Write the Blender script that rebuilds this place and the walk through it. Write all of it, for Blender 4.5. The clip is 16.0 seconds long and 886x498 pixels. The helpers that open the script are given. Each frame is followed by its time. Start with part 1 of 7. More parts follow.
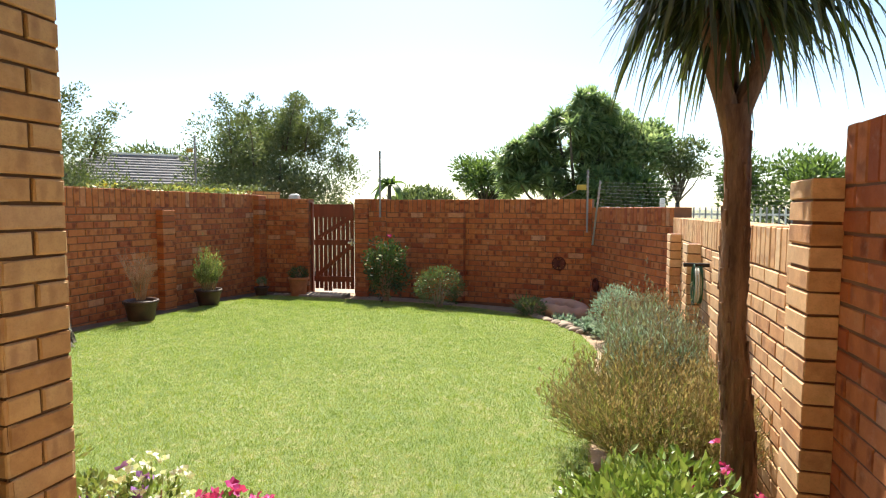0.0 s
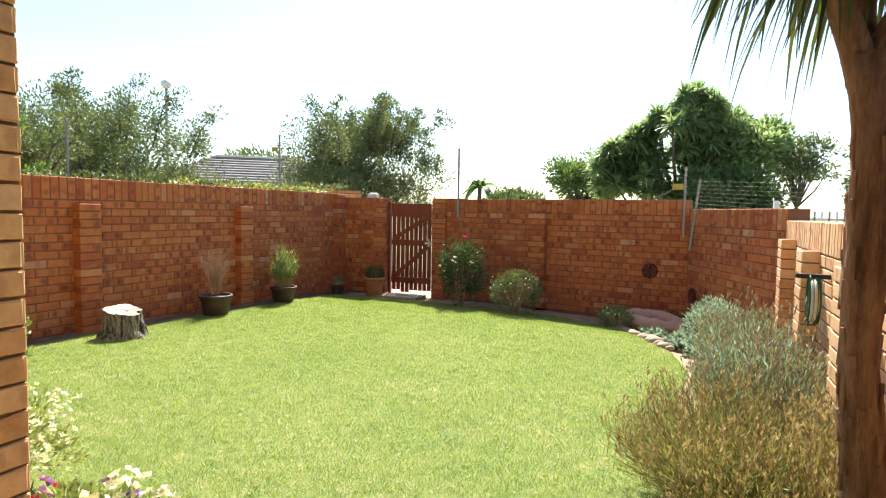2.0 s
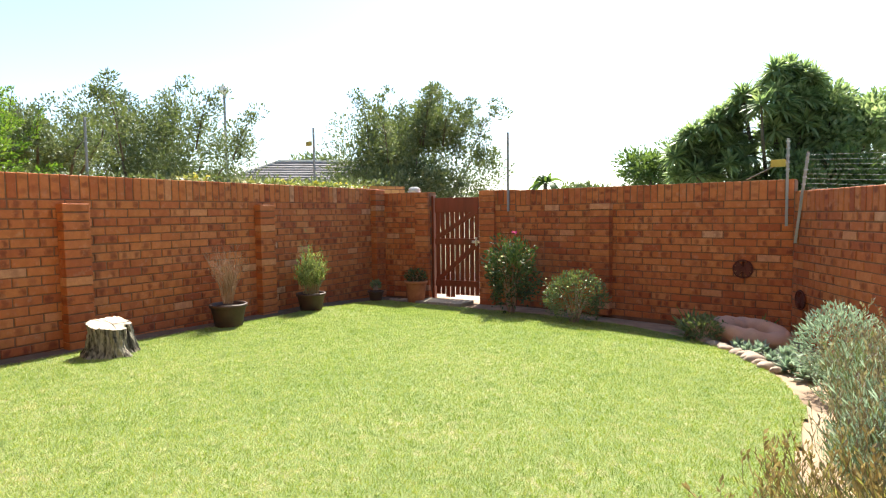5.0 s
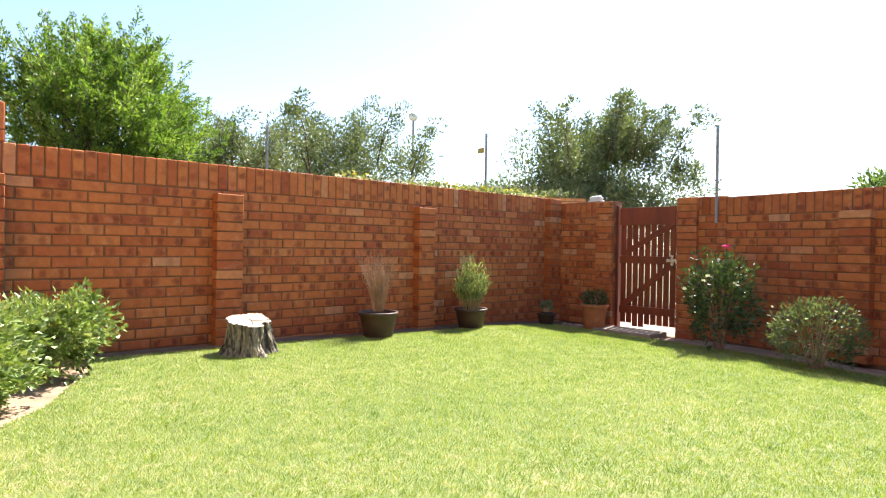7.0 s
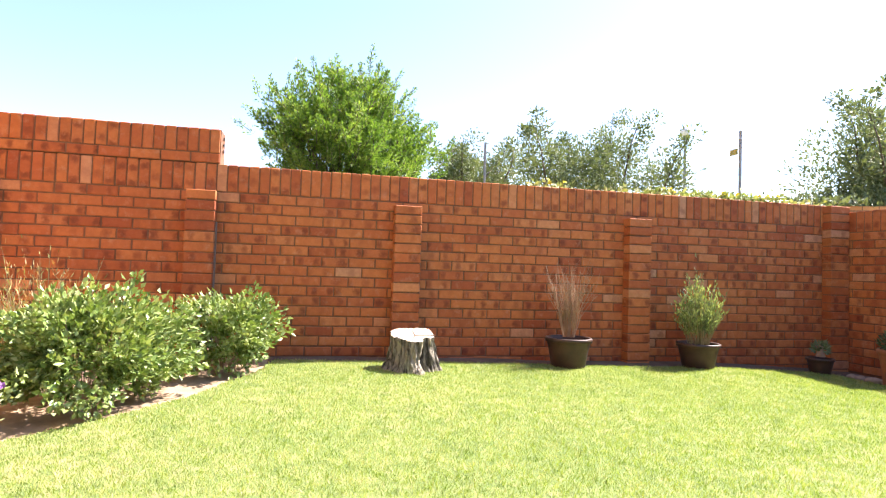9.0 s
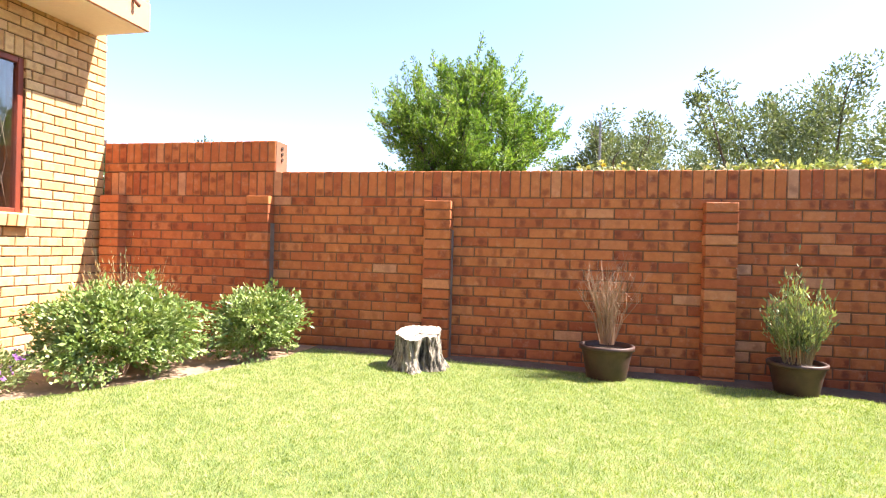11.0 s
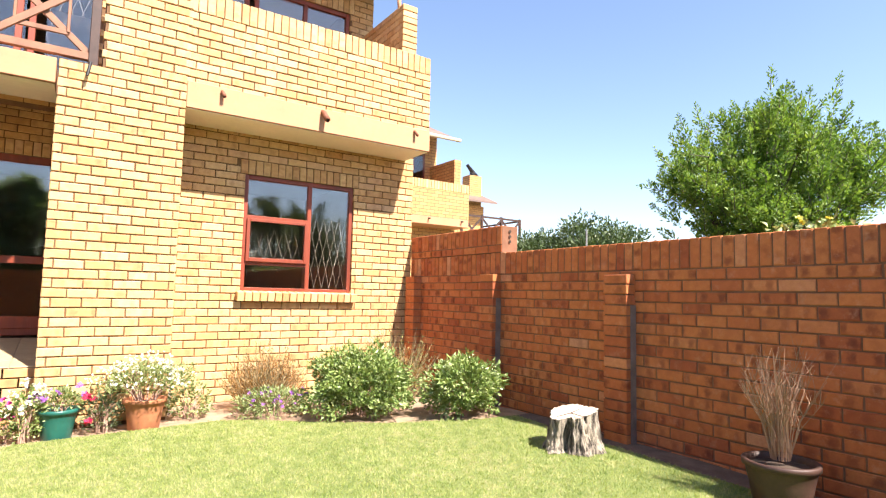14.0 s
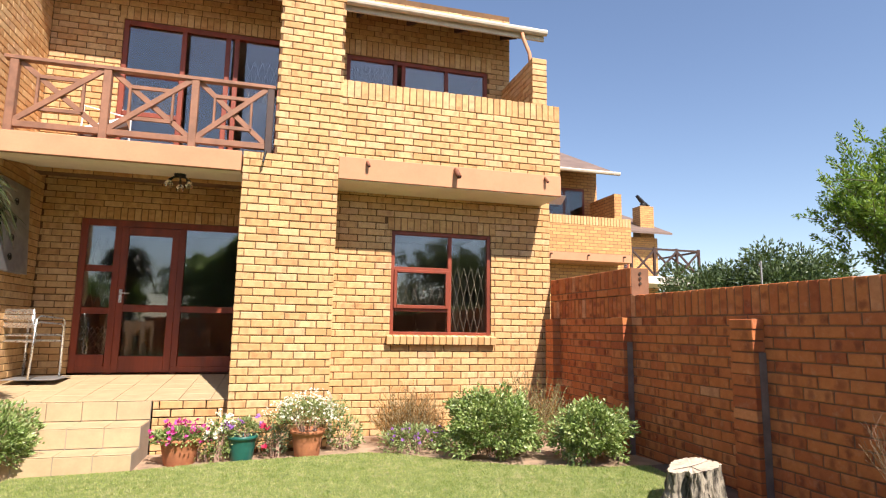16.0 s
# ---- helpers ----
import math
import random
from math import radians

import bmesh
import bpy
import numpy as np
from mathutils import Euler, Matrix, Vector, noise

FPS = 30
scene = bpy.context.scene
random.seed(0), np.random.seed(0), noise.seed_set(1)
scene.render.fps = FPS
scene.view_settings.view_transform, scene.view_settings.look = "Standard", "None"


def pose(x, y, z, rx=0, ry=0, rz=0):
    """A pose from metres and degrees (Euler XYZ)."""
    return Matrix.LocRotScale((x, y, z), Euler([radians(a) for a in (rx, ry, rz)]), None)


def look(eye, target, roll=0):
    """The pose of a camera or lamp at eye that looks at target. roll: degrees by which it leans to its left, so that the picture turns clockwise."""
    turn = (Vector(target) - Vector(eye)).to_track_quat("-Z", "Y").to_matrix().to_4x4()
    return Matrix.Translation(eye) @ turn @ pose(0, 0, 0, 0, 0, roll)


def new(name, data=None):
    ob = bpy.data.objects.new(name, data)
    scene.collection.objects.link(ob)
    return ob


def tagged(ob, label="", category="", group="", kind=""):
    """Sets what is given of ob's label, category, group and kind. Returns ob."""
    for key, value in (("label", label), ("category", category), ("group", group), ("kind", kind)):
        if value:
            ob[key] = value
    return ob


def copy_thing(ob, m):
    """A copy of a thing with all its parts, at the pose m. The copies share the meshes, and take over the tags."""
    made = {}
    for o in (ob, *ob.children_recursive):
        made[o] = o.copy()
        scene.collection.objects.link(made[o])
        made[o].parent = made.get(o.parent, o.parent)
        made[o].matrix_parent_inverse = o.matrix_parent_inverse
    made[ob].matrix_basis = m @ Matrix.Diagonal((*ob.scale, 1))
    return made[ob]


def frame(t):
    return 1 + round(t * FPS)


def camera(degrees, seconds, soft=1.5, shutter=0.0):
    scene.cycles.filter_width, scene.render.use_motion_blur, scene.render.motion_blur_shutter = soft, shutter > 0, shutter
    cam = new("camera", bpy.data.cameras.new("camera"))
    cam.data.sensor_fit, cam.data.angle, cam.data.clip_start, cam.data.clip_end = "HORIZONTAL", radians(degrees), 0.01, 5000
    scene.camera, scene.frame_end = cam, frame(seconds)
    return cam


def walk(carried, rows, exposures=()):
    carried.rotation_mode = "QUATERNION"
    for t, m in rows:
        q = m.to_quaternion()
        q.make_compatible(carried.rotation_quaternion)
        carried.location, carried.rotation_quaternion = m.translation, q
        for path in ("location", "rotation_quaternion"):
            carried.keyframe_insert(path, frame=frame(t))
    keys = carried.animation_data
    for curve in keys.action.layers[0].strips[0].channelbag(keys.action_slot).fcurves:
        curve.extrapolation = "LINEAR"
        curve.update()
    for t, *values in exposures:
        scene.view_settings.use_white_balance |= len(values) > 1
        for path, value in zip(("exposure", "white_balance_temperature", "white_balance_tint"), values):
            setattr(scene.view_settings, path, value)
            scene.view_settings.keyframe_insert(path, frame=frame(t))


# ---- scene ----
cam = camera(75.5, 16.0, 1.2)
PATH = [
    (0, (5.828, -0.973, 1.365), (5.329, 0.959, 1.226), 0.2),
    (0.5, (5.857, -0.914, 1.357), (5.236, 0.982, 1.221), 0.5),
    (1, (5.891, -0.831, 1.343), (5.173, 1.031, 1.21), 0.6),
    (1.5, (5.908, -0.667, 1.33), (5.123, 1.168, 1.196), 0.9),
    (2, (5.945, -0.459, 1.312), (5.135, 1.365, 1.182), 0.9),
    (2.5, (5.944, -0.271, 1.306), (5.088, 1.532, 1.177), 1.1),
    (3, (5.928, -0.05, 1.295), (5.034, 1.735, 1.168), 1.2),
    (3.2, (5.913, 0.039, 1.303), (5.017, 1.822, 1.175), 1.2),
    (5.3, (5.71, 0.844, 1.169), (4.643, 2.531, 1.049), -0.5),
    (5.5, (5.644, 0.927, 1.138), (4.542, 2.592, 1.026), -0.0),
    (6, (5.628, 1.142, 1.013), (4.4, 2.718, 0.923), -0.4),
    (6.5, (5.446, 1.384, 0.969), (4.06, 2.825, 0.936), 0.2),
    (7, (5.276, 1.638, 0.898), (3.757, 2.94, 0.888), 0.9),
    (7.5, (5.21, 1.861, 0.823), (3.552, 2.979, 0.846), 0.9),
    (8, (5.153, 2.107, 0.865), (3.358, 2.987, 0.918), 1.5),
    (8.5, (5.077, 2.433, 0.798), (3.188, 3.084, 0.879), 1.6),
    (9, (5.118, 2.74, 0.769), (3.168, 3.176, 0.845), 1.9),
    (9.2, (5.142, 2.885, 0.789), (3.172, 3.225, 0.856), 2.1),
    (11.3, (4.881, 4.962, 0.972), (2.966, 4.385, 0.952), 1.3),
    (11.5, (4.825, 5.128, 1.008), (2.942, 4.455, 0.975), 1.2),
    (12, (4.627, 5.516, 1.021), (2.838, 4.622, 0.994), 1.2),
    (12.5, (4.425, 5.817, 1.044), (2.755, 4.716, 1.055), 1.2),
    (13, (4.245, 6.130, 1.073), (2.759, 4.795, 1.167), 1.2),
    (13.5, (4.092, 6.445, 1.099), (2.816, 4.911, 1.244), 1.3),
    (14, (3.951, 6.721, 1.128), (2.847, 5.061, 1.291), 1.3),
    (14.5, (3.825, 6.946, 1.157), (2.887, 5.189, 1.340), 1.2),
    (15, (3.719, 7.115, 1.181), (2.912, 5.298, 1.391), 1.1),
    (15.5, (3.633, 7.217, 1.208), (2.974, 5.345, 1.453), 1.1),
    (16, (3.560, 7.275, 1.236), (3.034, 5.364, 1.508), 0.9),
]
walk(cam, [(t, look(eye, target, roll)) for t, eye, target, roll in PATH],
     [(0, 1.42, 6500, 6), (1.0, 1.62, 6500, 6), (3.0, 1.72, 6500, 6), (5.5, 1.78, 6450, 8), (7.0, 1.94, 6400, 12), (9.2, 2.22, 6400, 18), (11.3, 2.22, 6450, 18), (12.5, 2.10, 6500, 18), (13.0, 2.06, 6500, 18), (14.5, 1.60, 6500, 16), (16.0, 1.10, 6500, 16)])

# ---- light ----
world = bpy.data.worlds.new("sky")
scene.world = world
world.use_nodes = True
wn = world.node_tree
sky = wn.nodes.new("ShaderNodeTexSky")
sky.sky_type = "NISHITA"
sky.sun_disc = False
SUN_WAY = Vector((0.275, -1.0, -1.26)).normalized()
sky.sun_elevation = math.asin(-SUN_WAY.z)
sky.sun_rotation = math.atan2(-SUN_WAY.x, -SUN_WAY.y)
sky.dust_density = 0.6
sky.ozone_density = 1.2
wn.nodes["Background"].inputs["Strength"].default_value = 0.086
wn.links.new(sky.outputs["Color"], wn.nodes["Background"].inputs["Color"])
sun = new("sun", bpy.data.lights.new("sun", "SUN"))
sun.data.energy = 5.0
sun.data.angle = radians(0.55)
sun.data.color = (1.0, 0.93, 0.82)
sun.matrix_world = look((0, 20, 20), Vector((0, 20, 20)) + SUN_WAY)


# ---- materials ----
def mat(name, rough=0.7, metal=0.0):
    m = bpy.data.materials.new(name)
    m.use_nodes = True
    b = m.node_tree.nodes["Principled BSDF"]
    b.inputs["Roughness"].default_value = rough
    b.inputs["Metallic"].default_value = metal
    return m, m.node_tree, b


def node(nt, kind, **kw):
    n = nt.nodes.new(kind)
    for k, v in kw.items():
        n.inputs[k].default_value = v
    return n


def rgb(c):
    return (c[0], c[1], c[2], 1.0)


def ramp(nt, fac, stops):
    r = nt.nodes.new("ShaderNodeValToRGB")
    e = r.color_ramp.elements
    e[0].position, e[0].color = stops[0][0], rgb(stops[0][1])
    e[1].position, e[1].color = stops[-1][0], rgb(stops[-1][1])
    for p, c in stops[1:-1]:
        k = e.new(p)
        k.color = rgb(c)
    nt.links.new(fac, r.inputs[0])
    return r.outputs[0]


def mixc(nt, fac, a, b, blend="MIX"):
    m = nt.nodes.new("ShaderNodeMix")
    m.data_type, m.blend_type = "RGBA", blend
    for sock, v in ((m.inputs[0], fac), (m.inputs[6], a), (m.inputs[7], b)):
        if isinstance(v, (int, float)):
            sock.default_value = v
        elif isinstance(v, tuple):
            sock.default_value = rgb(v)
        else:
            nt.links.new(v, sock)
    return m.outputs[2]


def calc(nt, op, a, b=0.0, c=0.0):
    m = nt.nodes.new("ShaderNodeMath")
    m.operation = op
    for sock, v in zip(m.inputs, (a, b, c)):
        if isinstance(v, (int, float)):
            sock.default_value = v
        else:
            nt.links.new(v, sock)
    return m.outputs[0]


def world_noise(nt, scale, detail=3.0, rough=0.55, stretch=None):
    n = node(nt, "ShaderNodeTexNoise", Scale=scale, Detail=detail, Roughness=rough)
    out = nt.nodes.new("ShaderNodeNewGeometry").outputs["Position"]
    if stretch:
        mp = nt.nodes.new("ShaderNodeMapping")
        mp.inputs["Scale"].default_value = stretch
        nt.links.new(out, mp.inputs[0])
        out = mp.outputs[0]
    nt.links.new(out, n.inputs["Vector"])
    return n.outputs["Fac"]


def bump(nt, b, height, strength=0.3, dist=0.01):
    n = node(nt, "ShaderNodeBump", Strength=strength, Distance=dist)
    nt.links.new(height, n.inputs["Height"])
    nt.links.new(n.outputs[0], b.inputs["Normal"])


def piece_random(nt):
    o = nt.nodes.new("ShaderNodeObjectInfo")
    g = nt.nodes.new("ShaderNodeNewGeometry")
    s = calc(nt, "ADD", calc(nt, "MULTIPLY", o.outputs["Random"], 7.31), g.outputs["Random Per Island"])
    return calc(nt, "FRACT", s)


def plain(name, col, rough=0.6, metal=0.0, var=0.18, scale=9.0, grain=60.0, bumps=0.15, stretch=None):
    """A surface of one colour with stains and grain at two scales."""
    m, nt, b = mat(name, rough, metal)
    big = world_noise(nt, scale, 4.0, 0.6, stretch)
    fine = world_noise(nt, grain, 3.0, 0.6, stretch)
    dark = tuple(c * (1 - var) for c in col)
    light = tuple(min(1.0, c * (1 + var)) for c in col)
    c = ramp(nt, big, [(0.3, dark), (0.7, light)])
    c = mixc(nt, calc(nt, "MULTIPLY", fine, 0.35), c, tuple(x * 0.6 for x in col))
    nt.links.new(c, b.inputs["Base Color"])
    nt.links.new(calc(nt, "ADD", calc(nt, "MULTIPLY", fine, 0.2), rough - 0.1), b.inputs["Roughness"])
    bump(nt, b, fine, bumps, 0.004)
    return m


def brick_material(name, stops, flash=0.6):
    m, nt, b = mat(name, 0.82)
    r = piece_random(nt)
    base = ramp(nt, r, stops)
    uv = nt.nodes.new("ShaderNodeTexCoord").outputs["UV"]
    sep = nt.nodes.new("ShaderNodeSeparateXYZ")
    nt.links.new(uv, sep.inputs[0])
    # soft scorched patches across some of the bricks
    r2 = calc(nt, "FRACT", calc(nt, "MULTIPLY", r, 13.7))
    r3 = calc(nt, "FRACT", calc(nt, "MULTIPLY", r, 5.3))
    freq = calc(nt, "ADD", calc(nt, "MULTIPLY", r3, 5.0), 6.5)
    wob = calc(nt, "MULTIPLY", world_noise(nt, 22.0, 3.0), 3.2)
    s = calc(nt, "SINE", calc(nt, "ADD", calc(nt, "ADD", calc(nt, "MULTIPLY", sep.outputs[0], freq), calc(nt, "MULTIPLY", r2, 6.28)), wob))
    band = ramp(nt, s, [(0.10, (0, 0, 0)), (0.95, (1, 1, 1))])
    on = ramp(nt, r2, [(0.30, (0, 0, 0)), (0.75, (1, 1, 1))])
    edge = calc(nt, "MULTIPLY", calc(nt, "MULTIPLY", sep.outputs[1], calc(nt, "SUBTRACT", 1.0, sep.outputs[1])), 4.0)
    k = calc(nt, "MULTIPLY", calc(nt, "MULTIPLY", band, on), calc(nt, "MULTIPLY", calc(nt, "POWER", edge, 0.6), flash))
    c = mixc(nt, k, base, mixc(nt, 1.0, base, (0.34, 0.22, 0.22), "MULTIPLY"))
    # clouds of lighter dust and darker dirt, over several bricks and within each one
    blot = world_noise(nt, 2.4, 5.0, 0.65)
    c = mixc(nt, ramp(nt, blot, [(0.45, (0, 0, 0)), (0.75, (0.35, 0.35, 0.35))]), c, mixc(nt, 1.0, c, (0.62, 0.55, 0.52), "MULTIPLY"))
    cloud = world_noise(nt, 19.0, 4.0, 0.6)
    c = mixc(nt, ramp(nt, cloud, [(0.40, (0.30, 0.30, 0.30)), (0.62, (0, 0, 0))]), c, mixc(nt, 1.0, c, (0.60, 0.48, 0.42), "MULTIPLY"))
    c = mixc(nt, ramp(nt, world_noise(nt, 11.0, 5.0, 0.7), [(0.55, (0, 0, 0)), (0.78, (0.28, 0.28, 0.28))]), c, (0.62, 0.42, 0.28))
    fine = world_noise(nt, 160.0, 4.0, 0.7)
    c = mixc(nt, calc(nt, "MULTIPLY", ramp(nt, fine, [(0.5, (0, 0, 0)), (0.72, (1, 1, 1))]), 0.22), c, (0.11, 0.05, 0.03))
    nt.links.new(c, b.inputs["Base Color"])
    rough = world_noise(nt, 45.0, 3.0, 0.6)
    bump(nt, b, calc(nt, "ADD", calc(nt, "MULTIPLY", rough, 0.7), calc(nt, "MULTIPLY", fine, 0.5)), 0.5, 0.004)
    return m


BRICK_STOPS = [(0.0, (0.358, 0.082, 0.024)), (0.25, (0.484, 0.138, 0.037)), (0.5, (0.529, 0.171, 0.048)), (0.72, (0.439, 0.113, 0.032)), (0.95, (0.555, 0.200, 0.067)), (1.0, (0.555, 0.275, 0.154))]
HOUSE_STOPS = [(0.0, (0.500, 0.276, 0.106)), (0.2, (0.580, 0.355, 0.147)), (0.45, (0.620, 0.398, 0.177)), (0.65, (0.550, 0.313, 0.124)), (0.85, (0.650, 0.440, 0.212)), (1.0, (0.580, 0.360, 0.183))]
# garden brick made paler: strong sunlight on the east wall is in these colours
SUNLIT_STOPS = [(0.0, (0.62, 0.30, 0.13)), (0.3, (0.72, 0.42, 0.21)), (0.6, (0.78, 0.50, 0.27)), (0.8, (0.66, 0.35, 0.16)), (1.0, (0.80, 0.55, 0.33))]
M_BRICK = brick_material("garden_brick", BRICK_STOPS, 0.75)
M_HBRICK = brick_material("house_brick", HOUSE_STOPS, 0.34)
M_SUNLITBRICK = brick_material("sunlit_garden_brick", SUNLIT_STOPS, 0.45)
M_MORTAR = plain("mortar", (0.20, 0.095, 0.052), 0.95, var=0.3, scale=5, grain=120, bumps=0.5)
M_HMORTAR = plain("house_mortar", (0.15, 0.08, 0.036), 0.95, var=0.25, scale=5, grain=120, bumps=0.5)
# cement grey, darkened to carry the shade on the pier sides
M_CEMENT = plain("shade_darkened_cement", (0.20, 0.14, 0.115), 0.95, var=0.3, scale=6, grain=90, bumps=0.6)
M_PEACH = plain("peach_plaster", (0.52, 0.255, 0.135), 0.85, var=0.10, scale=2.5, grain=40)
M_WHITE = plain("white_paint", (0.80, 0.74, 0.62), 0.8, var=0.05, scale=2, grain=30)
M_REDWOOD = plain("red_stained_timber", (0.21, 0.036, 0.012), 0.5, var=0.3, scale=6, grain=70, stretch=(1, 1, 0.12))
M_GATE = plain("gate_timber", (0.21, 0.038, 0.014), 0.5, var=0.32, scale=7, grain=80, stretch=(1, 1, 0.1))
M_BALC = plain("weathered_brown_timber", (0.24, 0.105, 0.055), 0.6, var=0.3, scale=6, grain=60)
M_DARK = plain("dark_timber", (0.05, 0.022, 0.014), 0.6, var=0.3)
M_STEEL = plain("grey_steel", (0.34, 0.34, 0.34), 0.45, 0.6, var=0.25, scale=5)
M_BLACKMETAL = plain("black_metal", (0.018, 0.017, 0.017), 0.5, 0.3, var=0.3)
M_ALU = plain("aluminium", (0.78, 0.78, 0.76), 0.28, 0.9, var=0.1)
M_ZINC = plain("galvanised_wire", (0.30, 0.30, 0.30), 0.6, 0.25, var=0.15)
M_TERRA = plain("terracotta", (0.40, 0.15, 0.065), 0.85, var=0.22, scale=12, grain=90, bumps=0.3)
M_GREENPOT = plain("green_glaze", (0.015, 0.11, 0.085), 0.35, var=0.2, scale=8)
M_BLACKPOT = plain("dark_brown_glaze", (0.060, 0.029, 0.020), 0.55, var=0.35, scale=8)
M_TILE = plain("beige_stone_tile", (0.45, 0.33, 0.19), 0.6, var=0.12, scale=5, grain=50)
M_SOIL = plain("sandy_soil", (0.33, 0.225, 0.145), 0.95, var=0.38, scale=5, grain=60, bumps=0.8)
# bed soil with the shade of the west wall put into its colour
M_SHADESOIL = plain("shade_darkened_soil", (0.13, 0.088, 0.06), 0.95, var=0.35, scale=6, grain=60, bumps=0.8)
M_DARKSOIL = plain("damp_soil", (0.055, 0.036, 0.024), 0.95, var=0.4, scale=9, grain=70, bumps=0.8)
M_STONE = plain("garden_stone", (0.36, 0.27, 0.20), 0.9, var=0.3, scale=9, grain=50, bumps=0.7)
M_PAVE = plain("concrete_paving", (0.33, 0.27, 0.21), 0.9, var=0.2, scale=3, grain=70, bumps=0.4)
M_ROOF = plain("brown_roof_sheet", (0.17, 0.115, 0.09), 0.7, var=0.25, scale=2)
M_ROOFGREY = plain("grey_roof_tile", (0.26, 0.23, 0.22), 0.8, var=0.25, scale=2)
M_FASCIA = plain("pale_fascia", (0.55, 0.47, 0.36), 0.6, var=0.12)
M_PLASTIC = plain("white_fitting", (0.8, 0.8, 0.78), 0.4, var=0.05)
M_YELLOW = plain("yellow_plate", (0.50, 0.38, 0.06), 0.5, var=0.12)
M_HOSE = plain("hose", (0.02, 0.10, 0.05), 0.45, var=0.2)
M_HOSEPALE = plain("pale_hose", (0.5, 0.52, 0.45), 0.5, var=0.2)
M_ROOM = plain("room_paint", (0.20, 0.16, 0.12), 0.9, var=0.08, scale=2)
M_PINKSTONE = plain("pinkish_stone", (0.47, 0.28, 0.20), 0.8, var=0.16, scale=5, grain=60, bumps=0.3)
M_RUST = plain("rusty_iron", (0.13, 0.032, 0.02), 0.7, 0.4, var=0.4, scale=14)
M_RUSTPIPE = plain("rust_brown_pipe", (0.20, 0.065, 0.03), 0.7, var=0.3, scale=20)
M_REDTWIG = plain("reddish_twig", (0.33, 0.20, 0.12), 0.9, var=0.3)
M_BARS = plain("painted_bars", (0.13, 0.095, 0.07), 0.5, var=0.1)


def bark_material(name, a, b_, scale=9.0, lo=0.34, hi=0.66):
    m, nt, b = mat(name, 0.92)
    w = world_noise(nt, scale, 5.0, 0.65, (1.6, 1.6, 0.28))
    f = world_noise(nt, scale * 7, 4.0, 0.7, (1.5, 1.5, 0.35))
    c = ramp(nt, w, [(lo, a), (hi, b_)])
    c = mixc(nt, calc(nt, "MULTIPLY", f, 0.5), c, tuple(x * 0.35 for x in a))
    nt.links.new(c, b.inputs["Base Color"])
    bump(nt, b, calc(nt, "ADD", w, calc(nt, "MULTIPLY", f, 0.5)), 0.9, 0.03)
    return m


M_BARK = bark_material("dry_bark", (0.13, 0.07, 0.045), (0.44, 0.25, 0.155), 11)
M_GREYBARK = bark_material("grey_bark", (0.07, 0.06, 0.045), (0.20, 0.17, 0.13))
M_STUMP = bark_material("stump_bark", (0.045, 0.036, 0.028), (0.50, 0.43, 0.33), 16, 0.40, 0.58)
M_CUT = plain("sawn_wood", (0.50, 0.42, 0.32), 0.85, var=0.2, scale=14, grain=90, bumps=0.5)
M_STRAW = plain("straw_stem", (0.30, 0.24, 0.12), 0.9, var=0.3)
M_TWIG = plain("dry_twig", (0.40, 0.26, 0.19), 0.9, var=0.3)


def leaf_material(name, stops, gloss=0.45, glow=0.35, patch=2.2, spread=0.5, thru=(1.0, 1.0, 0.45), each=0.65):
    m, nt, b = mat(name, gloss)
    r = piece_random(nt)
    n = world_noise(nt, patch, 3.0)
    k = calc(nt, "ADD", calc(nt, "MULTIPLY", r, each), calc(nt, "ADD", calc(nt, "MULTIPLY", n, spread), 0.575 - each / 2 - spread / 2))
    c = ramp(nt, k, stops)
    nt.links.new(c, b.inputs["Base Color"])
    t = nt.nodes.new("ShaderNodeBsdfTranslucent")
    nt.links.new(mixc(nt, 1.0, c, thru, "MULTIPLY"), t.inputs["Color"])
    mx = node(nt, "ShaderNodeMixShader", Fac=glow)
    nt.links.new(b.outputs[0], mx.inputs[1])
    nt.links.new(t.outputs[0], mx.inputs[2])
    nt.links.new(mx.outputs[0], nt.nodes["Material Output"].inputs[0])
    return m


M_LEAF = leaf_material("bush_leaf", [(0.2, (0.08, 0.135, 0.03)), (0.55, (0.21, 0.30, 0.08)), (0.9, (0.44, 0.50, 0.23))], 0.38, 0.25, 5.0, 0.8, each=0.5)
M_BRIGHT = leaf_material("bright_tree_leaf", [(0.2, (0.05, 0.115, 0.02)), (0.55, (0.145, 0.26, 0.045)), (0.9, (0.34, 0.46, 0.11))], 0.45, 0.48, 3.0, 1.1, each=0.35)
M_OLIVE = leaf_material("olive_leaf", [(0.2, (0.075, 0.105, 0.05)), (0.55, (0.135, 0.175, 0.085)), (0.9, (0.23, 0.27, 0.155))], 0.6, 0.32, 2.2, 1.0, each=0.3)
M_DEEP = leaf_material("deep_green_leaf", [(0.2, (0.06, 0.105, 0.04)), (0.55, (0.115, 0.18, 0.065)), (0.9, (0.20, 0.28, 0.11))], 0.5, 0.5, each=0.35)
# dark leaf; on the rose bush the darkness stands for the wall's shade
M_ROSE = leaf_material("dark_rose_leaf", [(0.2, (0.03, 0.055, 0.02)), (0.55, (0.06, 0.10, 0.035)), (0.9, (0.14, 0.19, 0.08))], 0.45, 0.25)
M_STRAP = leaf_material("strap_leaf", [(0.2, (0.022, 0.032, 0.016)), (0.55, (0.045, 0.068, 0.026)), (0.9, (0.11, 0.14, 0.05))], 0.4, 0.25)
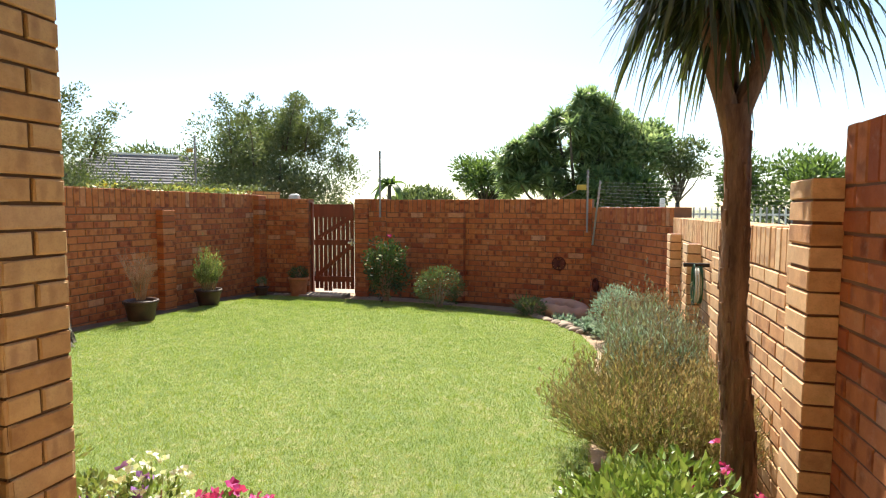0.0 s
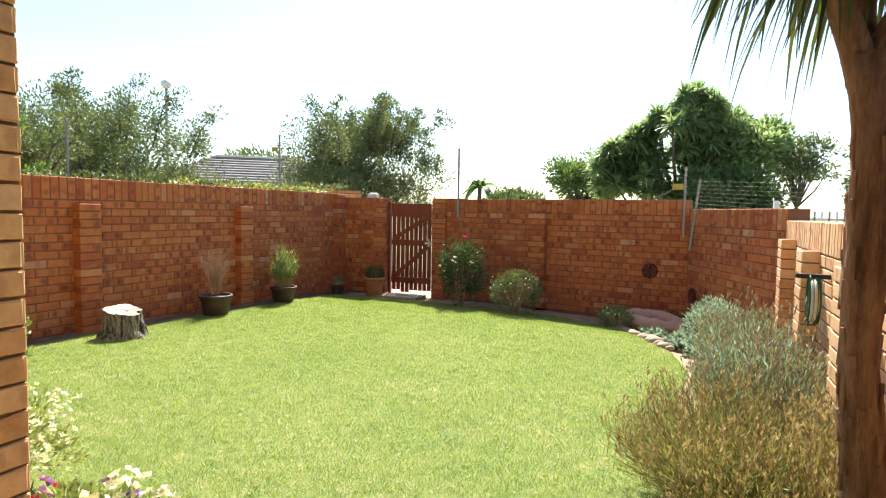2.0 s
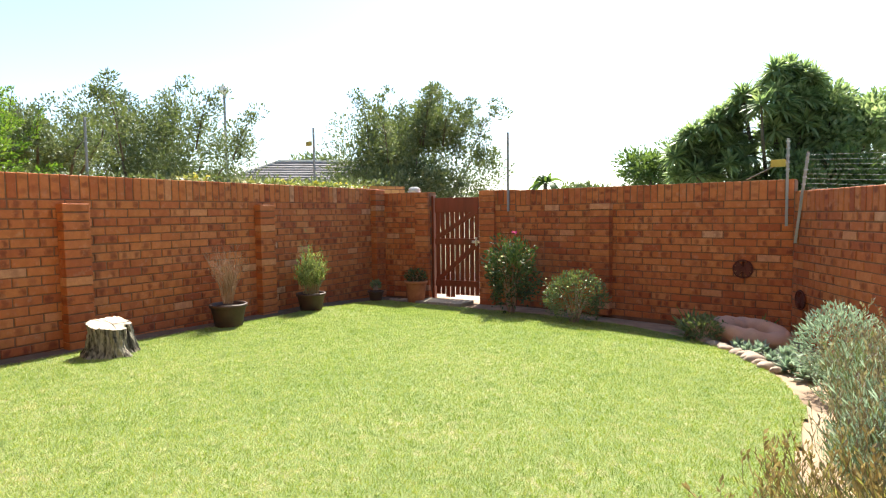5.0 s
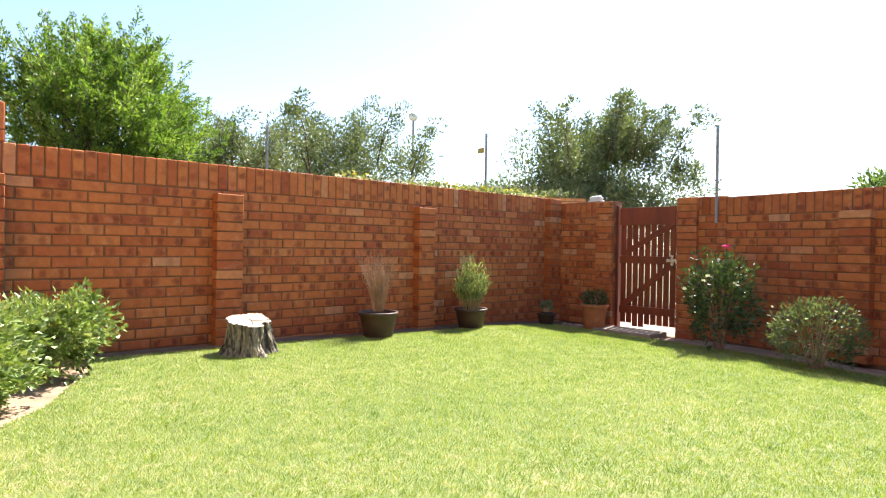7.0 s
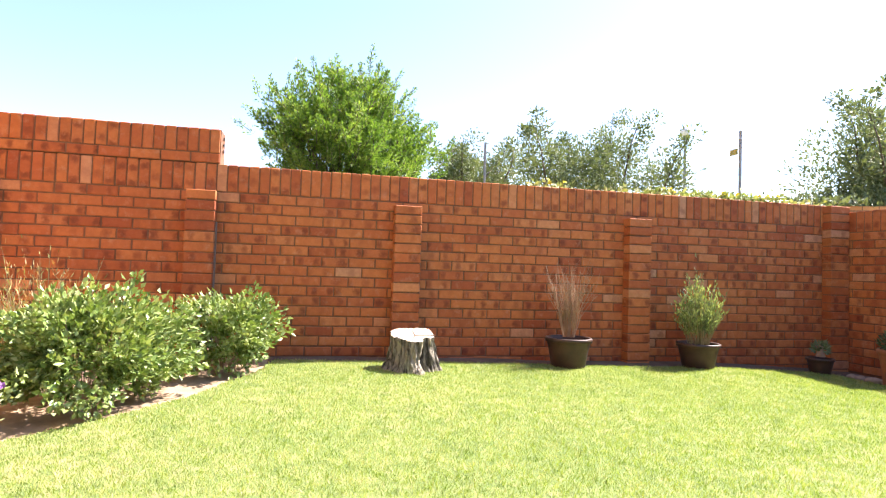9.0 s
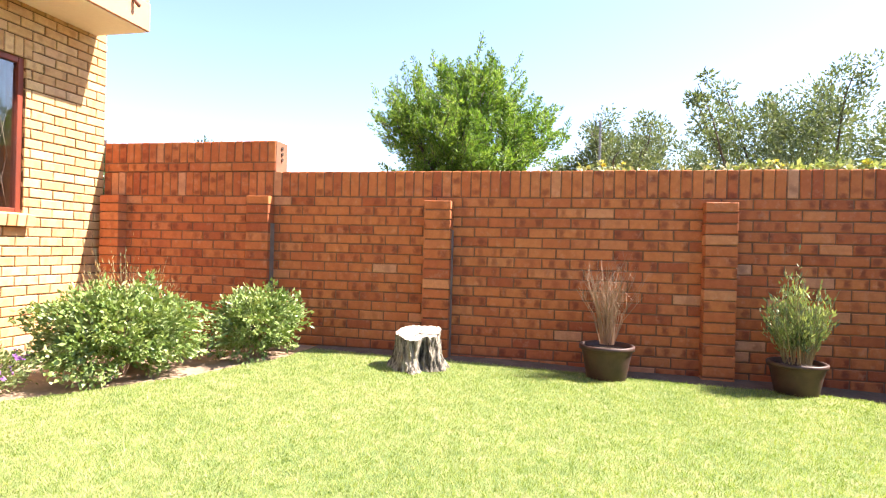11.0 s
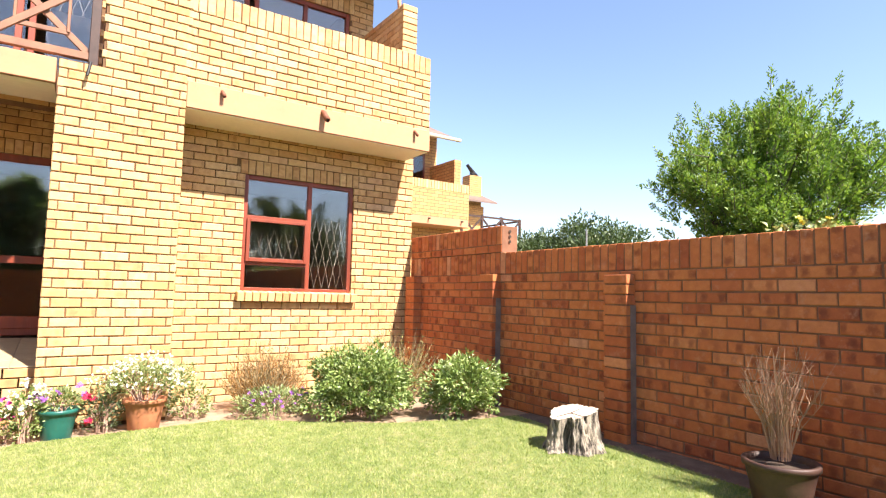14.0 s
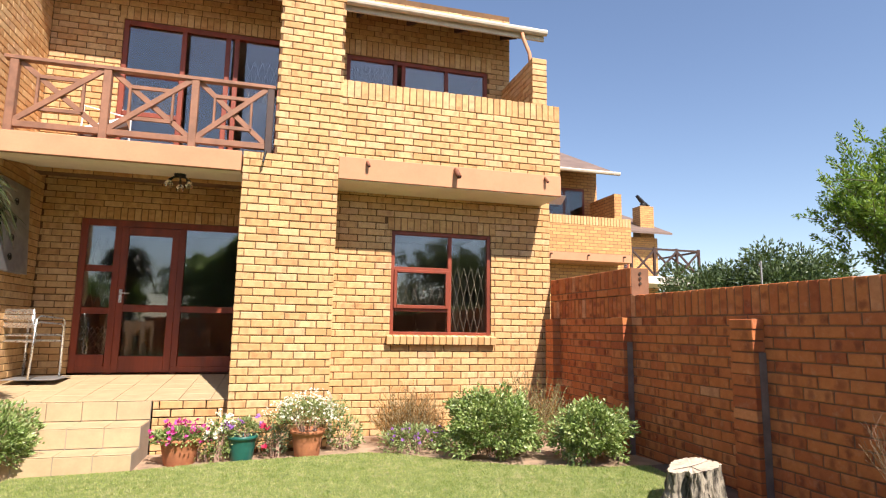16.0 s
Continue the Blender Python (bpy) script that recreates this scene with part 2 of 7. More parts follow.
M_PANDAN = leaf_material("rosette_leaf", [(0.2, (0.13, 0.20, 0.09)), (0.55, (0.23, 0.32, 0.15)), (0.9, (0.38, 0.46, 0.25))], 0.4, 0.58, thru=(1.0, 1.0, 0.7))
M_LAV = leaf_material("lavender_leaf", [(0.2, (0.17, 0.22, 0.15)), (0.55, (0.30, 0.36, 0.26)), (0.9, (0.47, 0.51, 0.41))], 0.75, 0.35, thru=(0.80, 1.0, 0.85))
M_LAVSPIKE = leaf_material("lavender_spike", [(0.2, (0.17, 0.14, 0.13)), (0.9, (0.31, 0.28, 0.25))], 0.8, 0.3)
M_DRY = leaf_material("dry_leaf", [(0.2, (0.19, 0.145, 0.065)), (0.55, (0.32, 0.255, 0.125)), (0.9, (0.50, 0.42, 0.24))], 0.85, 0.3, thru=(0.9, 0.85, 0.6))
M_DRYGREEN = leaf_material("drying_leaf", [(0.2, (0.13, 0.145, 0.045)), (0.55, (0.26, 0.26, 0.09)), (0.9, (0.43, 0.41, 0.18))], 0.8, 0.35, thru=(0.9, 0.95, 0.5))
M_RUSTLEAF = leaf_material("dead_leaf", [(0.2, (0.20, 0.10, 0.035)), (0.55, (0.33, 0.185, 0.065)), (0.9, (0.46, 0.29, 0.12))], 0.8, 0.45)
M_PALE = leaf_material("pale_green_leaf", [(0.2, (0.14, 0.19, 0.06)), (0.55, (0.26, 0.32, 0.12)), (0.9, (0.40, 0.44, 0.22))], 0.5, 0.3)
M_PINK = leaf_material("pink_petal", [(0.2, (0.36, 0.02, 0.14)), (0.55, (0.55, 0.035, 0.25)), (0.9, (0.65, 0.12, 0.40))], 0.6, 0.3)
M_CRIMSON = leaf_material("crimson_petal", [(0.2, (0.40, 0.01, 0.05)), (0.9, (0.60, 0.03, 0.10))], 0.6, 0.3)
M_PURPLE = leaf_material("purple_petal", [(0.2, (0.20, 0.07, 0.32)), (0.9, (0.38, 0.17, 0.50))], 0.6, 0.3)
M_WHITEPETAL = leaf_material("white_petal", [(0.2, (0.62, 0.62, 0.52)), (0.9, (0.82, 0.82, 0.74))], 0.6, 0.3)
M_YELLOWPETAL = leaf_material("yellow_petal", [(0.2, (0.50, 0.42, 0.04)), (0.9, (0.66, 0.60, 0.14))], 0.6, 0.3)
M_GRASS = leaf_material("grass_blade", [(0.1, (0.12, 0.185, 0.03)), (0.45, (0.298, 0.358, 0.095)), (0.75, (0.42, 0.43, 0.16)), (1.0, (0.57, 0.50, 0.30))], 0.6, 0.36, 7.0, 1.15, thru=(0.85, 1.10, 0.22))


def turf_material():
    m, nt, b = mat("turf", 0.9)
    big = world_noise(nt, 0.9, 4.0, 0.6)
    mid = world_noise(nt, 14.0, 5.0, 0.75)
    fine = world_noise(nt, 120.0, 3.0, 0.7)
    c = ramp(nt, calc(nt, "ADD", calc(nt, "MULTIPLY", big, 0.3), calc(nt, "MULTIPLY", mid, 0.7)), [(0.36, (0.12, 0.19, 0.04)), (0.52, (0.22, 0.275, 0.075)), (0.66, (0.40, 0.35, 0.18))])
    c = mixc(nt, calc(nt, "MULTIPLY", fine, 0.5), c, (0.10, 0.13, 0.03))
    nt.links.new(c, b.inputs["Base Color"])
    bump(nt, b, fine, 0.9, 0.02)
    return m


M_TURF = turf_material()


def far_ground_material():
    m, nt, b = mat("far_ground", 0.95)
    big = world_noise(nt, 0.12, 5.0, 0.6)
    fine = world_noise(nt, 6.0, 4.0, 0.7)
    c = ramp(nt, calc(nt, "ADD", calc(nt, "MULTIPLY", big, 0.6), calc(nt, "MULTIPLY", fine, 0.4)), [(0.35, (0.09, 0.12, 0.045)), (0.6, (0.22, 0.19, 0.11)), (0.75, (0.34, 0.28, 0.20))])
    nt.links.new(c, b.inputs["Base Color"])
    return m


M_FAR = far_ground_material()


def glass_material():
    m, nt, b = mat("window_glass", 0.02)
    b.inputs["Base Color"].default_value = (0.82, 0.86, 0.86, 1)
    b.inputs["Transmission Weight"].default_value = 1.0
    b.inputs["IOR"].default_value = 1.85
    wav = world_noise(nt, 2.5, 2.0)
    bump(nt, b, wav, 0.06, 0.01)
    return m


M_GLASS = glass_material()


def far_brick_material():
    m, nt, b = mat("distant_brick", 0.85)
    pos = nt.nodes.new("ShaderNodeNewGeometry").outputs["Position"]
    sep = nt.nodes.new("ShaderNodeSeparateXYZ")
    nt.links.new(pos, sep.inputs[0])
    com = nt.nodes.new("ShaderNodeCombineXYZ")
    nt.links.new(calc(nt, "ADD", sep.outputs[0], sep.outputs[1]), com.inputs[0])
    nt.links.new(sep.outputs[2], com.inputs[1])
    t = node(nt, "ShaderNodeTexBrick", Scale=1.0)
    t.inputs["Color1"].default_value = (0.60, 0.35, 0.12, 1)
    t.inputs["Color2"].default_value = (0.48, 0.23, 0.08, 1)
    t.inputs["Mortar"].default_value = (0.17, 0.09, 0.045, 1)
    t.inputs["Mortar Size"].default_value = 0.008
    t.inputs["Brick Width"].default_value = 0.234
    t.inputs["Row Height"].default_value = 0.0865
    nt.links.new(com.outputs[0], t.inputs["Vector"])
    blot = world_noise(nt, 2.0, 4.0)
    c = mixc(nt, calc(nt, "MULTIPLY", blot, 0.4), t.outputs["Color"], (0.34, 0.17, 0.07))
    nt.links.new(c, b.inputs["Base Color"])
    bump(nt, b, t.outputs["Fac"], -0.6, 0.01)
    return m


M_FARBRICK = far_brick_material()


# ---- mesh helpers ----
class Geo:
    """Collects verts and faces, with a uv for each face corner where wanted."""

    def __init__(self):
        self.v, self.f, self.uv = [], [], []

    def add(self, verts, faces):
        k = len(self.v)
        self.v.extend(tuple(p) for p in verts)
        self.f.extend(tuple(i + k for i in f) for f in faces)

    def box(self, x0, x1, y0, y1, z0, z1, m=None, c=0.0):
        """A box from corner to corner; c is the chamfer of its edges."""
        x0, x1, y0, y1, z0, z1 = min(x0, x1), max(x0, x1), min(y0, y1), max(y0, y1), min(z0, z1), max(z0, z1)
        c = min(c, 0.45 * min(x1 - x0, y1 - y0, z1 - z0))
        if c <= 0:
            vs = [(x, y, z) for z in (z0, z1) for y in (y0, y1) for x in (x0, x1)]
            fs = [(0, 2, 3, 1), (4, 5, 7, 6), (0, 1, 5, 4), (2, 6, 7, 3), (0, 4, 6, 2), (1, 3, 7, 5)]
        else:
            bm = bmesh.new()
            bmesh.ops.create_cube(bm, size=1)
            for p in bm.verts:
                p.co = Vector(((x0 + x1) / 2 + p.co.x * (x1 - x0), (y0 + y1) / 2 + p.co.y * (y1 - y0), (z0 + z1) / 2 + p.co.z * (z1 - z0)))
            bmesh.ops.bevel(bm, geom=list(bm.edges), offset=c, segments=1, affect="EDGES")
            bm.verts.index_update()
            vs = [p.co.copy() for p in bm.verts]
            fs = [[q.index for q in f.verts] for f in bm.faces]
            bm.free()
        if m is not None:
            vs = [m @ Vector(p) for p in vs]
        self.add(vs, fs)
        return self

    def bar(self, a, b, w, h, c=0.004, up=(0, 0, 1)):
        """A square timber or rod from a to b."""
        a, b = Vector(a), Vector(b)
        d = b - a
        x = d.normalized()
        z = Vector(up)
        if abs(x.dot(z)) > 0.98:
            z = Vector((0, 1, 0))
        y = z.cross(x).normalized()
        z = x.cross(y)
        m = Matrix((x, y, z)).transposed().to_4x4()
        m.translation = a
        return self.box(0, d.length, -w / 2, w / 2, -h / 2, h / 2, m, c)

    def tube(self, pts, radii, n=8, cap=True, bumpy=0.0, rnd=None):
        pts = [Vector(p) for p in pts]
        if isinstance(radii, (int, float)):
            radii = [radii] * len(pts)
        rings = []
        ref = Vector((0.31, 0.95, 0.05))
        for i, p in enumerate(pts):
            t = (pts[min(i + 1, len(pts) - 1)] - pts[max(i - 1, 0)]).normalized()
            a = (ref - t * ref.dot(t))
            a = a.normalized() if a.length > 1e-4 else Vector((1, 0, 0))
            b = t.cross(a)
            ring = []
            for j in range(n):
                q = 2 * math.pi * j / n
                r = radii[i] * (1 + (rnd.uniform(-bumpy, bumpy) if rnd else 0))
                ring.append(p + (a * math.cos(q) + b * math.sin(q)) * r)
            rings.append(ring)
        vs = [p for r in rings for p in r]
        fs = [(i * n + j, i * n + (j + 1) % n, (i + 1) * n + (j + 1) % n, (i + 1) * n + j) for i in range(len(pts) - 1) for j in range(n)]
        if cap:
            fs.append(tuple(range(n - 1, -1, -1)))
            fs.append(tuple((len(pts) - 1) * n + j for j in range(n)))
        self.add(vs, fs)
        return self

    def lathe(self, profile, n=24, at=(0, 0, 0)):
        vs = [(at[0] + r * math.cos(2 * math.pi * j / n), at[1] + r * math.sin(2 * math.pi * j / n), at[2] + z) for r, z in profile for j in range(n)]
        fs = [(i * n + j, i * n + (j + 1) % n, (i + 1) * n + (j + 1) % n, (i + 1) * n + j) for i in range(len(profile) - 1) for j in range(n)]
        self.add(vs, fs)
        return self

    def mesh(self, name, material, smooth=False):
        me = bpy.data.meshes.new(name)
        me.from_pydata(self.v, [], self.f)
        if self.uv:
            layer = me.uv_layers.new(name="UVMap")
            layer.data.foreach_set("uv", np.array(self.uv, dtype=np.float32).ravel())
        if smooth:
            me.polygons.foreach_set("use_smooth", [True] * len(me.polygons))
        me.materials.append(material)
        me.update()
        return me


def part(name, geo, material, parent=None, label="", smooth=False):
    ob = new(name, geo.mesh(name, material, smooth))
    if parent is not None:
        ob.parent = parent
    if label:
        ob["label"] = label
    return ob


def thing(name, at=(0, 0, 0), label="", category="", group="", kind="", turn=0):
    ob = new(name)
    ob.empty_display_size = 0.05
    ob.matrix_basis = pose(at[0], at[1], at[2], 0, 0, turn)
    return tagged(ob, label, category, group, kind)


def g_at(x, y):
    """Height of the garden ground."""
    return -0.022 * min(max(x, 0), 7) - 0.055 * max(0.0, min(y, 9.0) - 6.5) - 0.03 * min(max(2.2 - y, 0.0), 1.0) - 0.05 * min(max((y - 3.2) / 2.5, 0.0), 1.0) * max(0.0, 1.0 - max(x, 0.0) / 3.0)


# ---- brickwork ----
COURSE, BED, STRETCH = 0.0865, 0.011, 0.2345
brick_meshes = {}


def brick_shape(geo, u0, u1, z0, z1, depth, m=None, c=0.005, rnd=None):
    """One brick: its face at local y = 0, its back in the mortar, with worn edges."""
    vs = [(u0, -depth, z0), (u1, -depth, z0), (u1, -depth, z1), (u0, -depth, z1),
          (u0, -c, z0), (u1, -c, z0), (u1, -c, z1), (u0, -c, z1),
          (u0 + c, 0, z0 + c), (u1 - c, 0, z0 + c), (u1 - c, 0, z1 - c), (u0 + c, 0, z1 - c)]
    if rnd is not None:
        vs = vs[:4] + [(x + rnd.uniform(-0.0022, 0.0022), y, z + rnd.uniform(-0.0022, 0.0022)) for x, y, z in vs[4:]]
    fs = []
    for k in (0, 4):
        for j in range(4):
            fs.append((k + j, k + (j + 1) % 4, k + 4 + (j + 1) % 4, k + 4 + j))
    fs.append((8, 9, 10, 11))
    du, dz = (u1 - u0), (z1 - z0)
    for f in fs:
        for i in f:
            a, b = (vs[i][0] - u0) / du, (vs[i][2] - z0) / dz
            geo.uv.append((a, b) if du > dz else (b, a))
    fs = [tuple(reversed(f)) for f in fs]
    uv = geo.uv[-36:]
    geo.uv[-36:] = [q for k in range(9) for q in reversed(uv[4 * k:4 * k + 4])]
    if m is not None:
        vs = [m @ Vector(p) for p in vs]
    geo.add(vs, fs)


def wall_matrix(p0, p1):
    u = Vector((p1[0] - p0[0], p1[1] - p0[1], 0)).normalized()
    n = Vector((0, 0, 1)).cross(u)
    m = Matrix((u, n, Vector((0, 0, 1)))).transposed().to_4x4()
    m.translation = (p0[0], p0[1], 0)
    return m


def cells(length, z0, z1, holes):
    us = sorted({0.0, length, *[min(max(h[i], 0), length) for h in holes for i in (0, 1)]})
    zs = sorted({z0, z1, *[min(max(h[i], z0), z1) for h in holes for i in (2, 3)]})
    for a, b in zip(us, us[1:]):
        for c, d in zip(zs, zs[1:]):
            q = ((a + b) / 2, (c + d) / 2)
            if not any(h[0] < q[0] < h[1] and h[2] < q[1] < h[3] for h in holes):
                yield a, b, c, d


pending = []


def brick_layout(length, z0, courses, holes=(), soldiers=(), shift=0.0, rnd=None):
    """Courses of stretchers in running bond, and bands of bricks on end: (u0, u1, z0, z1) of each."""
    out = []
    for i in range(courses):
        a, b = z0 + i * COURSE + BED / 2, z0 + (i + 1) * COURSE - BED / 2
        zc = (a + b) / 2
        spans = [(0.0, length)]
        for h in holes:
            if h[2] < zc < h[3]:
                nxt = []
                for s, e in spans:
                    if h[1] <= s or h[0] >= e:
                        nxt.append((s, e))
                    else:
                        nxt += [(s, h[0])] * (h[0] > s) + [(h[1], e)] * (h[1] < e)
                spans = nxt
        off = (i % 2) * STRETCH / 2 + shift
        for s, e in spans:
            k = math.floor((s - off) / STRETCH)
            while off + k * STRETCH < e:
                u0, u1 = max(s, off + k * STRETCH + BED / 2), min(e, off + (k + 1) * STRETCH - BED / 2)
                if u1 - u0 > 0.035:
                    out.append((u0, u1, a, b))
                k += 1
    for s, e, a, b in soldiers:
        if (s, e, a, b) in holes:
            b = z0 + COURSE * math.ceil((b - z0) / COURSE - 0.5)
        n = max(1, round((e - s) / COURSE))
        w = (e - s) / n
        for i in range(n):
            out.append((s + i * w + BED / 2, s + (i + 1) * w - BED / 2, a + BED / 2, b - BED / 2))
    return out


def brick_wall(name, p0, p1, z0, z1, bricks, thick=0.22, holes=(), material=None, mortar=None, near=None, label="", deep=(), seed=1, parent=None, inset=0.0):
    """A wall from p0 to p1 with its face to the left of that way: a mortar core and single bricks proud of it.
    near: the stretch (u0, u1) whose bricks are objects of their own; the others are joined."""
    material, mortar = material or M_BRICK, mortar or M_MORTAR
    m = wall_matrix(p0, p1)
    length = (Vector(p1) - Vector(p0)).length
    g = Geo()
    joint = -0.013 if mortar is M_HMORTAR else -0.008
    for a, b, c, d in cells(length, z0, z1, holes):
        g.box(a + inset * (a < 1e-6), b - inset * (b > length - 1e-6), -thick, joint, c, d, m)
    wall = part(name, g, mortar, parent)
    if parent is None:
        tagged(wall, label, "wall", kind="structure")
    pending.append((wall, m, bricks, material, near, seed, deep))
    return wall


def lay_bricks():
    """Lays the bricks of all walls: singly in the near stretch, joined beyond."""
    for wall, m, bricks, material, near, seed, deep in pending:
        rnd = random.Random(seed)
        rest, count = Geo(), 0
        for u0, u1, a, b in bricks:
            depth = 0.05
            for d in deep:
                if d[0] - 1e-3 <= a and b <= d[1] + 1e-3:
                    depth = d[2]
            j = Matrix.Translation((rnd.uniform(-0.001, 0.001), rnd.uniform(-0.0022, 0.0012), rnd.uniform(-0.0012, 0.0012))) @ Matrix.Rotation(rnd.uniform(-0.006, 0.006), 4, "Y")
            mid = (u0 + u1) / 2
            if near and near[0] <= mid <= near[1] and count < 300:
                key = (round(u1 - u0, 3), round(b - a, 3), round(depth, 3), material.name, rnd.randrange(6))
                if key not in brick_meshes:
                    q = Geo()
                    brick_shape(q, -key[0] / 2, key[0] / 2, -key[1] / 2, key[1] / 2, depth, rnd=rnd)
                    brick_meshes[key] = q.mesh("brick", material)
                ob = new("brick", brick_meshes[key])
                ob.parent = wall
                ob.matrix_basis = m @ Matrix.Translation((mid, 0, (a + b) / 2)) @ j
                count += 1
            else:
                t = m @ Matrix.Translation((mid, 0, (a + b) / 2)) @ j
                brick_shape(rest, -(u1 - u0) / 2, (u1 - u0) / 2, -(b - a) / 2, (b - a) / 2, depth, t, rnd=rnd)
        if rest.v:
            part("bricks", rest, material, wall)["kind"] = "stuff"


# ---- ground ----
def ground_sheet(name, x0, x1, y0, y1, step, material, lift, label, category, inside=None, lumps=0.012):
    nx, ny = max(1, round((x1 - x0) / step)), max(1, round((y1 - y0) / step))
    g = Geo()
    vs, fs = [], []
    for j in range(ny + 1):
        for i in range(nx + 1):
            x, y = x0 + (x1 - x0) * i / nx, y0 + (y1 - y0) * j / ny
            vs.append((x, y, g_at(x, y) + lift + lumps * noise.noise(Vector((x * 1.3, y * 1.3, 0)))))
    for j in range(ny):
        for i in range(nx):
            x, y = x0 + (x1 - x0) * (i + 0.5) / nx, y0 + (y1 - y0) * (j + 0.5) / ny
            if inside is None or inside(x, y):
                k = j * (nx + 1) + i
                fs.append((k, k + 1, k + nx + 2, k + nx + 1))
    g.add(vs, fs)
    return tagged(part(name, g, material, smooth=True), label, category, kind="structure")


def lawn_left_edge(x):
    """The y at which the lawn begins in front of the flower bed by the house."""
    pts = [(0.0, 2.50), (0.7, 2.36), (1.4, 2.04), (1.9, 1.62), (2.3, 1.18), (2.65, 1.0), (3.4, 1.0), (4.2, 1.02), (4.88, 1.12)]
    for (a, b), (c, d) in zip(pts, pts[1:]):
        if x <= c:
            return b + (d - b) * (x - a) / (c - a)
    return 1.14


def lawn_right_edge(y):
    """The x at which the lawn ends at the bed along the wall."""
    pts = [(1.0, 5.86), (2.7, 5.86), (3.4, 5.82), (4.2, 5.84), (5.2, 5.92), (5.9, 5.76), (6.5, 5.45), (7.1, 5.0), (7.6, 4.2), (7.75, 3.0), (7.7, 1.6), (7.6, 0.0)]
    for (a, b), (c, d) in zip(pts, pts[1:]):
        if y <= c:
            return b + (d - b) * (y - a) / (c - a)
    return -1.0


def on_lawn(x, y):
    if x < 0.25 + 0.07 * min(max(y - 4.0, 0.0), 2.0) + 0.06 * noise.noise(Vector((y * 1.7, 0.3, 0))) or y > 7.72 or y < lawn_left_edge(x):
        return False
    if y < 1.14 and x > 4.85:
        return False
    return x < lawn_right_edge(y) if y < 7.1 else (x < lawn_right_edge(y) and x < 5.0)


def far_ground():
    g = Geo()
    rings = [4.0, 12.0, 40.0, 150.0, 600.0, 3000.0]
    n = 48
    vs = [(3.5 + r * math.cos(2 * math.pi * j / n), 4.0 + r * math.sin(2 * math.pi * j / n), -0.32) for r in rings for j in range(n)]
    fs = [(i * n + j, i * n + (j + 1) % n, (i + 1) * n + (j + 1) % n, (i + 1) * n + j) for i in range(len(rings) - 1) for j in range(n)]
    fs.append(tuple(range(n)))
    g.add(vs, fs)
    return tagged(part("ground", g, M_FAR), "dry sandy ground with patches of grass reaching the horizon", "ground", kind="structure")


far_ground()
ground_sheet("flower_bed", -0.05, 6.95, 0.02, 9.0, 0.10, M_SOIL, -0.018, "sandy brown soil of the garden beds along the walls", "soil")
# bare strip by the wall; its dark colour deepens the wall's shade
ground_sheet("wall_bed", -0.05, 0.50, 2.4, 8.3, 0.06, M_SHADESOIL, -0.010, "bare soil along the foot of the garden wall, coloured dark for the wall's shade", "soil")
ground_sheet("lawn", 0.0, 6.0, 0.96, 8.0, 0.04, M_TURF, 0.0, "sunlit green lawn with dry yellow patches", "lawn", on_lawn, 0.0)


def grass():
    rs = np.random.RandomState(5)
    n = 420000
    x, y = rs.uniform(0, 6, n * 2), rs.uniform(0.96, 7.8, n * 2)
    keep = np.array([on_lawn(a, b) for a, b in zip(x, y)])
    x, y = x[keep][:n], y[keep][:n]
    n = len(x)
    z = -0.022 * np.clip(x, 0, 7) - 0.055 * np.maximum(0, y - 6.5) - 0.03 * np.clip(2.2 - y, 0, 1) - 0.05 * np.clip((y - 3.2) / 2.5, 0, 1) * np.maximum(0, 1 - x / 3.0) - 0.004
    h = rs.uniform(0.008, 0.026, n)
    a = rs.uniform(0, 2 * np.pi, n)
    lean = rs.uniform(0.1, 1.1, n) * h
    la = rs.uniform(0, 2 * np.pi, n)
    w = rs.uniform(0.0014, 0.0032, n)
    v = np.empty((n, 3, 3), dtype=np.float32)
    v[:, 0] = np.stack([x - w * np.cos(a), y - w * np.sin(a), z], 1)
    v[:, 1] = np.stack([x + w * np.cos(a), y + w * np.sin(a), z], 1)
    v[:, 2] = np.stack([x + lean * np.cos(la), y + lean * np.sin(la), z + h], 1)
    me = bpy.data.meshes.new("grass")
    me.vertices.add(n * 3)
    me.vertices.foreach_set("co", v.ravel())
    me.loops.add(n * 3)
    me.loops.foreach_set("vertex_index", np.arange(n * 3, dtype=np.int32))
    me.polygons.add(n)
    me.polygons.foreach_set("loop_start", np.arange(0, n * 3, 3, dtype=np.int32))
    me.update(calc_edges=True)
    me.materials.append(M_GRASS)
    tagged(new("grass", me), "short green and straw-coloured grass blades of the lawn", "grass", kind="stuff")


# ---- garden walls ----
BASE = -0.2
LEFT_TOP, LEFT_SOLD = 1.613, 1.375


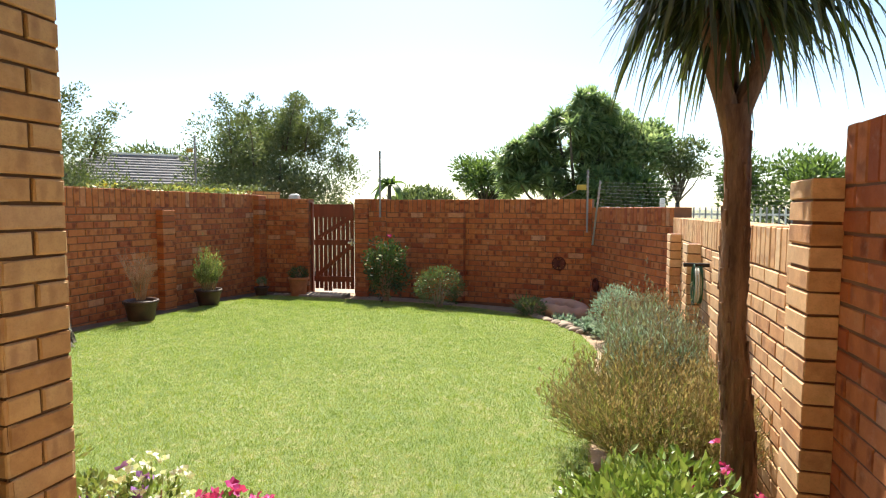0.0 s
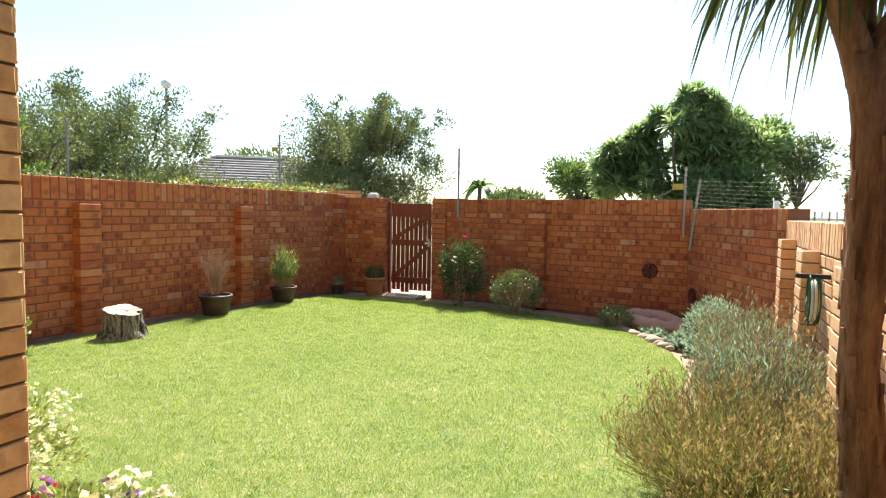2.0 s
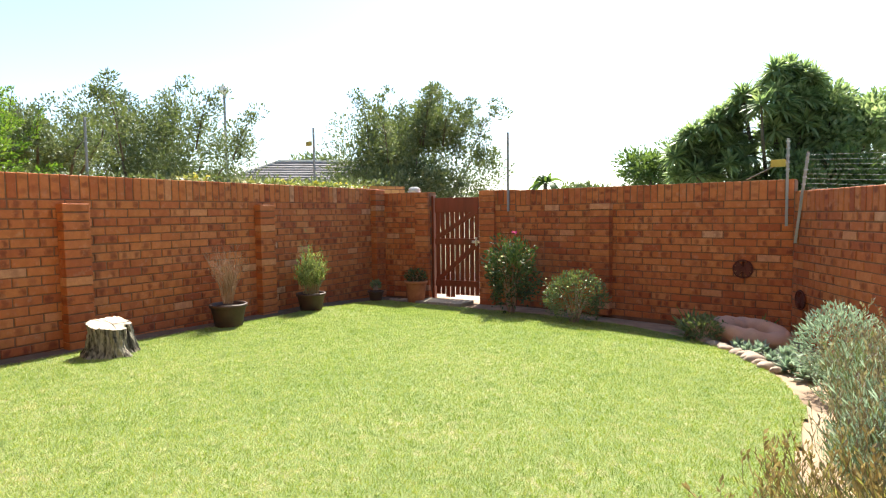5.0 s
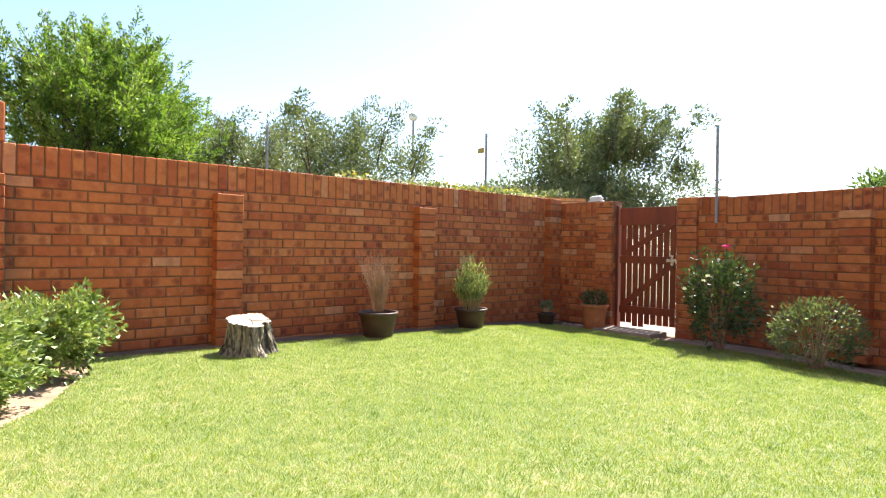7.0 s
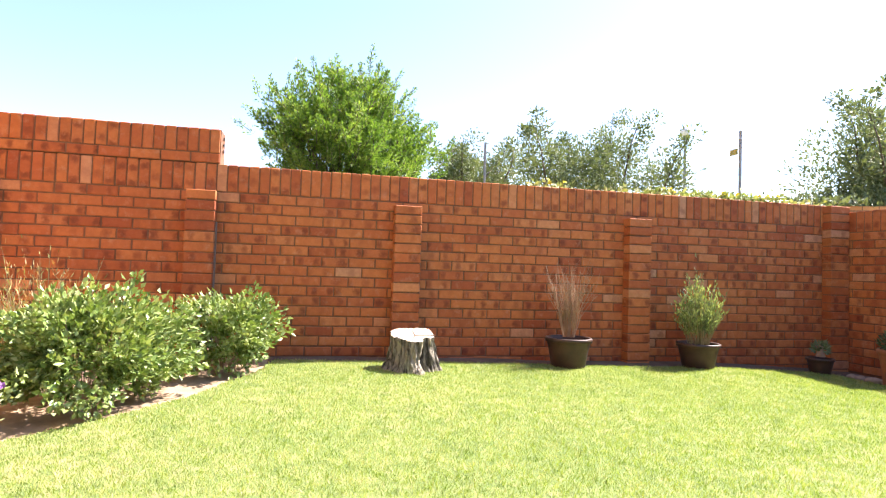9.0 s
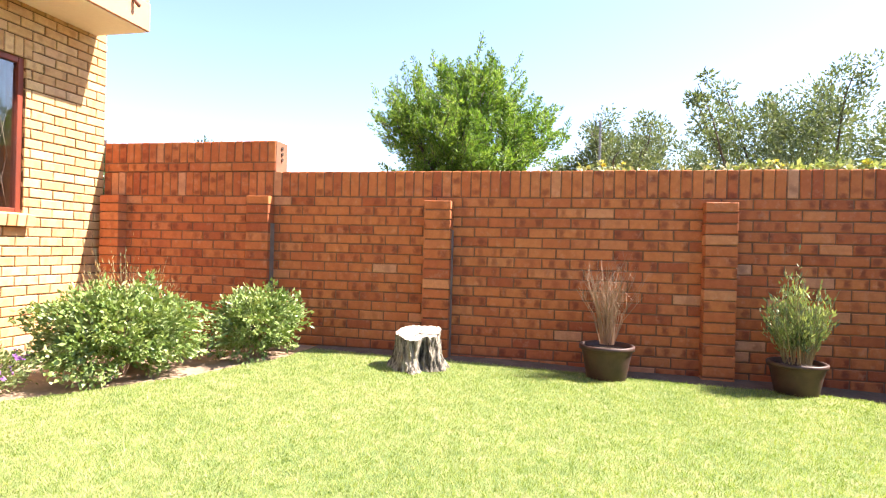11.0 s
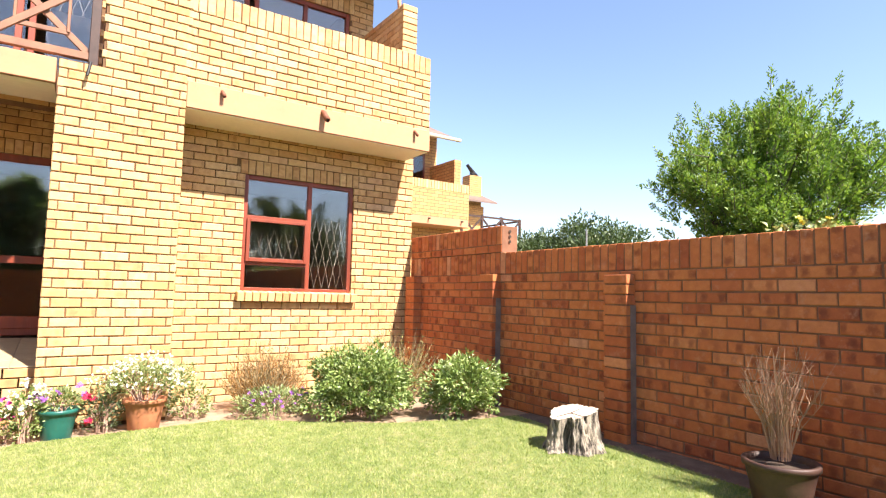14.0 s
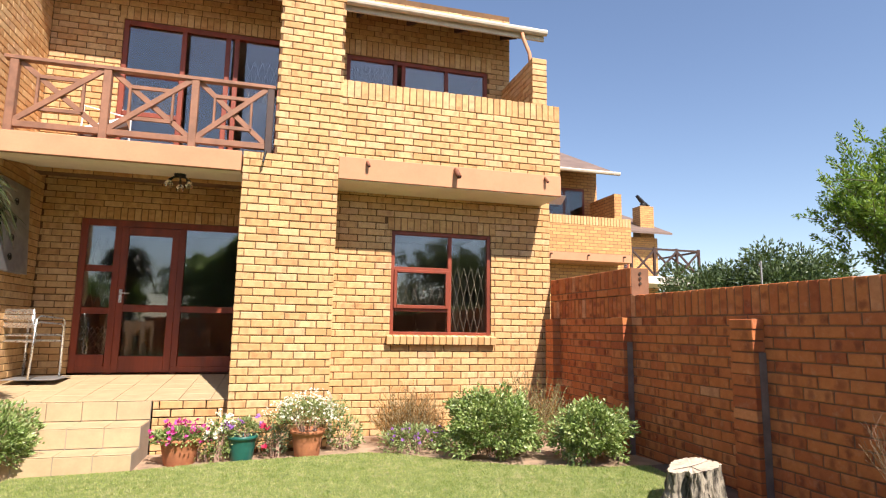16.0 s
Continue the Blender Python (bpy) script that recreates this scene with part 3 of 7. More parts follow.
def pilaster(name, p0, p1, out, z1, label, seed, cement=False, material=None):
    """A brick pier standing out of the wall face; p0 to p1 is its front, out how far it stands proud."""
    n = Vector((0, 0, 1)).cross(Vector((p1[0] - p0[0], p1[1] - p0[1], 0)).normalized())
    width = (Vector(p1) - Vector(p0)).length
    nc = round((z1 - BASE) / COURSE)
    zb = z1 - nc * COURSE
    m = wall_matrix(p0, p1)
    g = Geo()
    g.box(0.011, width - 0.011, -out - 0.005, -0.011, zb, z1 - 0.004, m)
    wall = tagged(part(name, g, M_MORTAR), label, "pilaster", kind="structure")
    if cement:
        # dark strip paints the shaded side; it stops below the sunlit top
        part("cement_strip", Geo().box(-0.008, -0.002, -out, -0.045, zb, z1 - 0.26, m), M_CEMENT, wall, "grey cement on the side of the pier, darkened for the shade below its sunlit top")
    rows = []
    for i in range(nc):
        a, b = zb + i * COURSE + BED / 2, zb + (i + 1) * COURSE - BED / 2
        rows.append((0.0, width, a, b))
    pending.append((wall, m, rows, material or M_BRICK, (-1, 9), seed, [(-9, 9, out)]))
    return wall


def garden_walls():
    # the long wall beside the street, face towards the lawn
    L = 8.31
    n = 18
    zb = LEFT_SOLD - n * COURSE
    b = brick_layout(L, zb, n, soldiers=[(0, L, LEFT_SOLD, LEFT_TOP)])
    brick_wall("wall_west", (0, L), (0, 0), BASE, LEFT_TOP - 0.012, b, near=(2.55, 6.2), label="long orange-brown face brick garden wall with soldier-course top", deep=[(LEFT_SOLD, LEFT_TOP, 0.225)], seed=2)
    up = brick_layout(1.925, LEFT_TOP, 1, soldiers=[(0, 1.925, LEFT_TOP + COURSE, 1.91)])
    brick_wall("wall_west_upper", (0, 1.925), (0, 0), LEFT_TOP, 1.90, up, near=(0, 3), label="raised part of the face brick garden wall next to the house", deep=[(LEFT_TOP + COURSE, 1.91, 0.225)], seed=3)
    g = Geo()
    for k in range(3):
        g.tube([(-0.11, 1.93, 1.735 + 0.055 * k), (-0.11, 1.938, 1.735 + 0.055 * k)], 0.016, 10)
    tagged(part("brick_cores", g, M_DARKSOIL), "three dark core holes in the end brick of the wall", "brick hole", kind="structure")
    for i, (a, c) in enumerate(((1.69, 1.92), (3.42, 3.66), (5.71, 5.95), (0.06, 0.28))):
        pilaster("pilaster_%d" % (i + 1), (0.11, c), (0.11, a), 0.11, 1.345 + 0.03 * (i in (0, 3)), "orange-brown brick pier against the garden wall", 10 + i, i < 2)
    pilaster("pilaster_5", (0.11, 8.31), (0.11, 8.07), 0.11, 1.60, "brick pier in the corner of the garden wall", 15)
    # wall with the gate
    A, B, C = GATE_A, GATE_B, GATE_C
    top = 1.545
    n = 17
    sold = top - 0.225
    zb = sold - n * COURSE
    la = (Vector(B) - Vector(A)).length
    ga, gb = GATE_U
    hole = [(la - gb, la - ga, -1, 3)]
    b = brick_layout(la, zb, n, hole, [(0, la - gb, sold, top), (la - ga, la, sold, top)])
    brick_wall("wall_gate", B, A, -0.4, top - 0.012, b, holes=hole, near=(0, 9), label="face brick garden wall on both sides of the gate", deep=[(sold, top, 0.225)], seed=4)
    lb = (Vector(C) - Vector(B)).length
    top2 = 1.53
    sold = top2 - 0.225
    zb = sold - n * COURSE
    b = brick_layout(lb, zb, n, soldiers=[(0, lb, sold, top2)])
    brick_wall("wall_north", C, B, -0.4, top2 - 0.012, b, near=(0.6, 3.6), label="shaded brown face brick garden wall with soldier-course top", deep=[(sold, top2, 0.225)], seed=5)
    d = (Vector(C) - Vector(B)).normalized()
    nrm = Vector((d.y, -d.x))
    for i, (u, w) in enumerate(((1.22, 0.27),)):
        q0, q1 = Vector(B) + d * (u + w) + nrm * 0.11, Vector(B) + d * u + nrm * 0.11
        pilaster("pilaster_%d" % (6 + i), tuple(q0), tuple(q1), 0.11, 1.31, "brown brick pier against the shaded garden wall", 20 + i)
    d = (Vector(B) - Vector(A)).normalized()
    nrm = Vector((d.y, -d.x))
    for i, (a, c) in enumerate(((GATE_U[0] - 0.24, GATE_U[0]), (GATE_U[1], GATE_U[1] + 0.24))):
        q0, q1 = Vector(A) + d * c + nrm * 0.06, Vector(A) + d * a + nrm * 0.06
        pilaster("gate_pier_%d" % (i + 1), tuple(q0), tuple(q1), 0.06, 1.54, "brick pier beside the wooden gate", 24 + i)
    # slanting wall in the far corner
    D = EAST_D
    top3 = 1.40
    sold = top3 - 0.225
    zb = sold - 16 * COURSE
    lc = (Vector(D) - Vector(C)).length
    b = brick_layout(lc, zb, 16, soldiers=[(0, lc, sold, top3)])
    brick_wall("wall_northeast", D, C, -0.4, top3 - 0.012, b, near=(0, 9), label="face brick garden wall cutting off the far corner", deep=[(sold, top3, 0.225)], seed=6)
    # wall along the bed
    top4 = 1.285
    sold = top4 - 0.225
    zb = sold - 15 * COURSE
    E0 = (EAST_X, 1.46)
    ld = D[1] - E0[1]
    b = brick_layout(ld, zb, 15, soldiers=[(0, ld, sold, top4)])
    # the bricks here carry added sunlight in their colour
    brick_wall("wall_east", E0, (EAST_X, D[1]), -0.3, top4 - 0.012, b, near=(0, 3.4), material=M_SUNLITBRICK, label="face brick garden wall beside the shrub bed, bricks lightened for the sun on them", deep=[(sold, top4, 0.225)], seed=7)
    top5 = 1.68
    sold = top5 - 0.225
    zb = sold - 19 * COURSE
    b = brick_layout(0.80, zb, 19, soldiers=[(0, 0.80, sold, top5)])
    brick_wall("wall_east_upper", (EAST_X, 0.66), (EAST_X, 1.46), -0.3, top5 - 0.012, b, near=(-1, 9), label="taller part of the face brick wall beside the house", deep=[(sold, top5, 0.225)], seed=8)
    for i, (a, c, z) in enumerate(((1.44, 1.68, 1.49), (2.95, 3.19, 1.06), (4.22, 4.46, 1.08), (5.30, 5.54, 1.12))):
        pilaster("pier_%d" % (i + 1), (EAST_X - 0.11, a), (EAST_X - 0.11, c), 0.11, z, "orange brick pier against the wall beside the shrub bed, lightened as sunlit", 30 + i, material=M_SUNLITBRICK)


GATE_A, GATE_B, GATE_C, EAST_D, EAST_X = (0.0, 8.31), (2.35, 8.50), (5.84, 7.98), (6.73, 5.95), 6.73
GATE_U = (0.93, 1.80)
garden_walls()


# ---- house ----
def frame_bars(parent, x0, x1, z0, z1, y, bars_x=(), bars_z=(), w=0.05, d=0.06, material=None, name="window_frame"):
    """A rectangular timber frame in the plane y with mullions; x and z are those of its outside."""
    g = Geo()
    c = 0.004
    g.box(x0, x0 + w, y - d, y, z0, z1, c=c)
    g.box(x1 - w, x1, y - d, y, z0, z1, c=c)
    g.box(x0 + w, x1 - w, y - d, y - 0.002, z1 - w, z1, c=c)
    g.box(x0 + w, x1 - w, y - d, y - 0.002, z0, z0 + w, c=c)
    for x, a, b in bars_x:
        g.box(x - w / 2, x + w / 2, y - d, y - 0.004, a, b, c=c)
    for z, a, b in bars_z:
        g.box(a, b, y - d, y - 0.006, z - w / 2, z + w / 2, c=c)
    return part(name, g, material or M_REDWOOD, parent)


def pane(parent, x0, x1, z0, z1, y):
    ob = part("pane", Geo().box(x0, x1, y - 0.006, y, z0, z1), M_GLASS, parent, "clear reflecting glass pane")
    ob.visible_shadow = False
    return ob


def trellis(parent, x0, x1, z0, z1, y, nx, nz, r=0.0024, label="cream diamond burglar bars"):
    g = Geo()
    for i in range(nx):
        for j in range(nz):
            a, b = x0 + (x1 - x0) * i / nx, x0 + (x1 - x0) * (i + 1) / nx
            c, d = z0 + (z1 - z0) * j / nz, z0 + (z1 - z0) * (j + 1) / nz
            g.bar((a, y, c), (b, y, d), 2 * r, 2 * r, 0)
            g.bar((a, y - 0.012, d), (b, y - 0.012, c), 2 * r, 2 * r, 0)
    return part("burglar_bars", g, M_BARS, parent, label)


def house_walls():
    SOF = 2.955
    BAND = 3.232
    # wall with the ground floor window
    W0, W1, Z0, Z1 = 0.875, 2.248, 1.145, 2.485
    zb = Z0 - 0.13 - 14 * COURSE
    n = 40
    x0, x1 = 0.0, 3.02
    hole = [(W0, W1, Z0 - 0.13, Z1)]
    lint = (W0 - 0.06, W1 + 0.06, Z1, Z1 + 0.155)
    b = brick_layout(x1 - x0, zb, n, hole + [lint], [lint])
    brick_wall("wall_window", (x0, 0), (x1, 0), BASE, 3.1, b, 0.23, hole, M_HBRICK, M_HMORTAR, near=(-1, 9), label="sunlit yellow face brick house wall with a window", seed=40)
    sill = thing("brick_sill", (0, 0, 0), "sloping sill of yellow bricks on edge under the window", "sill", kind="structure")
    k = 17
    for i in range(k):
        w = (W1 - W0 + 0.10) / k
        a = W0 - 0.05 + i * w
        q = Geo()
        m = Matrix.Translation((a + w / 2, 0.085, Z0 - 0.075)) @ Matrix.Rotation(radians(-8), 4, "X")
        q.box(-w / 2 + 0.005, w / 2 - 0.005, -0.20, 0.0, -0.055, 0.05, m, 0.005)
        part("brick", q, M_HBRICK, sill)
    win = thing("window_1", (0, 0, 0), "red-brown timber casement window with burglar bars behind the glass", "window", kind="structure")
    xm = 1.45
    frame_bars(win, W0, W1, Z0 - 0.02, Z1, -0.03, [(xm, Z0, Z1 - 0.04)], [(1.99, xm, W1 - 0.04), (1.46, xm, W1 - 0.04)], 0.05, 0.07)
    g = Geo()
    for a, bb, c, d in ((xm + 0.061, W1 - 0.086, 1.94, 1.975), (xm + 0.061, W1 - 0.086, 1.475, 1.52), (xm + 0.02, xm + 0.06, 1.475, 1.975), (W1 - 0.085, W1 - 0.045, 1.475, 1.975)):
        g.box(a, bb, -0.05, -0.005, c, d, c=0.004)
    part("sash", g, M_REDWOOD, win, "opening sash in a brighter red stain")
    pane(win, W0 + 0.04, xm - 0.02, Z0 + 0.02, Z1 - 0.04, -0.06)
    pane(win, xm + 0.02, W1 - 0.04, 2.01, Z1 - 0.04, -0.06)
    pane(win, xm + 0.05, W1 - 0.08, 1.51, 1.95, -0.035)
    pane(win, xm + 0.02, W1 - 0.04, Z0 + 0.02, 1.44, -0.06)
    trellis(win, W0 + 0.05, xm - 0.03, Z0 + 0.04, 2.05, -0.13, 5, 2)
    trellis(win, xm + 0.04, W1 - 0.05, 1.50, 1.88, -0.13, 6, 1)
    # pier between window and patio: broad below, slimmer above
    P0, P1, PY = 3.02, 4.09, 0.606
    zb = 3.195 - 38 * COURSE
    b = brick_layout(P1 - P0 - 0.004, zb, 38, shift=0.06)
    brick_wall("pier_front", (P0, PY), (P1 - 0.004, PY), BASE, 3.195, b, 0.24, (), M_HBRICK, M_HMORTAR, near=(-1, 9), label="broad yellow face brick pier beside the patio steps", seed=41, inset=0.012)
    b = brick_layout(0.236, zb, 38, shift=0.0)
    brick_wall("pier_side", (P1, PY - 0.004), (P1, PY - 0.24), BASE, 3.19, b, 0.02, (), M_HBRICK, M_HMORTAR, near=(-1, 9), label="narrow side of the face brick pier by the patio", seed=42)
    b = brick_layout(P1 - P0, zb, 38, shift=0.11)
    brick_wall("pier_back", (P1 - 0.004, PY - 0.25), (P0, PY - 0.25), BASE, 3.185, b, 0.012, (), M_HBRICK, M_HMORTAR, label="shaded back of the face brick pier", seed=43)
    b = brick_layout(PY - 0.016, zb, 38, shift=0.1)
    brick_wall("pier_return", (P0, 0.0), (P0, PY - 0.011), BASE, 3.18, b, 0.24, (), M_HBRICK, M_HMORTAR, near=(-1, 9), label="short return of the brick pier to the window wall", seed=47)
    b = brick_layout(0.765, 3.195, 33, shift=0.03)
    brick_wall("pier_upper", (3.0, PY), (3.765, PY), 3.195, 6.0, b, 0.30, (), M_HBRICK, M_HMORTAR, near=(-1, 9), label="yellow face brick pier rising past the balcony", seed=44, inset=0.012)
    # balcony front beside the pier: plaster band below, brick parapet above
    g = Geo().box(0.13, 3.018, -0.98, 0.612, SOF + 0.004, BAND, c=0.006)
    band = tagged(part("balcony_slab", g, M_PEACH), "peach plastered balcony slab over the window", "slab", kind="structure")
    part("soffit", Geo().box(0.15, 3.016, 0.004, 0.59, SOF - 0.004, SOF + 0.003), M_WHITE, band, "cream painted underside")
    zt = 4.20
    b = brick_layout(2.91, zt - 0.23 - 9 * COURSE, 9, soldiers=[(0, 2.91, zt - 0.23, zt)])
    brick_wall("parapet", (0.13, 0.60), (3.04, 0.60), 3.20, zt - 0.012, b, 0.22, (), M_HBRICK, M_HMORTAR, near=(-1, 9), label="sunlit yellow brick balcony parapet with soldier-course top", deep=[(zt - 0.24, zt, 0.225)], seed=45)
    b = brick_layout(1.55, BAND, 11)
    brick_wall("parapet_side", (0.13, -0.98), (0.13, 0.58), BAND, zt - 0.015, b, 0.02, (), M_HBRICK, M_HMORTAR, label="side of the brick balcony parapet", seed=46)
    # drain spouts through the band
    for x, r in ((2.68, 0.019), (1.575, 0.032), (0.36, 0.018)):
        spout = thing("drain_spout", (x, 0.612, 3.175), "rust-brown drain pipe spout sloping down out of the plaster band", "drain spout", "spouts of the balcony")
        ln = 0.11 if r > 0.03 else 0.06
        part("pipe", Geo().tube([(0, -0.05, 0.035), (0, 0.02, 0.0), (-0.012, ln, -ln * 0.9)], r, 14), M_RUSTPIPE, spout, smooth=True)
        part("mouth", Geo().tube([(-0.012, ln - 0.001, -ln * 0.9), (-0.0125, ln + 0.002, -ln * 0.92)], r * 0.7, 12), M_DARK, spout, "dark open end")
    # upper storey behind the balconies
    UY, D2T = -1.0, 5.38
    uh = [(0.58, 2.83, 4.15, 5.32), (3.75, 5.87, 3.25, D2T)]
    zb = 3.15
    lint = [(0.52, 2.89, 5.32, 5.54), (3.7, 5.93, D2T, D2T + 0.22)]
    b = brick_layout(6.52, zb, 36, [(u - 0.2, v - 0.2, c, d) for u, v, c, d in uh + lint], [(u - 0.2, v - 0.2, c, d) for u, v, c, d in lint])
    brick_wall("wall_upper", (0.2, UY), (6.84, UY), 3.15, 6.35, b, 0.23, [(u - 0.2, v - 0.2, c, d) for u, v, c, d in uh], M_HBRICK, M_HMORTAR, near=(0.1, 1.6), label="shaded upper storey face brick wall under the eaves", seed=48)
    win = thing("window_2", (0, 0, 0), "wide red-brown timber window of the upper floor", "window", kind="structure")
    frame_bars(win, 0.58, 2.83, 4.15, 5.32, UY - 0.03, [(1.26, 4.2, 5.28), (1.95, 4.2, 5.28), (2.08, 4.2, 5.28)], [], 0.06, 0.07)
    for a, c in ((0.64, 1.23), (1.29, 1.92), (2.11, 2.77)):
        pane(win, a, c, 4.21, 5.26, UY - 0.06)
    trellis(win, 2.12, 2.76, 4.22, 5.20, UY - 0.14, 6, 4)
    door = thing("door_2", (0, 0, 0), "red-brown glazed balcony doors with burglar bars", "door", kind="structure")
    frame_bars(door, 3.75, 5.87, 3.25, D2T, UY - 0.03, [(5.10, 3.3, D2T - 0.04), (4.52, 3.3, D2T - 0.04), (4.40, 3.3, D2T - 0.04)], [(4.62, 5.06, 5.80), (4.05, 5.06, 5.80), (3.60, 5.06, 5.8)], 0.065, 0.08)
    for a, c, e, f in ((5.10, 5.80, 4.66, D2T - 0.06), (5.10, 5.80, 4.08, 4.58), (5.10, 5.80, 3.63, 4.0), (4.46, 5.02, 3.32, D2T - 0.06), (3.82, 4.27, 3.32, D2T - 0.06)):
        pane(door, a, c, e, f, UY - 0.06)
    trellis(door, 5.10, 5.78, 4.10, 4.56, UY - 0.14, 7, 1)
    trellis(door, 3.82, 4.27, 3.34, 5.06, UY - 0.14, 4, 5)
    # fin wall at the end of the balcony
    f = brick_wall("fin_wall", (0.345, 0.20), (0.345, -0.98), 3.15, 5.05, [], 0.22, (), M_HBRICK, M_HMORTAR, label="brick fin wall at the end of the balcony", seed=49)
    pending.append((f, wall_matrix((0.345, 0.20), (0.345, -0.98)) @ Matrix.Identity(4), brick_layout(1.18, 3.15, 22), M_HBRICK, (-1, 9), 50, ()))
    pending.append((f, wall_matrix((0.125, 0.211), (0.345, 0.211)), [(0.0, 0.22, a, d) for _, _, a, d in brick_layout(0.2, 3.15, 22)], M_HBRICK, None, 51, ()))
    # roof and eaves
    g = Geo()
    EY = -0.34
    roof = [(EY, 5.59 - EY * 0.474), (-6.5, 8.67)]
    for k in range(48):
        x0_, x1_ = -0.10 + k * 0.142, -0.10 + k * 0.142 + 0.13
        vs = []
        for y, z in roof:
            vs += [(x0_, y, z + 0.03), (x0_ + 0.03, y, z + 0.055), (x1_ - 0.03, y, z + 0.055), (x1_, y, z + 0.03)]
        g.add(vs, [(0, 1, 5, 4), (1, 2, 6, 5), (2, 3, 7, 6)])
    r = tagged(part("roof", Geo().box(0.12, 6.9, 0, 0.01, 0, 0.01), M_ROOF), "brown ribbed sheet roof with a pale gutter", "roof", kind="structure")
    q = Geo()
    for xa, xb, ya in ((-0.10, 6.75, EY),):
        za = 5.57 - ya * 3.08 / 6.5
        q.add([(xa, ya, za), (xb, ya, za), (xb, -6.5, 8.65), (xa, -6.5, 8.65), (xa, ya, za + 0.04), (xb, ya, za + 0.04), (xb, -6.5, 8.69), (xa, -6.5, 8.69)], [(3, 2, 1, 0), (4, 5, 6, 7), (0, 1, 5, 4), (1, 2, 6, 5), (2, 3, 7, 6), (3, 0, 4, 7)])
    r.data = q.mesh("roof", M_ROOF)
    part("sheeting", g, M_ROOF, r)
    part("gutter", Geo().tube([(-0.12, EY + 0.05, 5.745), (6.75, EY + 0.05, 5.745)], 0.05, 10), M_FASCIA, r, "pale round gutter")
    part("fascia", Geo().box(-0.10, 6.75, EY - 0.03, EY, 5.63, 5.73, c=0.004), M_FASCIA, r)
    for k in range(9):
        x = 0.35 + k * 0.78
        part("rafter", Geo().bar((x, EY - 0.03, 5.68), (x, -1.0, 5.98), 0.05, 0.11), M_DARK, r)
    part("downpipe", Geo().tube([(0.28, EY + 0.04, 5.70), (0.27, EY + 0.06, 5.60), (0.24, -0.12, 5.28), (0.24, -0.08, 5.05)], 0.028, 10), M_PEACH, r, smooth=True)
    # ground floor walls round the patio
    DY, FZ, FF, FY = -1.35, 0.55, 0.42, 0.38
    D0, D1, DT = 3.85, 6.25, 2.63
    hole = [(D0 - 2.95, D1 - 2.95, FZ - 0.2, DT)]
    lint = (D0 - 2.95 - 0.05, D1 - 2.95 + 0.05, DT, DT + 0.2)
    b = brick_layout(3.77, DT - 30 * COURSE, 38, hole + [lint], [lint])
    brick_wall("wall_patio", (2.95, DY), (6.84, DY), BASE, 3.27, b, 0.23, hole, M_HBRICK, M_HMORTAR, near=(-1, 9), label="shaded face brick wall round the patio doors", seed=52)
    b = brick_layout(1.12, DT - 30 * COURSE, 36)
    brick_wall("wall_patio_west", (2.95, 0.0 - 0.23), (2.95, DY), BASE, 3.0, b, 0.02, (), M_HBRICK, M_HMORTAR, label="face brick end wall of the patio", seed=53)
    b = brick_layout(2.01, DT - 30 * COURSE, 38)
    brick_wall("wall_patio_east", (6.72, DY), (6.72, 0.66), BASE, 3.1, b, 0.22, (), M_HBRICK, M_HMORTAR, near=(0.1, 1.91), label="face brick side wall of the patio with a steel braai hood", seed=54)
    b = brick_layout(1.64, 3.15, 37)
    brick_wall("wall_balcony_east", (6.72, UY), (6.72, 0.64), 3.1, 6.3, b, 0.22, (), M_HBRICK, M_HMORTAR, near=(-1, 9), label="face brick party wall beside the timber balcony", seed=55)
    door = thing("door_1", (0, 0, 0), "red-brown timber patio doors with large glass panes", "door", kind="structure")
    frame_bars(door, D0, D1, FZ + 0.02, DT, DY - 0.03, [(5.79, FZ, DT - 0.06), (4.98, FZ, DT - 0.06)], [(1.96, 5.79, 6.16), (1.39, 5.79, 6.16), (1.43, 3.9, 4.98)], 0.085, 0.09, name="door_frame")
    g = Geo()
    for a, bb, c, d in ((5.02, 5.11, FZ + 0.03, DT - 0.09), (5.66, 5.745, FZ + 0.03, DT - 0.09), (5.11, 5.66, FZ + 0.03, FZ + 0.24), (5.11, 5.66, 1.38, 1.48), (5.11, 5.66, 2.43, DT - 0.09), (5.84, 6.17, FZ + 0.10, FZ + 0.26), (3.94, 4.93, FZ + 0.10, FZ + 0.24)):
        g.box(a, bb, DY - 0.09, DY - 0.025, c, d, c=0.004)
    leaf = part("door_leaf", g, M_REDWOOD, door, "hinged glazed door leaf")
    part("door_handle", Geo().box(5.68, 5.72, DY - 0.026, DY - 0.012, 1.50, 1.68, c=0.004).bar((5.70, DY - 0.0, 1.63), (5.59, DY - 0.0, 1.63), 0.016, 0.016), M_ALU, leaf, "silver lever handle")
    for a, c, e, f in ((5.11, 5.66, 1.48, 2.43), (5.11, 5.66, FZ + 0.24, 1.38), (5.84, 6.17, 2.0, DT - 0.09), (5.84, 6.17, 1.44, 1.92), (5.84, 6.17, FZ + 0.26, 1.35), (3.94, 4.93, 1.48, DT - 0.09), (3.94, 4.93, FZ + 0.24, 1.38)):
        pane(door, a, c, e, f, DY - 0.055)
    trellis(door, 5.85, 6.16, FZ + 0.28, 1.18, DY - 0.15, 5, 3, 0.006)
    trellis(door, 4.55, 4.93, FZ + 0.26, 1.16, DY - 0.15, 6, 3, 0.006)
    trellis(door, 5.85, 6.16, 1.46, 2.4, DY - 0.15, 3, 2, 0.005)
    # slab over the patio, timber balcony on it
    g = Geo().box(4.107, 6.71, 0.46, 0.60, SOF + 0.004, 3.19, c=0.006)
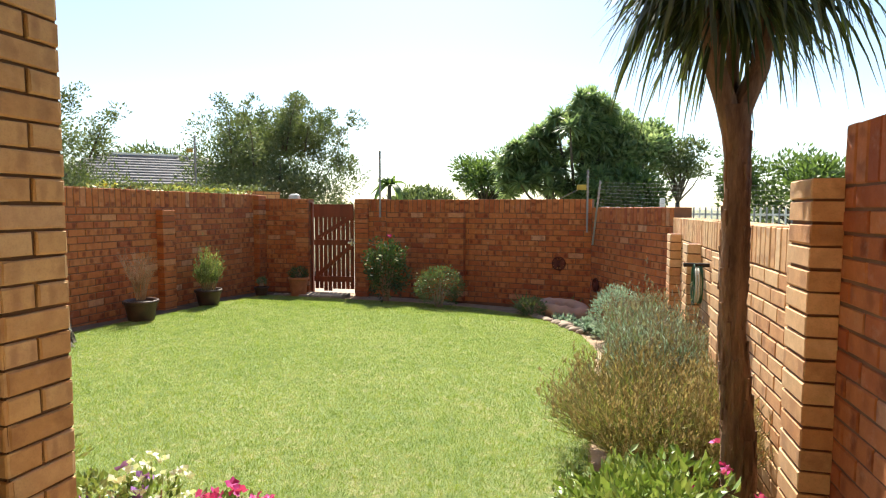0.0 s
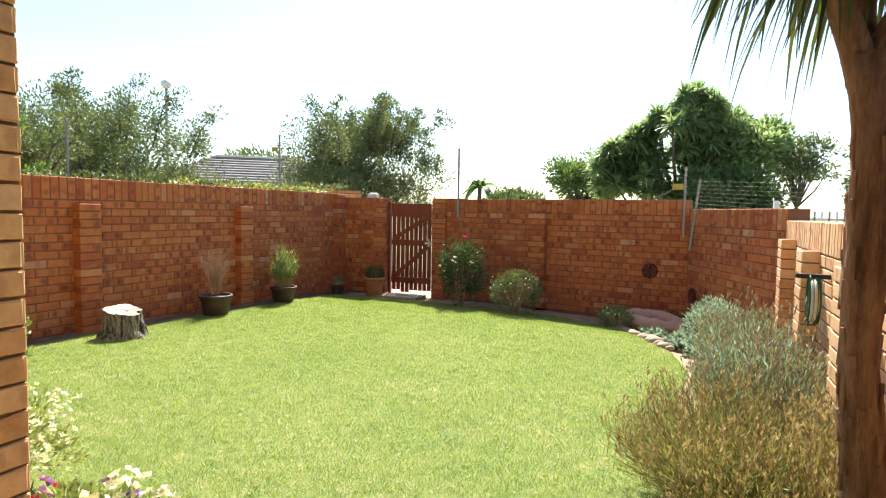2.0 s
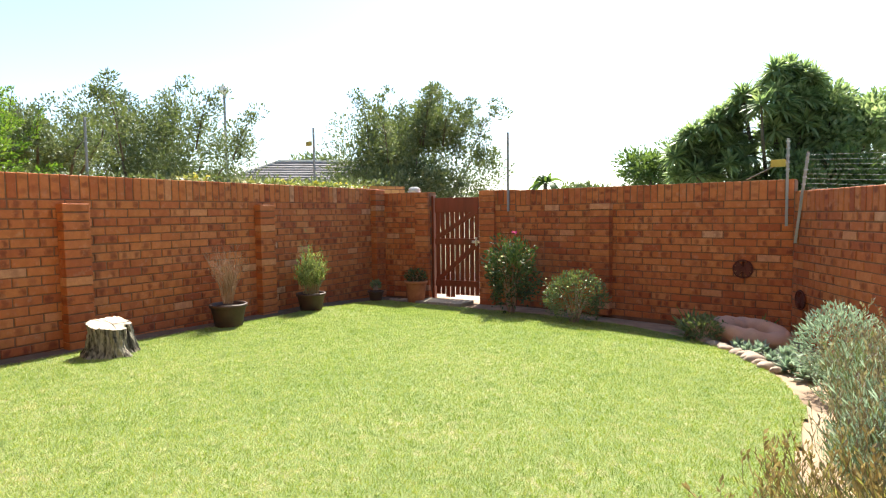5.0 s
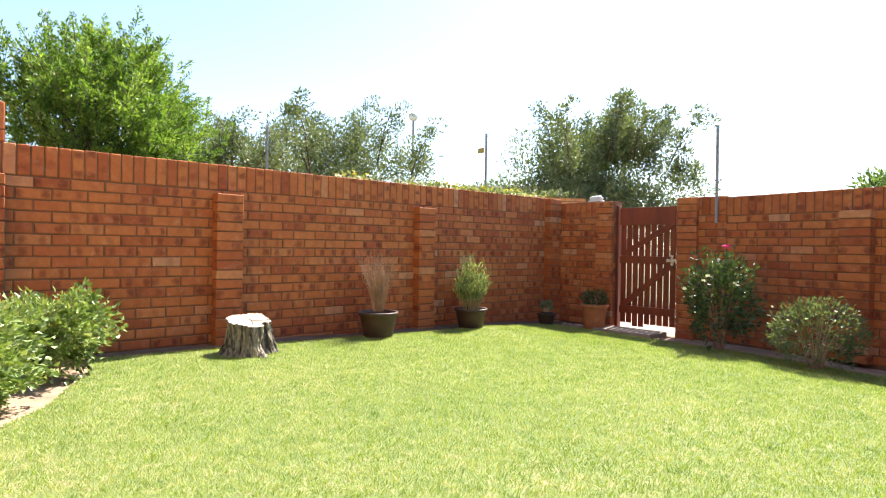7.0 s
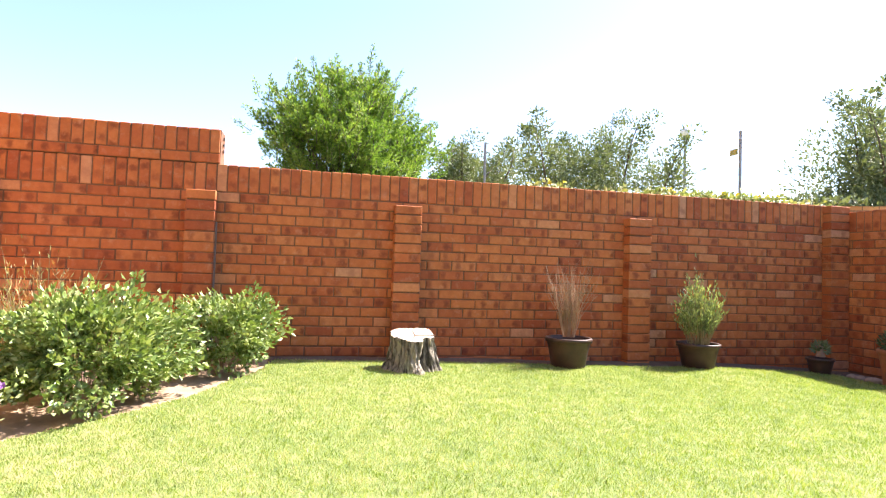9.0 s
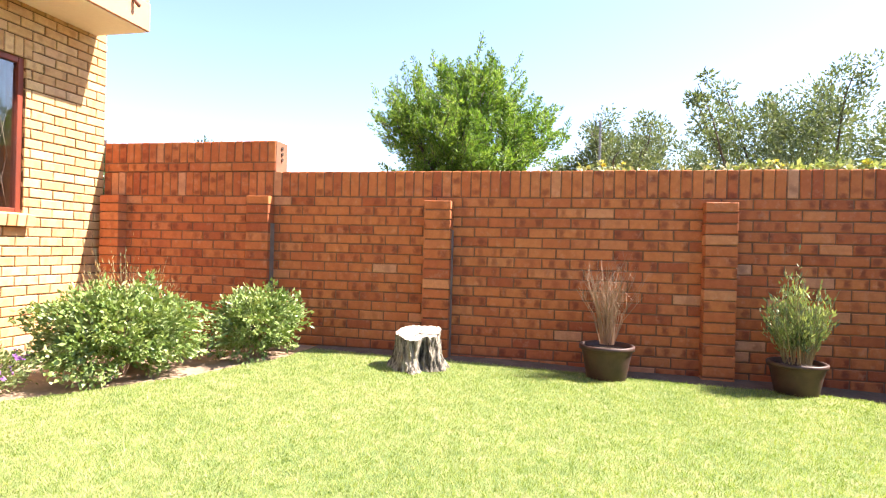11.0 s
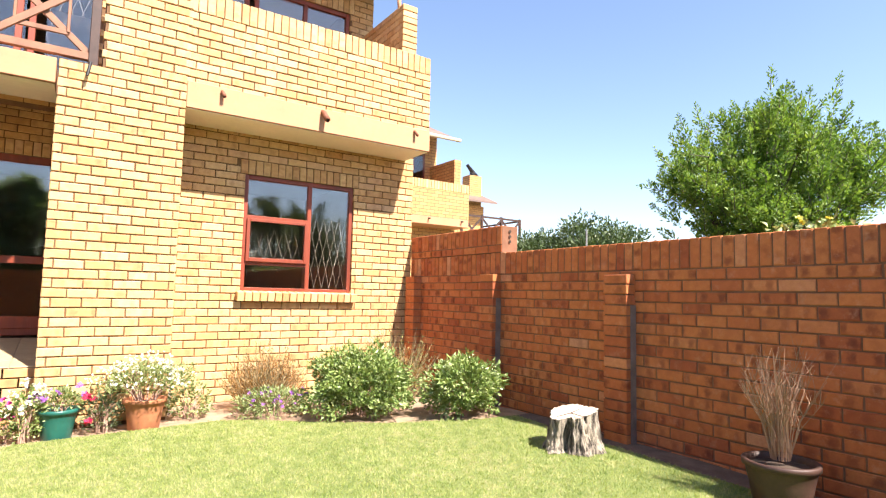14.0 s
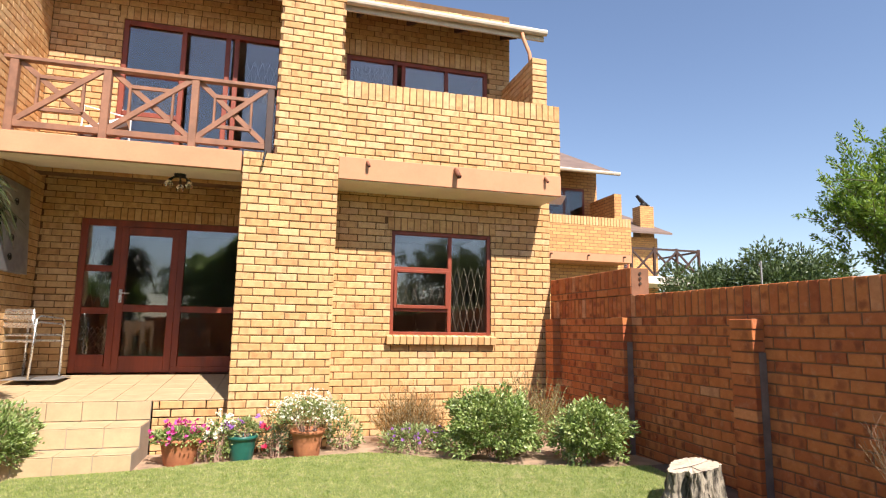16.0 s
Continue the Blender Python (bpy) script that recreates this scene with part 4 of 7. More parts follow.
    g.add([(4.107, 0.46, SOF + 0.01), (6.71, 0.46, SOF + 0.01), (6.71, -1.34, 3.27), (4.107, -1.34, 3.27), (4.107, 0.46, 3.18), (6.71, 0.46, 3.18), (6.71, -1.34, 3.36), (4.107, -1.34, 3.36)], [(3, 2, 1, 0), (4, 5, 6, 7), (0, 1, 5, 4), (1, 2, 6, 5), (2, 3, 7, 6), (3, 0, 4, 7)])
    band = tagged(part("patio_slab", g, M_PEACH), "peach plastered balcony slab over the patio", "slab", kind="structure")
    g = Geo()
    g.add([(4.11, 0.58, SOF - 0.004), (6.70, 0.58, SOF - 0.004), (6.70, 0.45, SOF - 0.002), (4.11, 0.45, SOF - 0.002), (6.70, -1.33, 3.262), (4.11, -1.33, 3.262)], [(3, 2, 1, 0), (5, 4, 2, 3)])
    part("soffit", g, M_WHITE, band, "cream painted patio ceiling")
    # patio floor and steps, each tile a piece
    fl = lambda y: FF + (FZ - FF) * (FY - y) / 1.73
    g = Geo().box(4.87, 5.92, FY, 0.80, -0.3, 0.203).box(4.87, 5.92, 0.80, 1.10, -0.3, 0.003)
    g.add([(2.96, FY - 0.005, -0.3), (6.71, FY - 0.005, -0.3), (6.71, -1.34, -0.3), (2.96, -1.34, -0.3), (2.96, FY - 0.005, FF - 0.012), (6.71, FY - 0.005, FF - 0.012), (6.71, -1.34, FZ - 0.012), (2.96, -1.34, FZ - 0.012)], [(3, 2, 1, 0), (4, 5, 6, 7), (0, 1, 5, 4), (1, 2, 6, 5), (2, 3, 7, 6), (3, 0, 4, 7)])
    patio = tagged(part("patio_floor", g, M_PAVE), "raised patio with three beige tiled steps to the lawn", "patio", kind="structure")
    rnd = random.Random(8)
    tw = 0.325

    def riser(xa, xb, yv, za, zb_):
        x = xa
        while x < xb - 0.03:
            e = min(xb, x + tw)
            part("tile", Geo().box(x + 0.003, e - 0.003, yv - 0.01, yv + 0.006, za, zb_, c=0.003), M_TILE, patio)
            x += tw

    def treads(xa, xb, ya, yb, z, tilt=0.0):
        x = xa
        while x < xb - 0.03:
            e = min(xb, x + tw)
            y = yb
            while y > ya + 0.03:
                f_ = max(ya, y - tw)
                m = Matrix.Translation((0, (y + f_) / 2, z((y + f_) / 2) + rnd.uniform(-0.001, 0.001))) @ Matrix.Rotation(tilt, 4, "X")
                part("tile", Geo().box(x + 0.003, e - 0.003, (f_ - y) / 2 + 0.003, (y - f_) / 2 - 0.003, -0.012, 0, m, 0.003), M_TILE, patio)
                y -= tw
            x += tw

    treads(2.98, 6.70, -1.33, FY + 0.008, fl, -math.atan((FZ - FF) / 1.73))
    treads(4.87, 5.92, FY + 0.02, 0.808, lambda y: 0.215)
    treads(4.87, 5.92, 0.81, 1.108, lambda y: 0.015)
    riser(4.87, 6.7, FY + 0.012, 0.22, FF - 0.014)
    riser(4.87, 5.92, 0.80, 0.019, 0.200)
    riser(4.87, 5.92, 1.10, -0.17, 0.000)
    # brick face under the patio edge beside the steps
    b = brick_layout(0.765, FF - 0.014 - 7 * COURSE, 7)
    brick_wall("patio_edge", (4.09, FY + 0.008), (4.87, FY + 0.008), BASE, FF - 0.02, b, 0.1, (), M_HBRICK, M_HMORTAR, near=(-1, 9), label="low brick face of the patio edge", seed=56)
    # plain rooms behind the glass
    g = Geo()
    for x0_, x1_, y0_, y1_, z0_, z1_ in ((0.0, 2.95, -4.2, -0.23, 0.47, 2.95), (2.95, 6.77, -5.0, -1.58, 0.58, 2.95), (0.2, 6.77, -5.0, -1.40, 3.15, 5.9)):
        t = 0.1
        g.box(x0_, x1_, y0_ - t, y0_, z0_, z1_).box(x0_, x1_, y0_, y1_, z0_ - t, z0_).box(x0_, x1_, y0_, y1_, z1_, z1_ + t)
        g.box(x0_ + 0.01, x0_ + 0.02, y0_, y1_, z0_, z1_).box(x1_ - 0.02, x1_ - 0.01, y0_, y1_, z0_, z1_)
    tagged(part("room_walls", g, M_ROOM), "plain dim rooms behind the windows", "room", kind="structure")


house_walls()


# ---- foliage helpers ----
def arrays_mesh(name, verts, faces_n, loops, material):
    me = bpy.data.meshes.new(name)
    me.vertices.add(len(verts))
    me.vertices.foreach_set("co", np.ascontiguousarray(verts, dtype=np.float32).ravel())
    me.loops.add(len(loops))
    me.loops.foreach_set("vertex_index", loops.astype(np.int32))
    me.polygons.add(len(loops) // faces_n)
    me.polygons.foreach_set("loop_start", np.arange(0, len(loops), faces_n, dtype=np.int32))
    me.update(calc_edges=True)
    me.materials.append(material)
    return me


def unit(v):
    return v / np.maximum(1e-6, np.linalg.norm(v, axis=1, keepdims=True))


def leaf_mesh(name, P, D, L, W, material, rs, fold=0.25):
    """Folded leaves: at P along D, with length L and width W."""
    n = len(P)
    D = unit(np.asarray(D, dtype=float))
    S = unit(np.cross(D, rs.normal(size=(n, 3))))
    U = np.cross(S, D)
    L, W = np.broadcast_to(L, n)[:, None], np.broadcast_to(W, n)[:, None]
    v = np.empty((n, 4, 3))
    v[:, 0] = P
    v[:, 1] = P + D * L * 0.45 + S * W / 2 + U * W * fold
    v[:, 2] = P + D * L - U * W * fold * 0.6
    v[:, 3] = P + D * L * 0.45 - S * W / 2 + U * W * fold
    k = np.arange(n)[:, None] * 4
    loops = (k + np.array([[0, 1, 2, 0, 2, 3]])).ravel()
    return arrays_mesh(name, v.reshape(-1, 3), 3, loops, material)


def strap_mesh(name, P, D, L, W, droop, material, rs, seg=5):
    """Long tapering leaves that bend down under their weight."""
    n = len(P)
    D = unit(np.asarray(D, dtype=float))
    up = np.array([[0.0, 0.0, 1.0]])
    S = unit(np.cross(D, up) + rs.normal(size=(n, 3)) * 0.25)
    L, W, droop = np.broadcast_to(L, n)[:, None], np.broadcast_to(W, n)[:, None], np.broadcast_to(droop, n)[:, None]
    v = np.empty((n, seg + 1, 2, 3))
    for i in range(seg + 1):
        t = i / seg
        c = P + D * L * t * (1 - 0.25 * droop * t) - up * L * droop * t * t
        w = W * (0.55 + 1.3 * t * (1 - t) * 1.6) * (1 - t ** 4) * 0.5 + 0.0008
        v[:, i, 0] = c + S * w
        v[:, i, 1] = c - S * w
    k = (np.arange(n) * (seg + 1) * 2)[:, None]
    loops = np.concatenate([k + np.array([[2 * i, 2 * i + 1, 2 * i + 3, 2 * i + 2]]) for i in range(seg)], axis=1).ravel()
    return arrays_mesh(name, v.reshape(-1, 3), 4, loops, material)


def hang(name, me, parent, label=""):
    ob = new(name, me)
    ob.parent = parent
    ob["kind"] = "stuff"
    if label:
        ob["label"] = label
    return ob


def dome_points(rs, n, rx, ry, rz, zc, seed, rough=0.35, low=-0.6, hollow=0.55, freq=1.7):
    """Points in the outer shell of a lumpy dome, and the way out from its middle."""
    d = unit(rs.normal(size=(n * 2, 3)))
    d = d[d[:, 2] > low][:n]
    lump = np.array([noise.noise(Vector(q) * freq + Vector((seed * 3.7, 0, 0))) + 0.5 * noise.noise(Vector(q) * freq * 2.6 + Vector((0, seed * 1.9, 0))) for q in d])
    r = (hollow + (1 - hollow) * rs.uniform(0, 1, len(d)) ** 0.5) * (1 + rough * lump)
    p = d * r[:, None] * np.array([[rx, ry, rz]])
    p[:, 2] += zc
    return p, d


def bush(name, at, rx, ry, h, n, L, W, material, label, seed=1, stem=None, up=0.5, low=-0.75, rough=0.3, category="bush", group="", hollow=0.5, lo=0.0):
    rs = np.random.RandomState(seed)
    b = thing(name, (at[0], at[1], at[2]), label, category, group)
    p, d = dome_points(rs, n, rx, ry, h * 0.52, h * 0.50 + lo, seed, rough, low, hollow)
    d = d + rs.normal(size=d.shape) * 0.55
    d[:, 2] += up
    p[:, 2] = np.maximum(p[:, 2], 0.015)
    hang("foliage", leaf_mesh("foliage", p, d, L * rs.uniform(0.6, 1.25, len(p)), W * rs.uniform(0.7, 1.2, len(p)), material, rs), b)
    g = Geo()
    rnd = random.Random(seed)
    for k in range(14):
        a, q = rnd.uniform(0, 6.28), rnd.uniform(0.3, 0.8)
        e = (rx * q * math.cos(a), ry * q * math.sin(a), h * rnd.uniform(0.5, 0.85) + lo)
        g.tube([(0.04 * math.cos(a), 0.04 * math.sin(a), -0.03), (e[0] * 0.45, e[1] * 0.45, lo + e[2] * 0.45), e], [0.008, 0.006, 0.003], 5)
    part("stem_mass", g, stem or M_TWIG, b)["kind"] = "stuff"
    return b


def flowers(parent, name, P, material, rs, r=0.025, petals=5, label=""):
    """Open flowers: rings of petals facing up and out."""
    n = len(P)
    pos, way = [], []
    for p in P:
        ax = Vector((rs.normal() * 0.5, rs.normal() * 0.5 + 0.4, 0.8)).normalized()
        a = ax.orthogonal().normalized()
        b = ax.cross(a)
        for k in range(petals):
            q = 2 * math.pi * k / petals + rs.uniform(0, 0.4)
            pos.append(tuple(p))
            way.append(tuple(a * math.cos(q) + b * math.sin(q) + ax * 0.35))
    me = leaf_mesh(name, np.array(pos), np.array(way), r * 1.3, r * 1.25, material, rs, 0.1)
    return hang(name, me, parent, label)


def limbs(g, rnd, p, d, length, radius, depth, tips, spread=0.6, lift=0.15, n=6):
    pts, q, w = [Vector(p)], Vector(p), Vector(d).normalized()
    segs = 4
    for i in range(segs):
        w = (w + Vector((rnd.uniform(-1, 1), rnd.uniform(-1, 1), rnd.uniform(-0.6, 1) * 0.6)) * 0.22 + Vector((0, 0, lift * 0.4))).normalized()
        q = q + w * length / segs
        pts.append(q.copy())
    g.tube(pts, [radius * (1 - 0.45 * i / segs) for i in range(segs + 1)], n, bumpy=0.08, rnd=rnd)
    if depth == 0:
        tips.append((q.copy(), w.copy()))
        return
    for k in range(rnd.choice((2, 3, 3))):
        a = Vector((rnd.uniform(-1, 1), rnd.uniform(-1, 1), rnd.uniform(-0.5, 0.9))).normalized()
        s = pts[rnd.choice((2, 3, 4, 4))]
        limbs(g, rnd, s, (w + a * spread * 1.4), length * rnd.uniform(0.62, 0.85), radius * 0.55, depth - 1, tips, spread, lift, max(4, n - 1))
        if depth == 1:
            tips.append((s.copy(), w.copy()))


def tree(name, at, trunk_h, length, radius, depth, per_tip, clump, L, W, material, bark, label, seed, spread=0.6, lift=0.15, lean=(0, 0), stems=1, squash=1.0, up=0.3):
    """A branching tree: tapered trunk and limbs, small leaves in clumps round the ends of the twigs."""
    rnd, rs = random.Random(seed), np.random.RandomState(seed)
    t = thing(name, at, label, "tree")
    g, tips = Geo(), []
    for s in range(stems):
        a = 6.28 * s / stems + rnd.uniform(0, 1)
        o = 0.25 * (stems > 1)
        top = Vector((lean[0] + o * 3 * math.cos(a), lean[1] + o * 3 * math.sin(a), trunk_h))
        g.tube([(o * math.cos(a), o * math.sin(a), -0.3), top * 0.5 + Vector((rnd.uniform(-0.08, 0.08), rnd.uniform(-0.08, 0.08), 0)), top], [radius * 1.25, radius, radius * 0.8], 9, bumpy=0.08, rnd=rnd)
        for k in range(3 if stems > 1 else 5):
            b = 6.28 * k / (3 if stems > 1 else 5) + rnd.uniform(-0.5, 0.5)
            limbs(g, rnd, top, (math.cos(b) * spread * 1.6, math.sin(b) * spread * 1.6, 0.75), length, radius * 0.6, depth, tips, spread, lift)
    part("trunk", g, bark, t, smooth=True)
    P, D = [], []
    for p, w in tips:
        c = clump * rnd.uniform(0.6, 1.25)
        n = int(per_tip * rnd.uniform(0.4, 1.4))
        d = unit(rs.normal(size=(n, 3)))
        r = c * rs.uniform(0.1, 1, n)[:, None] ** 0.6
        P.append(np.array(p)[None] + d * r * np.array([[1, 1, squash]]))
        D.append(d + np.array(w)[None] * 0.5 + np.array([[0, 0, up]]) + rs.normal(size=d.shape) * 0.4)
    P, D = np.concatenate(P), np.concatenate(D)
    hang("crown", leaf_mesh("crown", P, D, L * rs.uniform(0.6, 1.3, len(P)), W * rs.uniform(0.7, 1.2, len(P)), material, rs), t)
    return t


def clump_tree(name, at, trunk_h, crown, n, L, W, material, bark, label, seed, trunk_r=0.12, rough=0.35, clumps=26, up=0.3, low=-0.7, peak=0.0):
    """A full-crowned tree: limbs into a crown of many leafy clumps with gaps between them. crown: rx, ry, rz, height of its middle."""
    rnd, rs = random.Random(seed), np.random.RandomState(seed)
    rx, ry, rz, zc = crown
    t = thing(name, at, label, "tree")
    g = Geo()
    top = Vector((rnd.uniform(-0.1, 0.1), rnd.uniform(-0.1, 0.1), trunk_h))
    g.tube([(0, 0, -0.35), top * 0.5, top], [trunk_r * 1.3, trunk_r, trunk_r * 0.8], 9, bumpy=0.08, rnd=rnd)
    cp, cd = dome_points(rs, clumps, rx * 0.72, ry * 0.72, rz * 0.74, zc, seed, rough, low, 0.45, 1.4)
    f = 1 - peak * (cp[:, 2:3] - zc) / rz
    cp[:, :2] *= f
    P, D = [], []
    per = n // len(cp)
    size = 1.15 * (rx * ry * rz / len(cp)) ** (1 / 3)
    for c in cp:
        mid = Vector(c) * 0.5 + top * 0.5 + Vector((rnd.uniform(-0.1, 0.1), rnd.uniform(-0.1, 0.1), 0.0)) * rx
        g.tube([top, mid, Vector(c)], [trunk_r * 0.42, trunk_r * 0.25, trunk_r * 0.08], 5)
        s = size * rnd.uniform(0.75, 1.35)
        d = unit(rs.normal(size=(per, 3)))
        r = s * rs.uniform(0.05, 1, per)[:, None] ** 0.55
        P.append(c[None] + d * r * np.array([[1, 1, 0.85]]))
        D.append(d + np.array([[0, 0, up]]) + rs.normal(size=d.shape) * 0.45)
    part("trunk", g, bark, t, smooth=True)
    P, D = np.concatenate(P), np.concatenate(D)
    hang("crown", leaf_mesh("crown", P, D, L * rs.uniform(0.6, 1.3, len(P)), W * rs.uniform(0.7, 1.2, len(P)), material, rs), t)
    return t


def shoot_tree(name, at, trunk_h, crown, shoots, material, bark, label, seed, trunk_r=0.1):
    """A tree whose crown is a crowd of rising leafy shoots on limbs, with dark hollows and gaps. crown: rx, ry, rz, height of its middle."""
    rnd, rs = random.Random(seed), np.random.RandomState(seed)
    rx, ry, rz, zc = crown
    t = thing(name, at, label, "tree")
    g = Geo()
    top = Vector((0.05, -0.04, trunk_h))
    g.tube([(0, 0, -0.35), top * 0.5, top], [trunk_r * 1.3, trunk_r, trunk_r * 0.8], 9, bumpy=0.08, rnd=rnd)
    bough, _ = dome_points(rs, 44, rx * 0.72, ry * 0.72, rz * 0.72, zc, seed, 0.3, -0.75, 0.5, 1.4)
    for c in bough:
        mid = Vector(c) * 0.5 + top * 0.5 + Vector((rnd.uniform(-0.1, 0.1), rnd.uniform(-0.1, 0.1), 0.0)) * rx
        g.tube([top, mid, Vector(c)], [trunk_r * 0.40, trunk_r * 0.22, trunk_r * 0.07], 5)
    P, D, S = [], [], []
    base = bough[rs.randint(0, len(bough), shoots)] + rs.normal(size=(shoots, 3)) * np.array([[rx, ry, rz]]) * 0.15
    for c in base:
        out = (c - np.array([0, 0, zc])) / np.array([rx, ry, rz])
        w = out * 0.75 + np.array([0, 0, 0.75]) + rs.normal(size=3) * 0.35
        w /= np.linalg.norm(w)
        ln = rnd.uniform(0.16, 0.36)
        e = c + w * ln
        g.tube([Vector(c), Vector(e)], [0.006, 0.002], 4, cap=False)
        n = rnd.randint(60, 95)
        f = rs.uniform(-0.15, 1.0, n)[:, None]
        d = unit(rs.normal(size=(n, 3)))
        P.append(c[None] + w[None] * ln * f + d * 0.075 * (1.15 - f) * rs.uniform(0.2, 1, (n, 1)))
        D.append(w[None] * 0.7 + d * 0.8 + np.array([[0, 0, 0.15]]))
        S.append(rs.uniform(0.032, 0.062, n) * (1.1 - 0.35 * f[:, 0]))
    part("trunk", g, bark, t, smooth=True)
    P, D, S = np.concatenate(P), np.concatenate(D), np.concatenate(S)
    hang("crown", leaf_mesh("crown", P, D, S, S * 0.42, material, rs), t)
    return t


def feather_tree(name, at, crown, n, L, W, material, bark, label, seed, sprigs=14, lean=0.0, clumps=84):
    """A bushy tree on several stems: a dense low crown of clumps, with open leafy sprigs rising out of it."""
    rnd, rs = random.Random(seed), np.random.RandomState(seed)
    rx, ry, rz, zc = crown
    t = thing(name, at, label, "tree")
    g, P, D = Geo(), [], []

    def clump(c, s, per):
        d = unit(rs.normal(size=(per, 3)))
        P.append(np.array(c)[None] + d * s * rs.uniform(0.05, 1, per)[:, None] ** 0.6 * np.array([[1, 1, 0.8]]))
        D.append(d + np.array([[0, 0, 0.5]]) + rs.normal(size=d.shape) * 0.5)

    for k in range(6):
        a = 1.05 * k
        g.tube([(0.1 * math.cos(a), 0.1 * math.sin(a), -0.3), (0.3 * rx * math.cos(a), 0.3 * ry * math.sin(a), zc * 0.6), (0.6 * rx * math.cos(a), 0.6 * ry * math.sin(a), zc + 0.2 * rz)], [0.08, 0.05, 0.02], 7)
    cp, cd = dome_points(rs, clumps, rx * 0.85, ry * 0.85, rz * 0.85, zc, seed, 0.35, -0.75, 0.35, 2.0)
    for c in cp:
        clump(c, rnd.uniform(0.34, 0.66) * rx / 2.5, int(n / len(cp) * rnd.uniform(0.6, 1.4)))
    for k in range(sprigs):
        a, q = rnd.uniform(0, 6.28), rnd.uniform(0.1, 0.95)
        s = Vector((rx * q * math.cos(a), ry * q * math.sin(a), zc + rz * 0.6 * math.sqrt(1 - q * q)))
        w = Vector((math.cos(a) * q * 0.8 + lean, math.sin(a) * q * 0.8, rnd.uniform(0.8, 1.4))).normalized()
        ln = rnd.uniform(0.55, 1.15) * rz * 0.62
        e = s + w * ln
        m_ = s.lerp(e, 0.5) + Vector((rnd.uniform(-0.1, 0.1), rnd.uniform(-0.1, 0.1), 0))
        g.tube([s - w * 0.3, m_, e], [0.022, 0.013, 0.006], 5)
        for j in range(9):
            f = j / 8
            c = (s.lerp(m_, f * 2) if f < 0.5 else m_.lerp(e, f * 2 - 1)) + Vector((rnd.uniform(-1, 1), rnd.uniform(-1, 1), rnd.uniform(-0.4, 0.6))) * 0.20
            clump(c, rnd.uniform(0.12, 0.24), rnd.randint(40, 75))
    part("trunk", g, bark, t, smooth=True)
    P, D = np.concatenate(P), np.concatenate(D)
    hang("crown", leaf_mesh("crown", P, D, L * rs.uniform(0.6, 1.3, len(P)), W * rs.uniform(0.7, 1.2, len(P)), material, rs), t)
    return t


# ---- planting in the garden ----
grass()


def dragon_tree():
    """Tree with a bare forked trunk and a head of drooping strap leaves."""
    x, y = 6.44, 1.56
    t = thing("dragon_tree", (x, y, 0.0), "tall strap-leaved tree with a rough forked brown trunk in the bed", "tree")
    rnd, rs = random.Random(4), np.random.RandomState(4)
    g = Geo()
    pts, rad = [], []
    for i in range(25):
        f = i / 24
        pts.append((0.012 * math.sin(f * 9) - 0.07 * f, 0.01 * math.cos(f * 7) - 0.01, -0.06 + 1.84 * f))
        rad.append(0.056 - 0.012 * f + 0.02 * (1 - f) ** 4 + 0.016 * max(0, f - 0.9) * 8 + rnd.uniform(-0.003, 0.003))
    g.tube(pts, rad, 26, bumpy=0.15, rnd=rnd)
    heads = []
    for dx, dy, h, r in ((-0.10, -0.02, 0.66, 0.046), (0.12, 0.03, 0.70, 0.048), (0.02, 0.13, 0.66, 0.032)):
        b = [(-0.072, 0, 1.68), (dx * 0.30 - 0.07, dy * 0.3, 1.80), (dx * 0.80 - 0.07, dy, 1.93), (dx * 1.25 - 0.075, dy * 1.3, 1.66 + h)]
        g.tube(b, [r * 0.9, r * 0.88, r * 0.8, r * 0.68], 14, bumpy=0.12, rnd=rnd)
        heads.append(b[-1])
    part("trunk", g, M_BARK, t, smooth=True)
    # loose plates of bark
    g = Geo()
    for k in range(170):
        f, a = rnd.uniform(0.02, 0.93), rnd.uniform(0, 6.283)
        i = int(f * 24)
        px, py, pz = pts[i]
        r = rad[i] * 1.02
        cx, cy = px + r * math.cos(a), py + r * math.sin(a)
        m = Matrix.Translation((cx, cy, pz)) @ Matrix.Rotation(a, 4, "Z") @ Matrix.Rotation(rnd.uniform(-0.12, 0.12), 4, "X") @ Matrix.Rotation(rnd.uniform(-0.05, 0.12), 4, "Y")
        w, h = rnd.uniform(0.006, 0.012), rnd.uniform(0.03, 0.075)
        g.box(-0.006, rnd.uniform(0.002, 0.005), -w, w, -h, h, m, 0.002)
    part("flaking_bark", g, M_BARK, t, "rough flaking bark")["kind"] = "stuff"
    P, D, L, W, Q = [], [], [], [], []
    for hx, hy, hz in heads:
        n = 640
        a = rs.uniform(0, 2 * np.pi, n)
        e = rs.uniform(-0.3, 1.3, n)
        d = np.stack([np.cos(a) * np.cos(e), np.sin(a) * np.cos(e), np.sin(e)], 1)
        p = np.array([[hx, hy, hz]]) + d * 0.04 + np.array([[0, 0, 1]]) * rs.uniform(-0.10, 0.14, n)[:, None]
        P.append(p); D.append(d)
        L.append(rs.uniform(0.29, 0.50, n)); W.append(rs.uniform(0.014, 0.025, n)); Q.append(rs.uniform(0.40, 1.1, n))
    hang("crown", strap_mesh("crown", np.concatenate(P), np.concatenate(D), np.concatenate(L), np.concatenate(W), np.concatenate(Q), M_STRAP, rs, 6), t, "drooping dark green strap leaves")
    return t


dragon_tree()


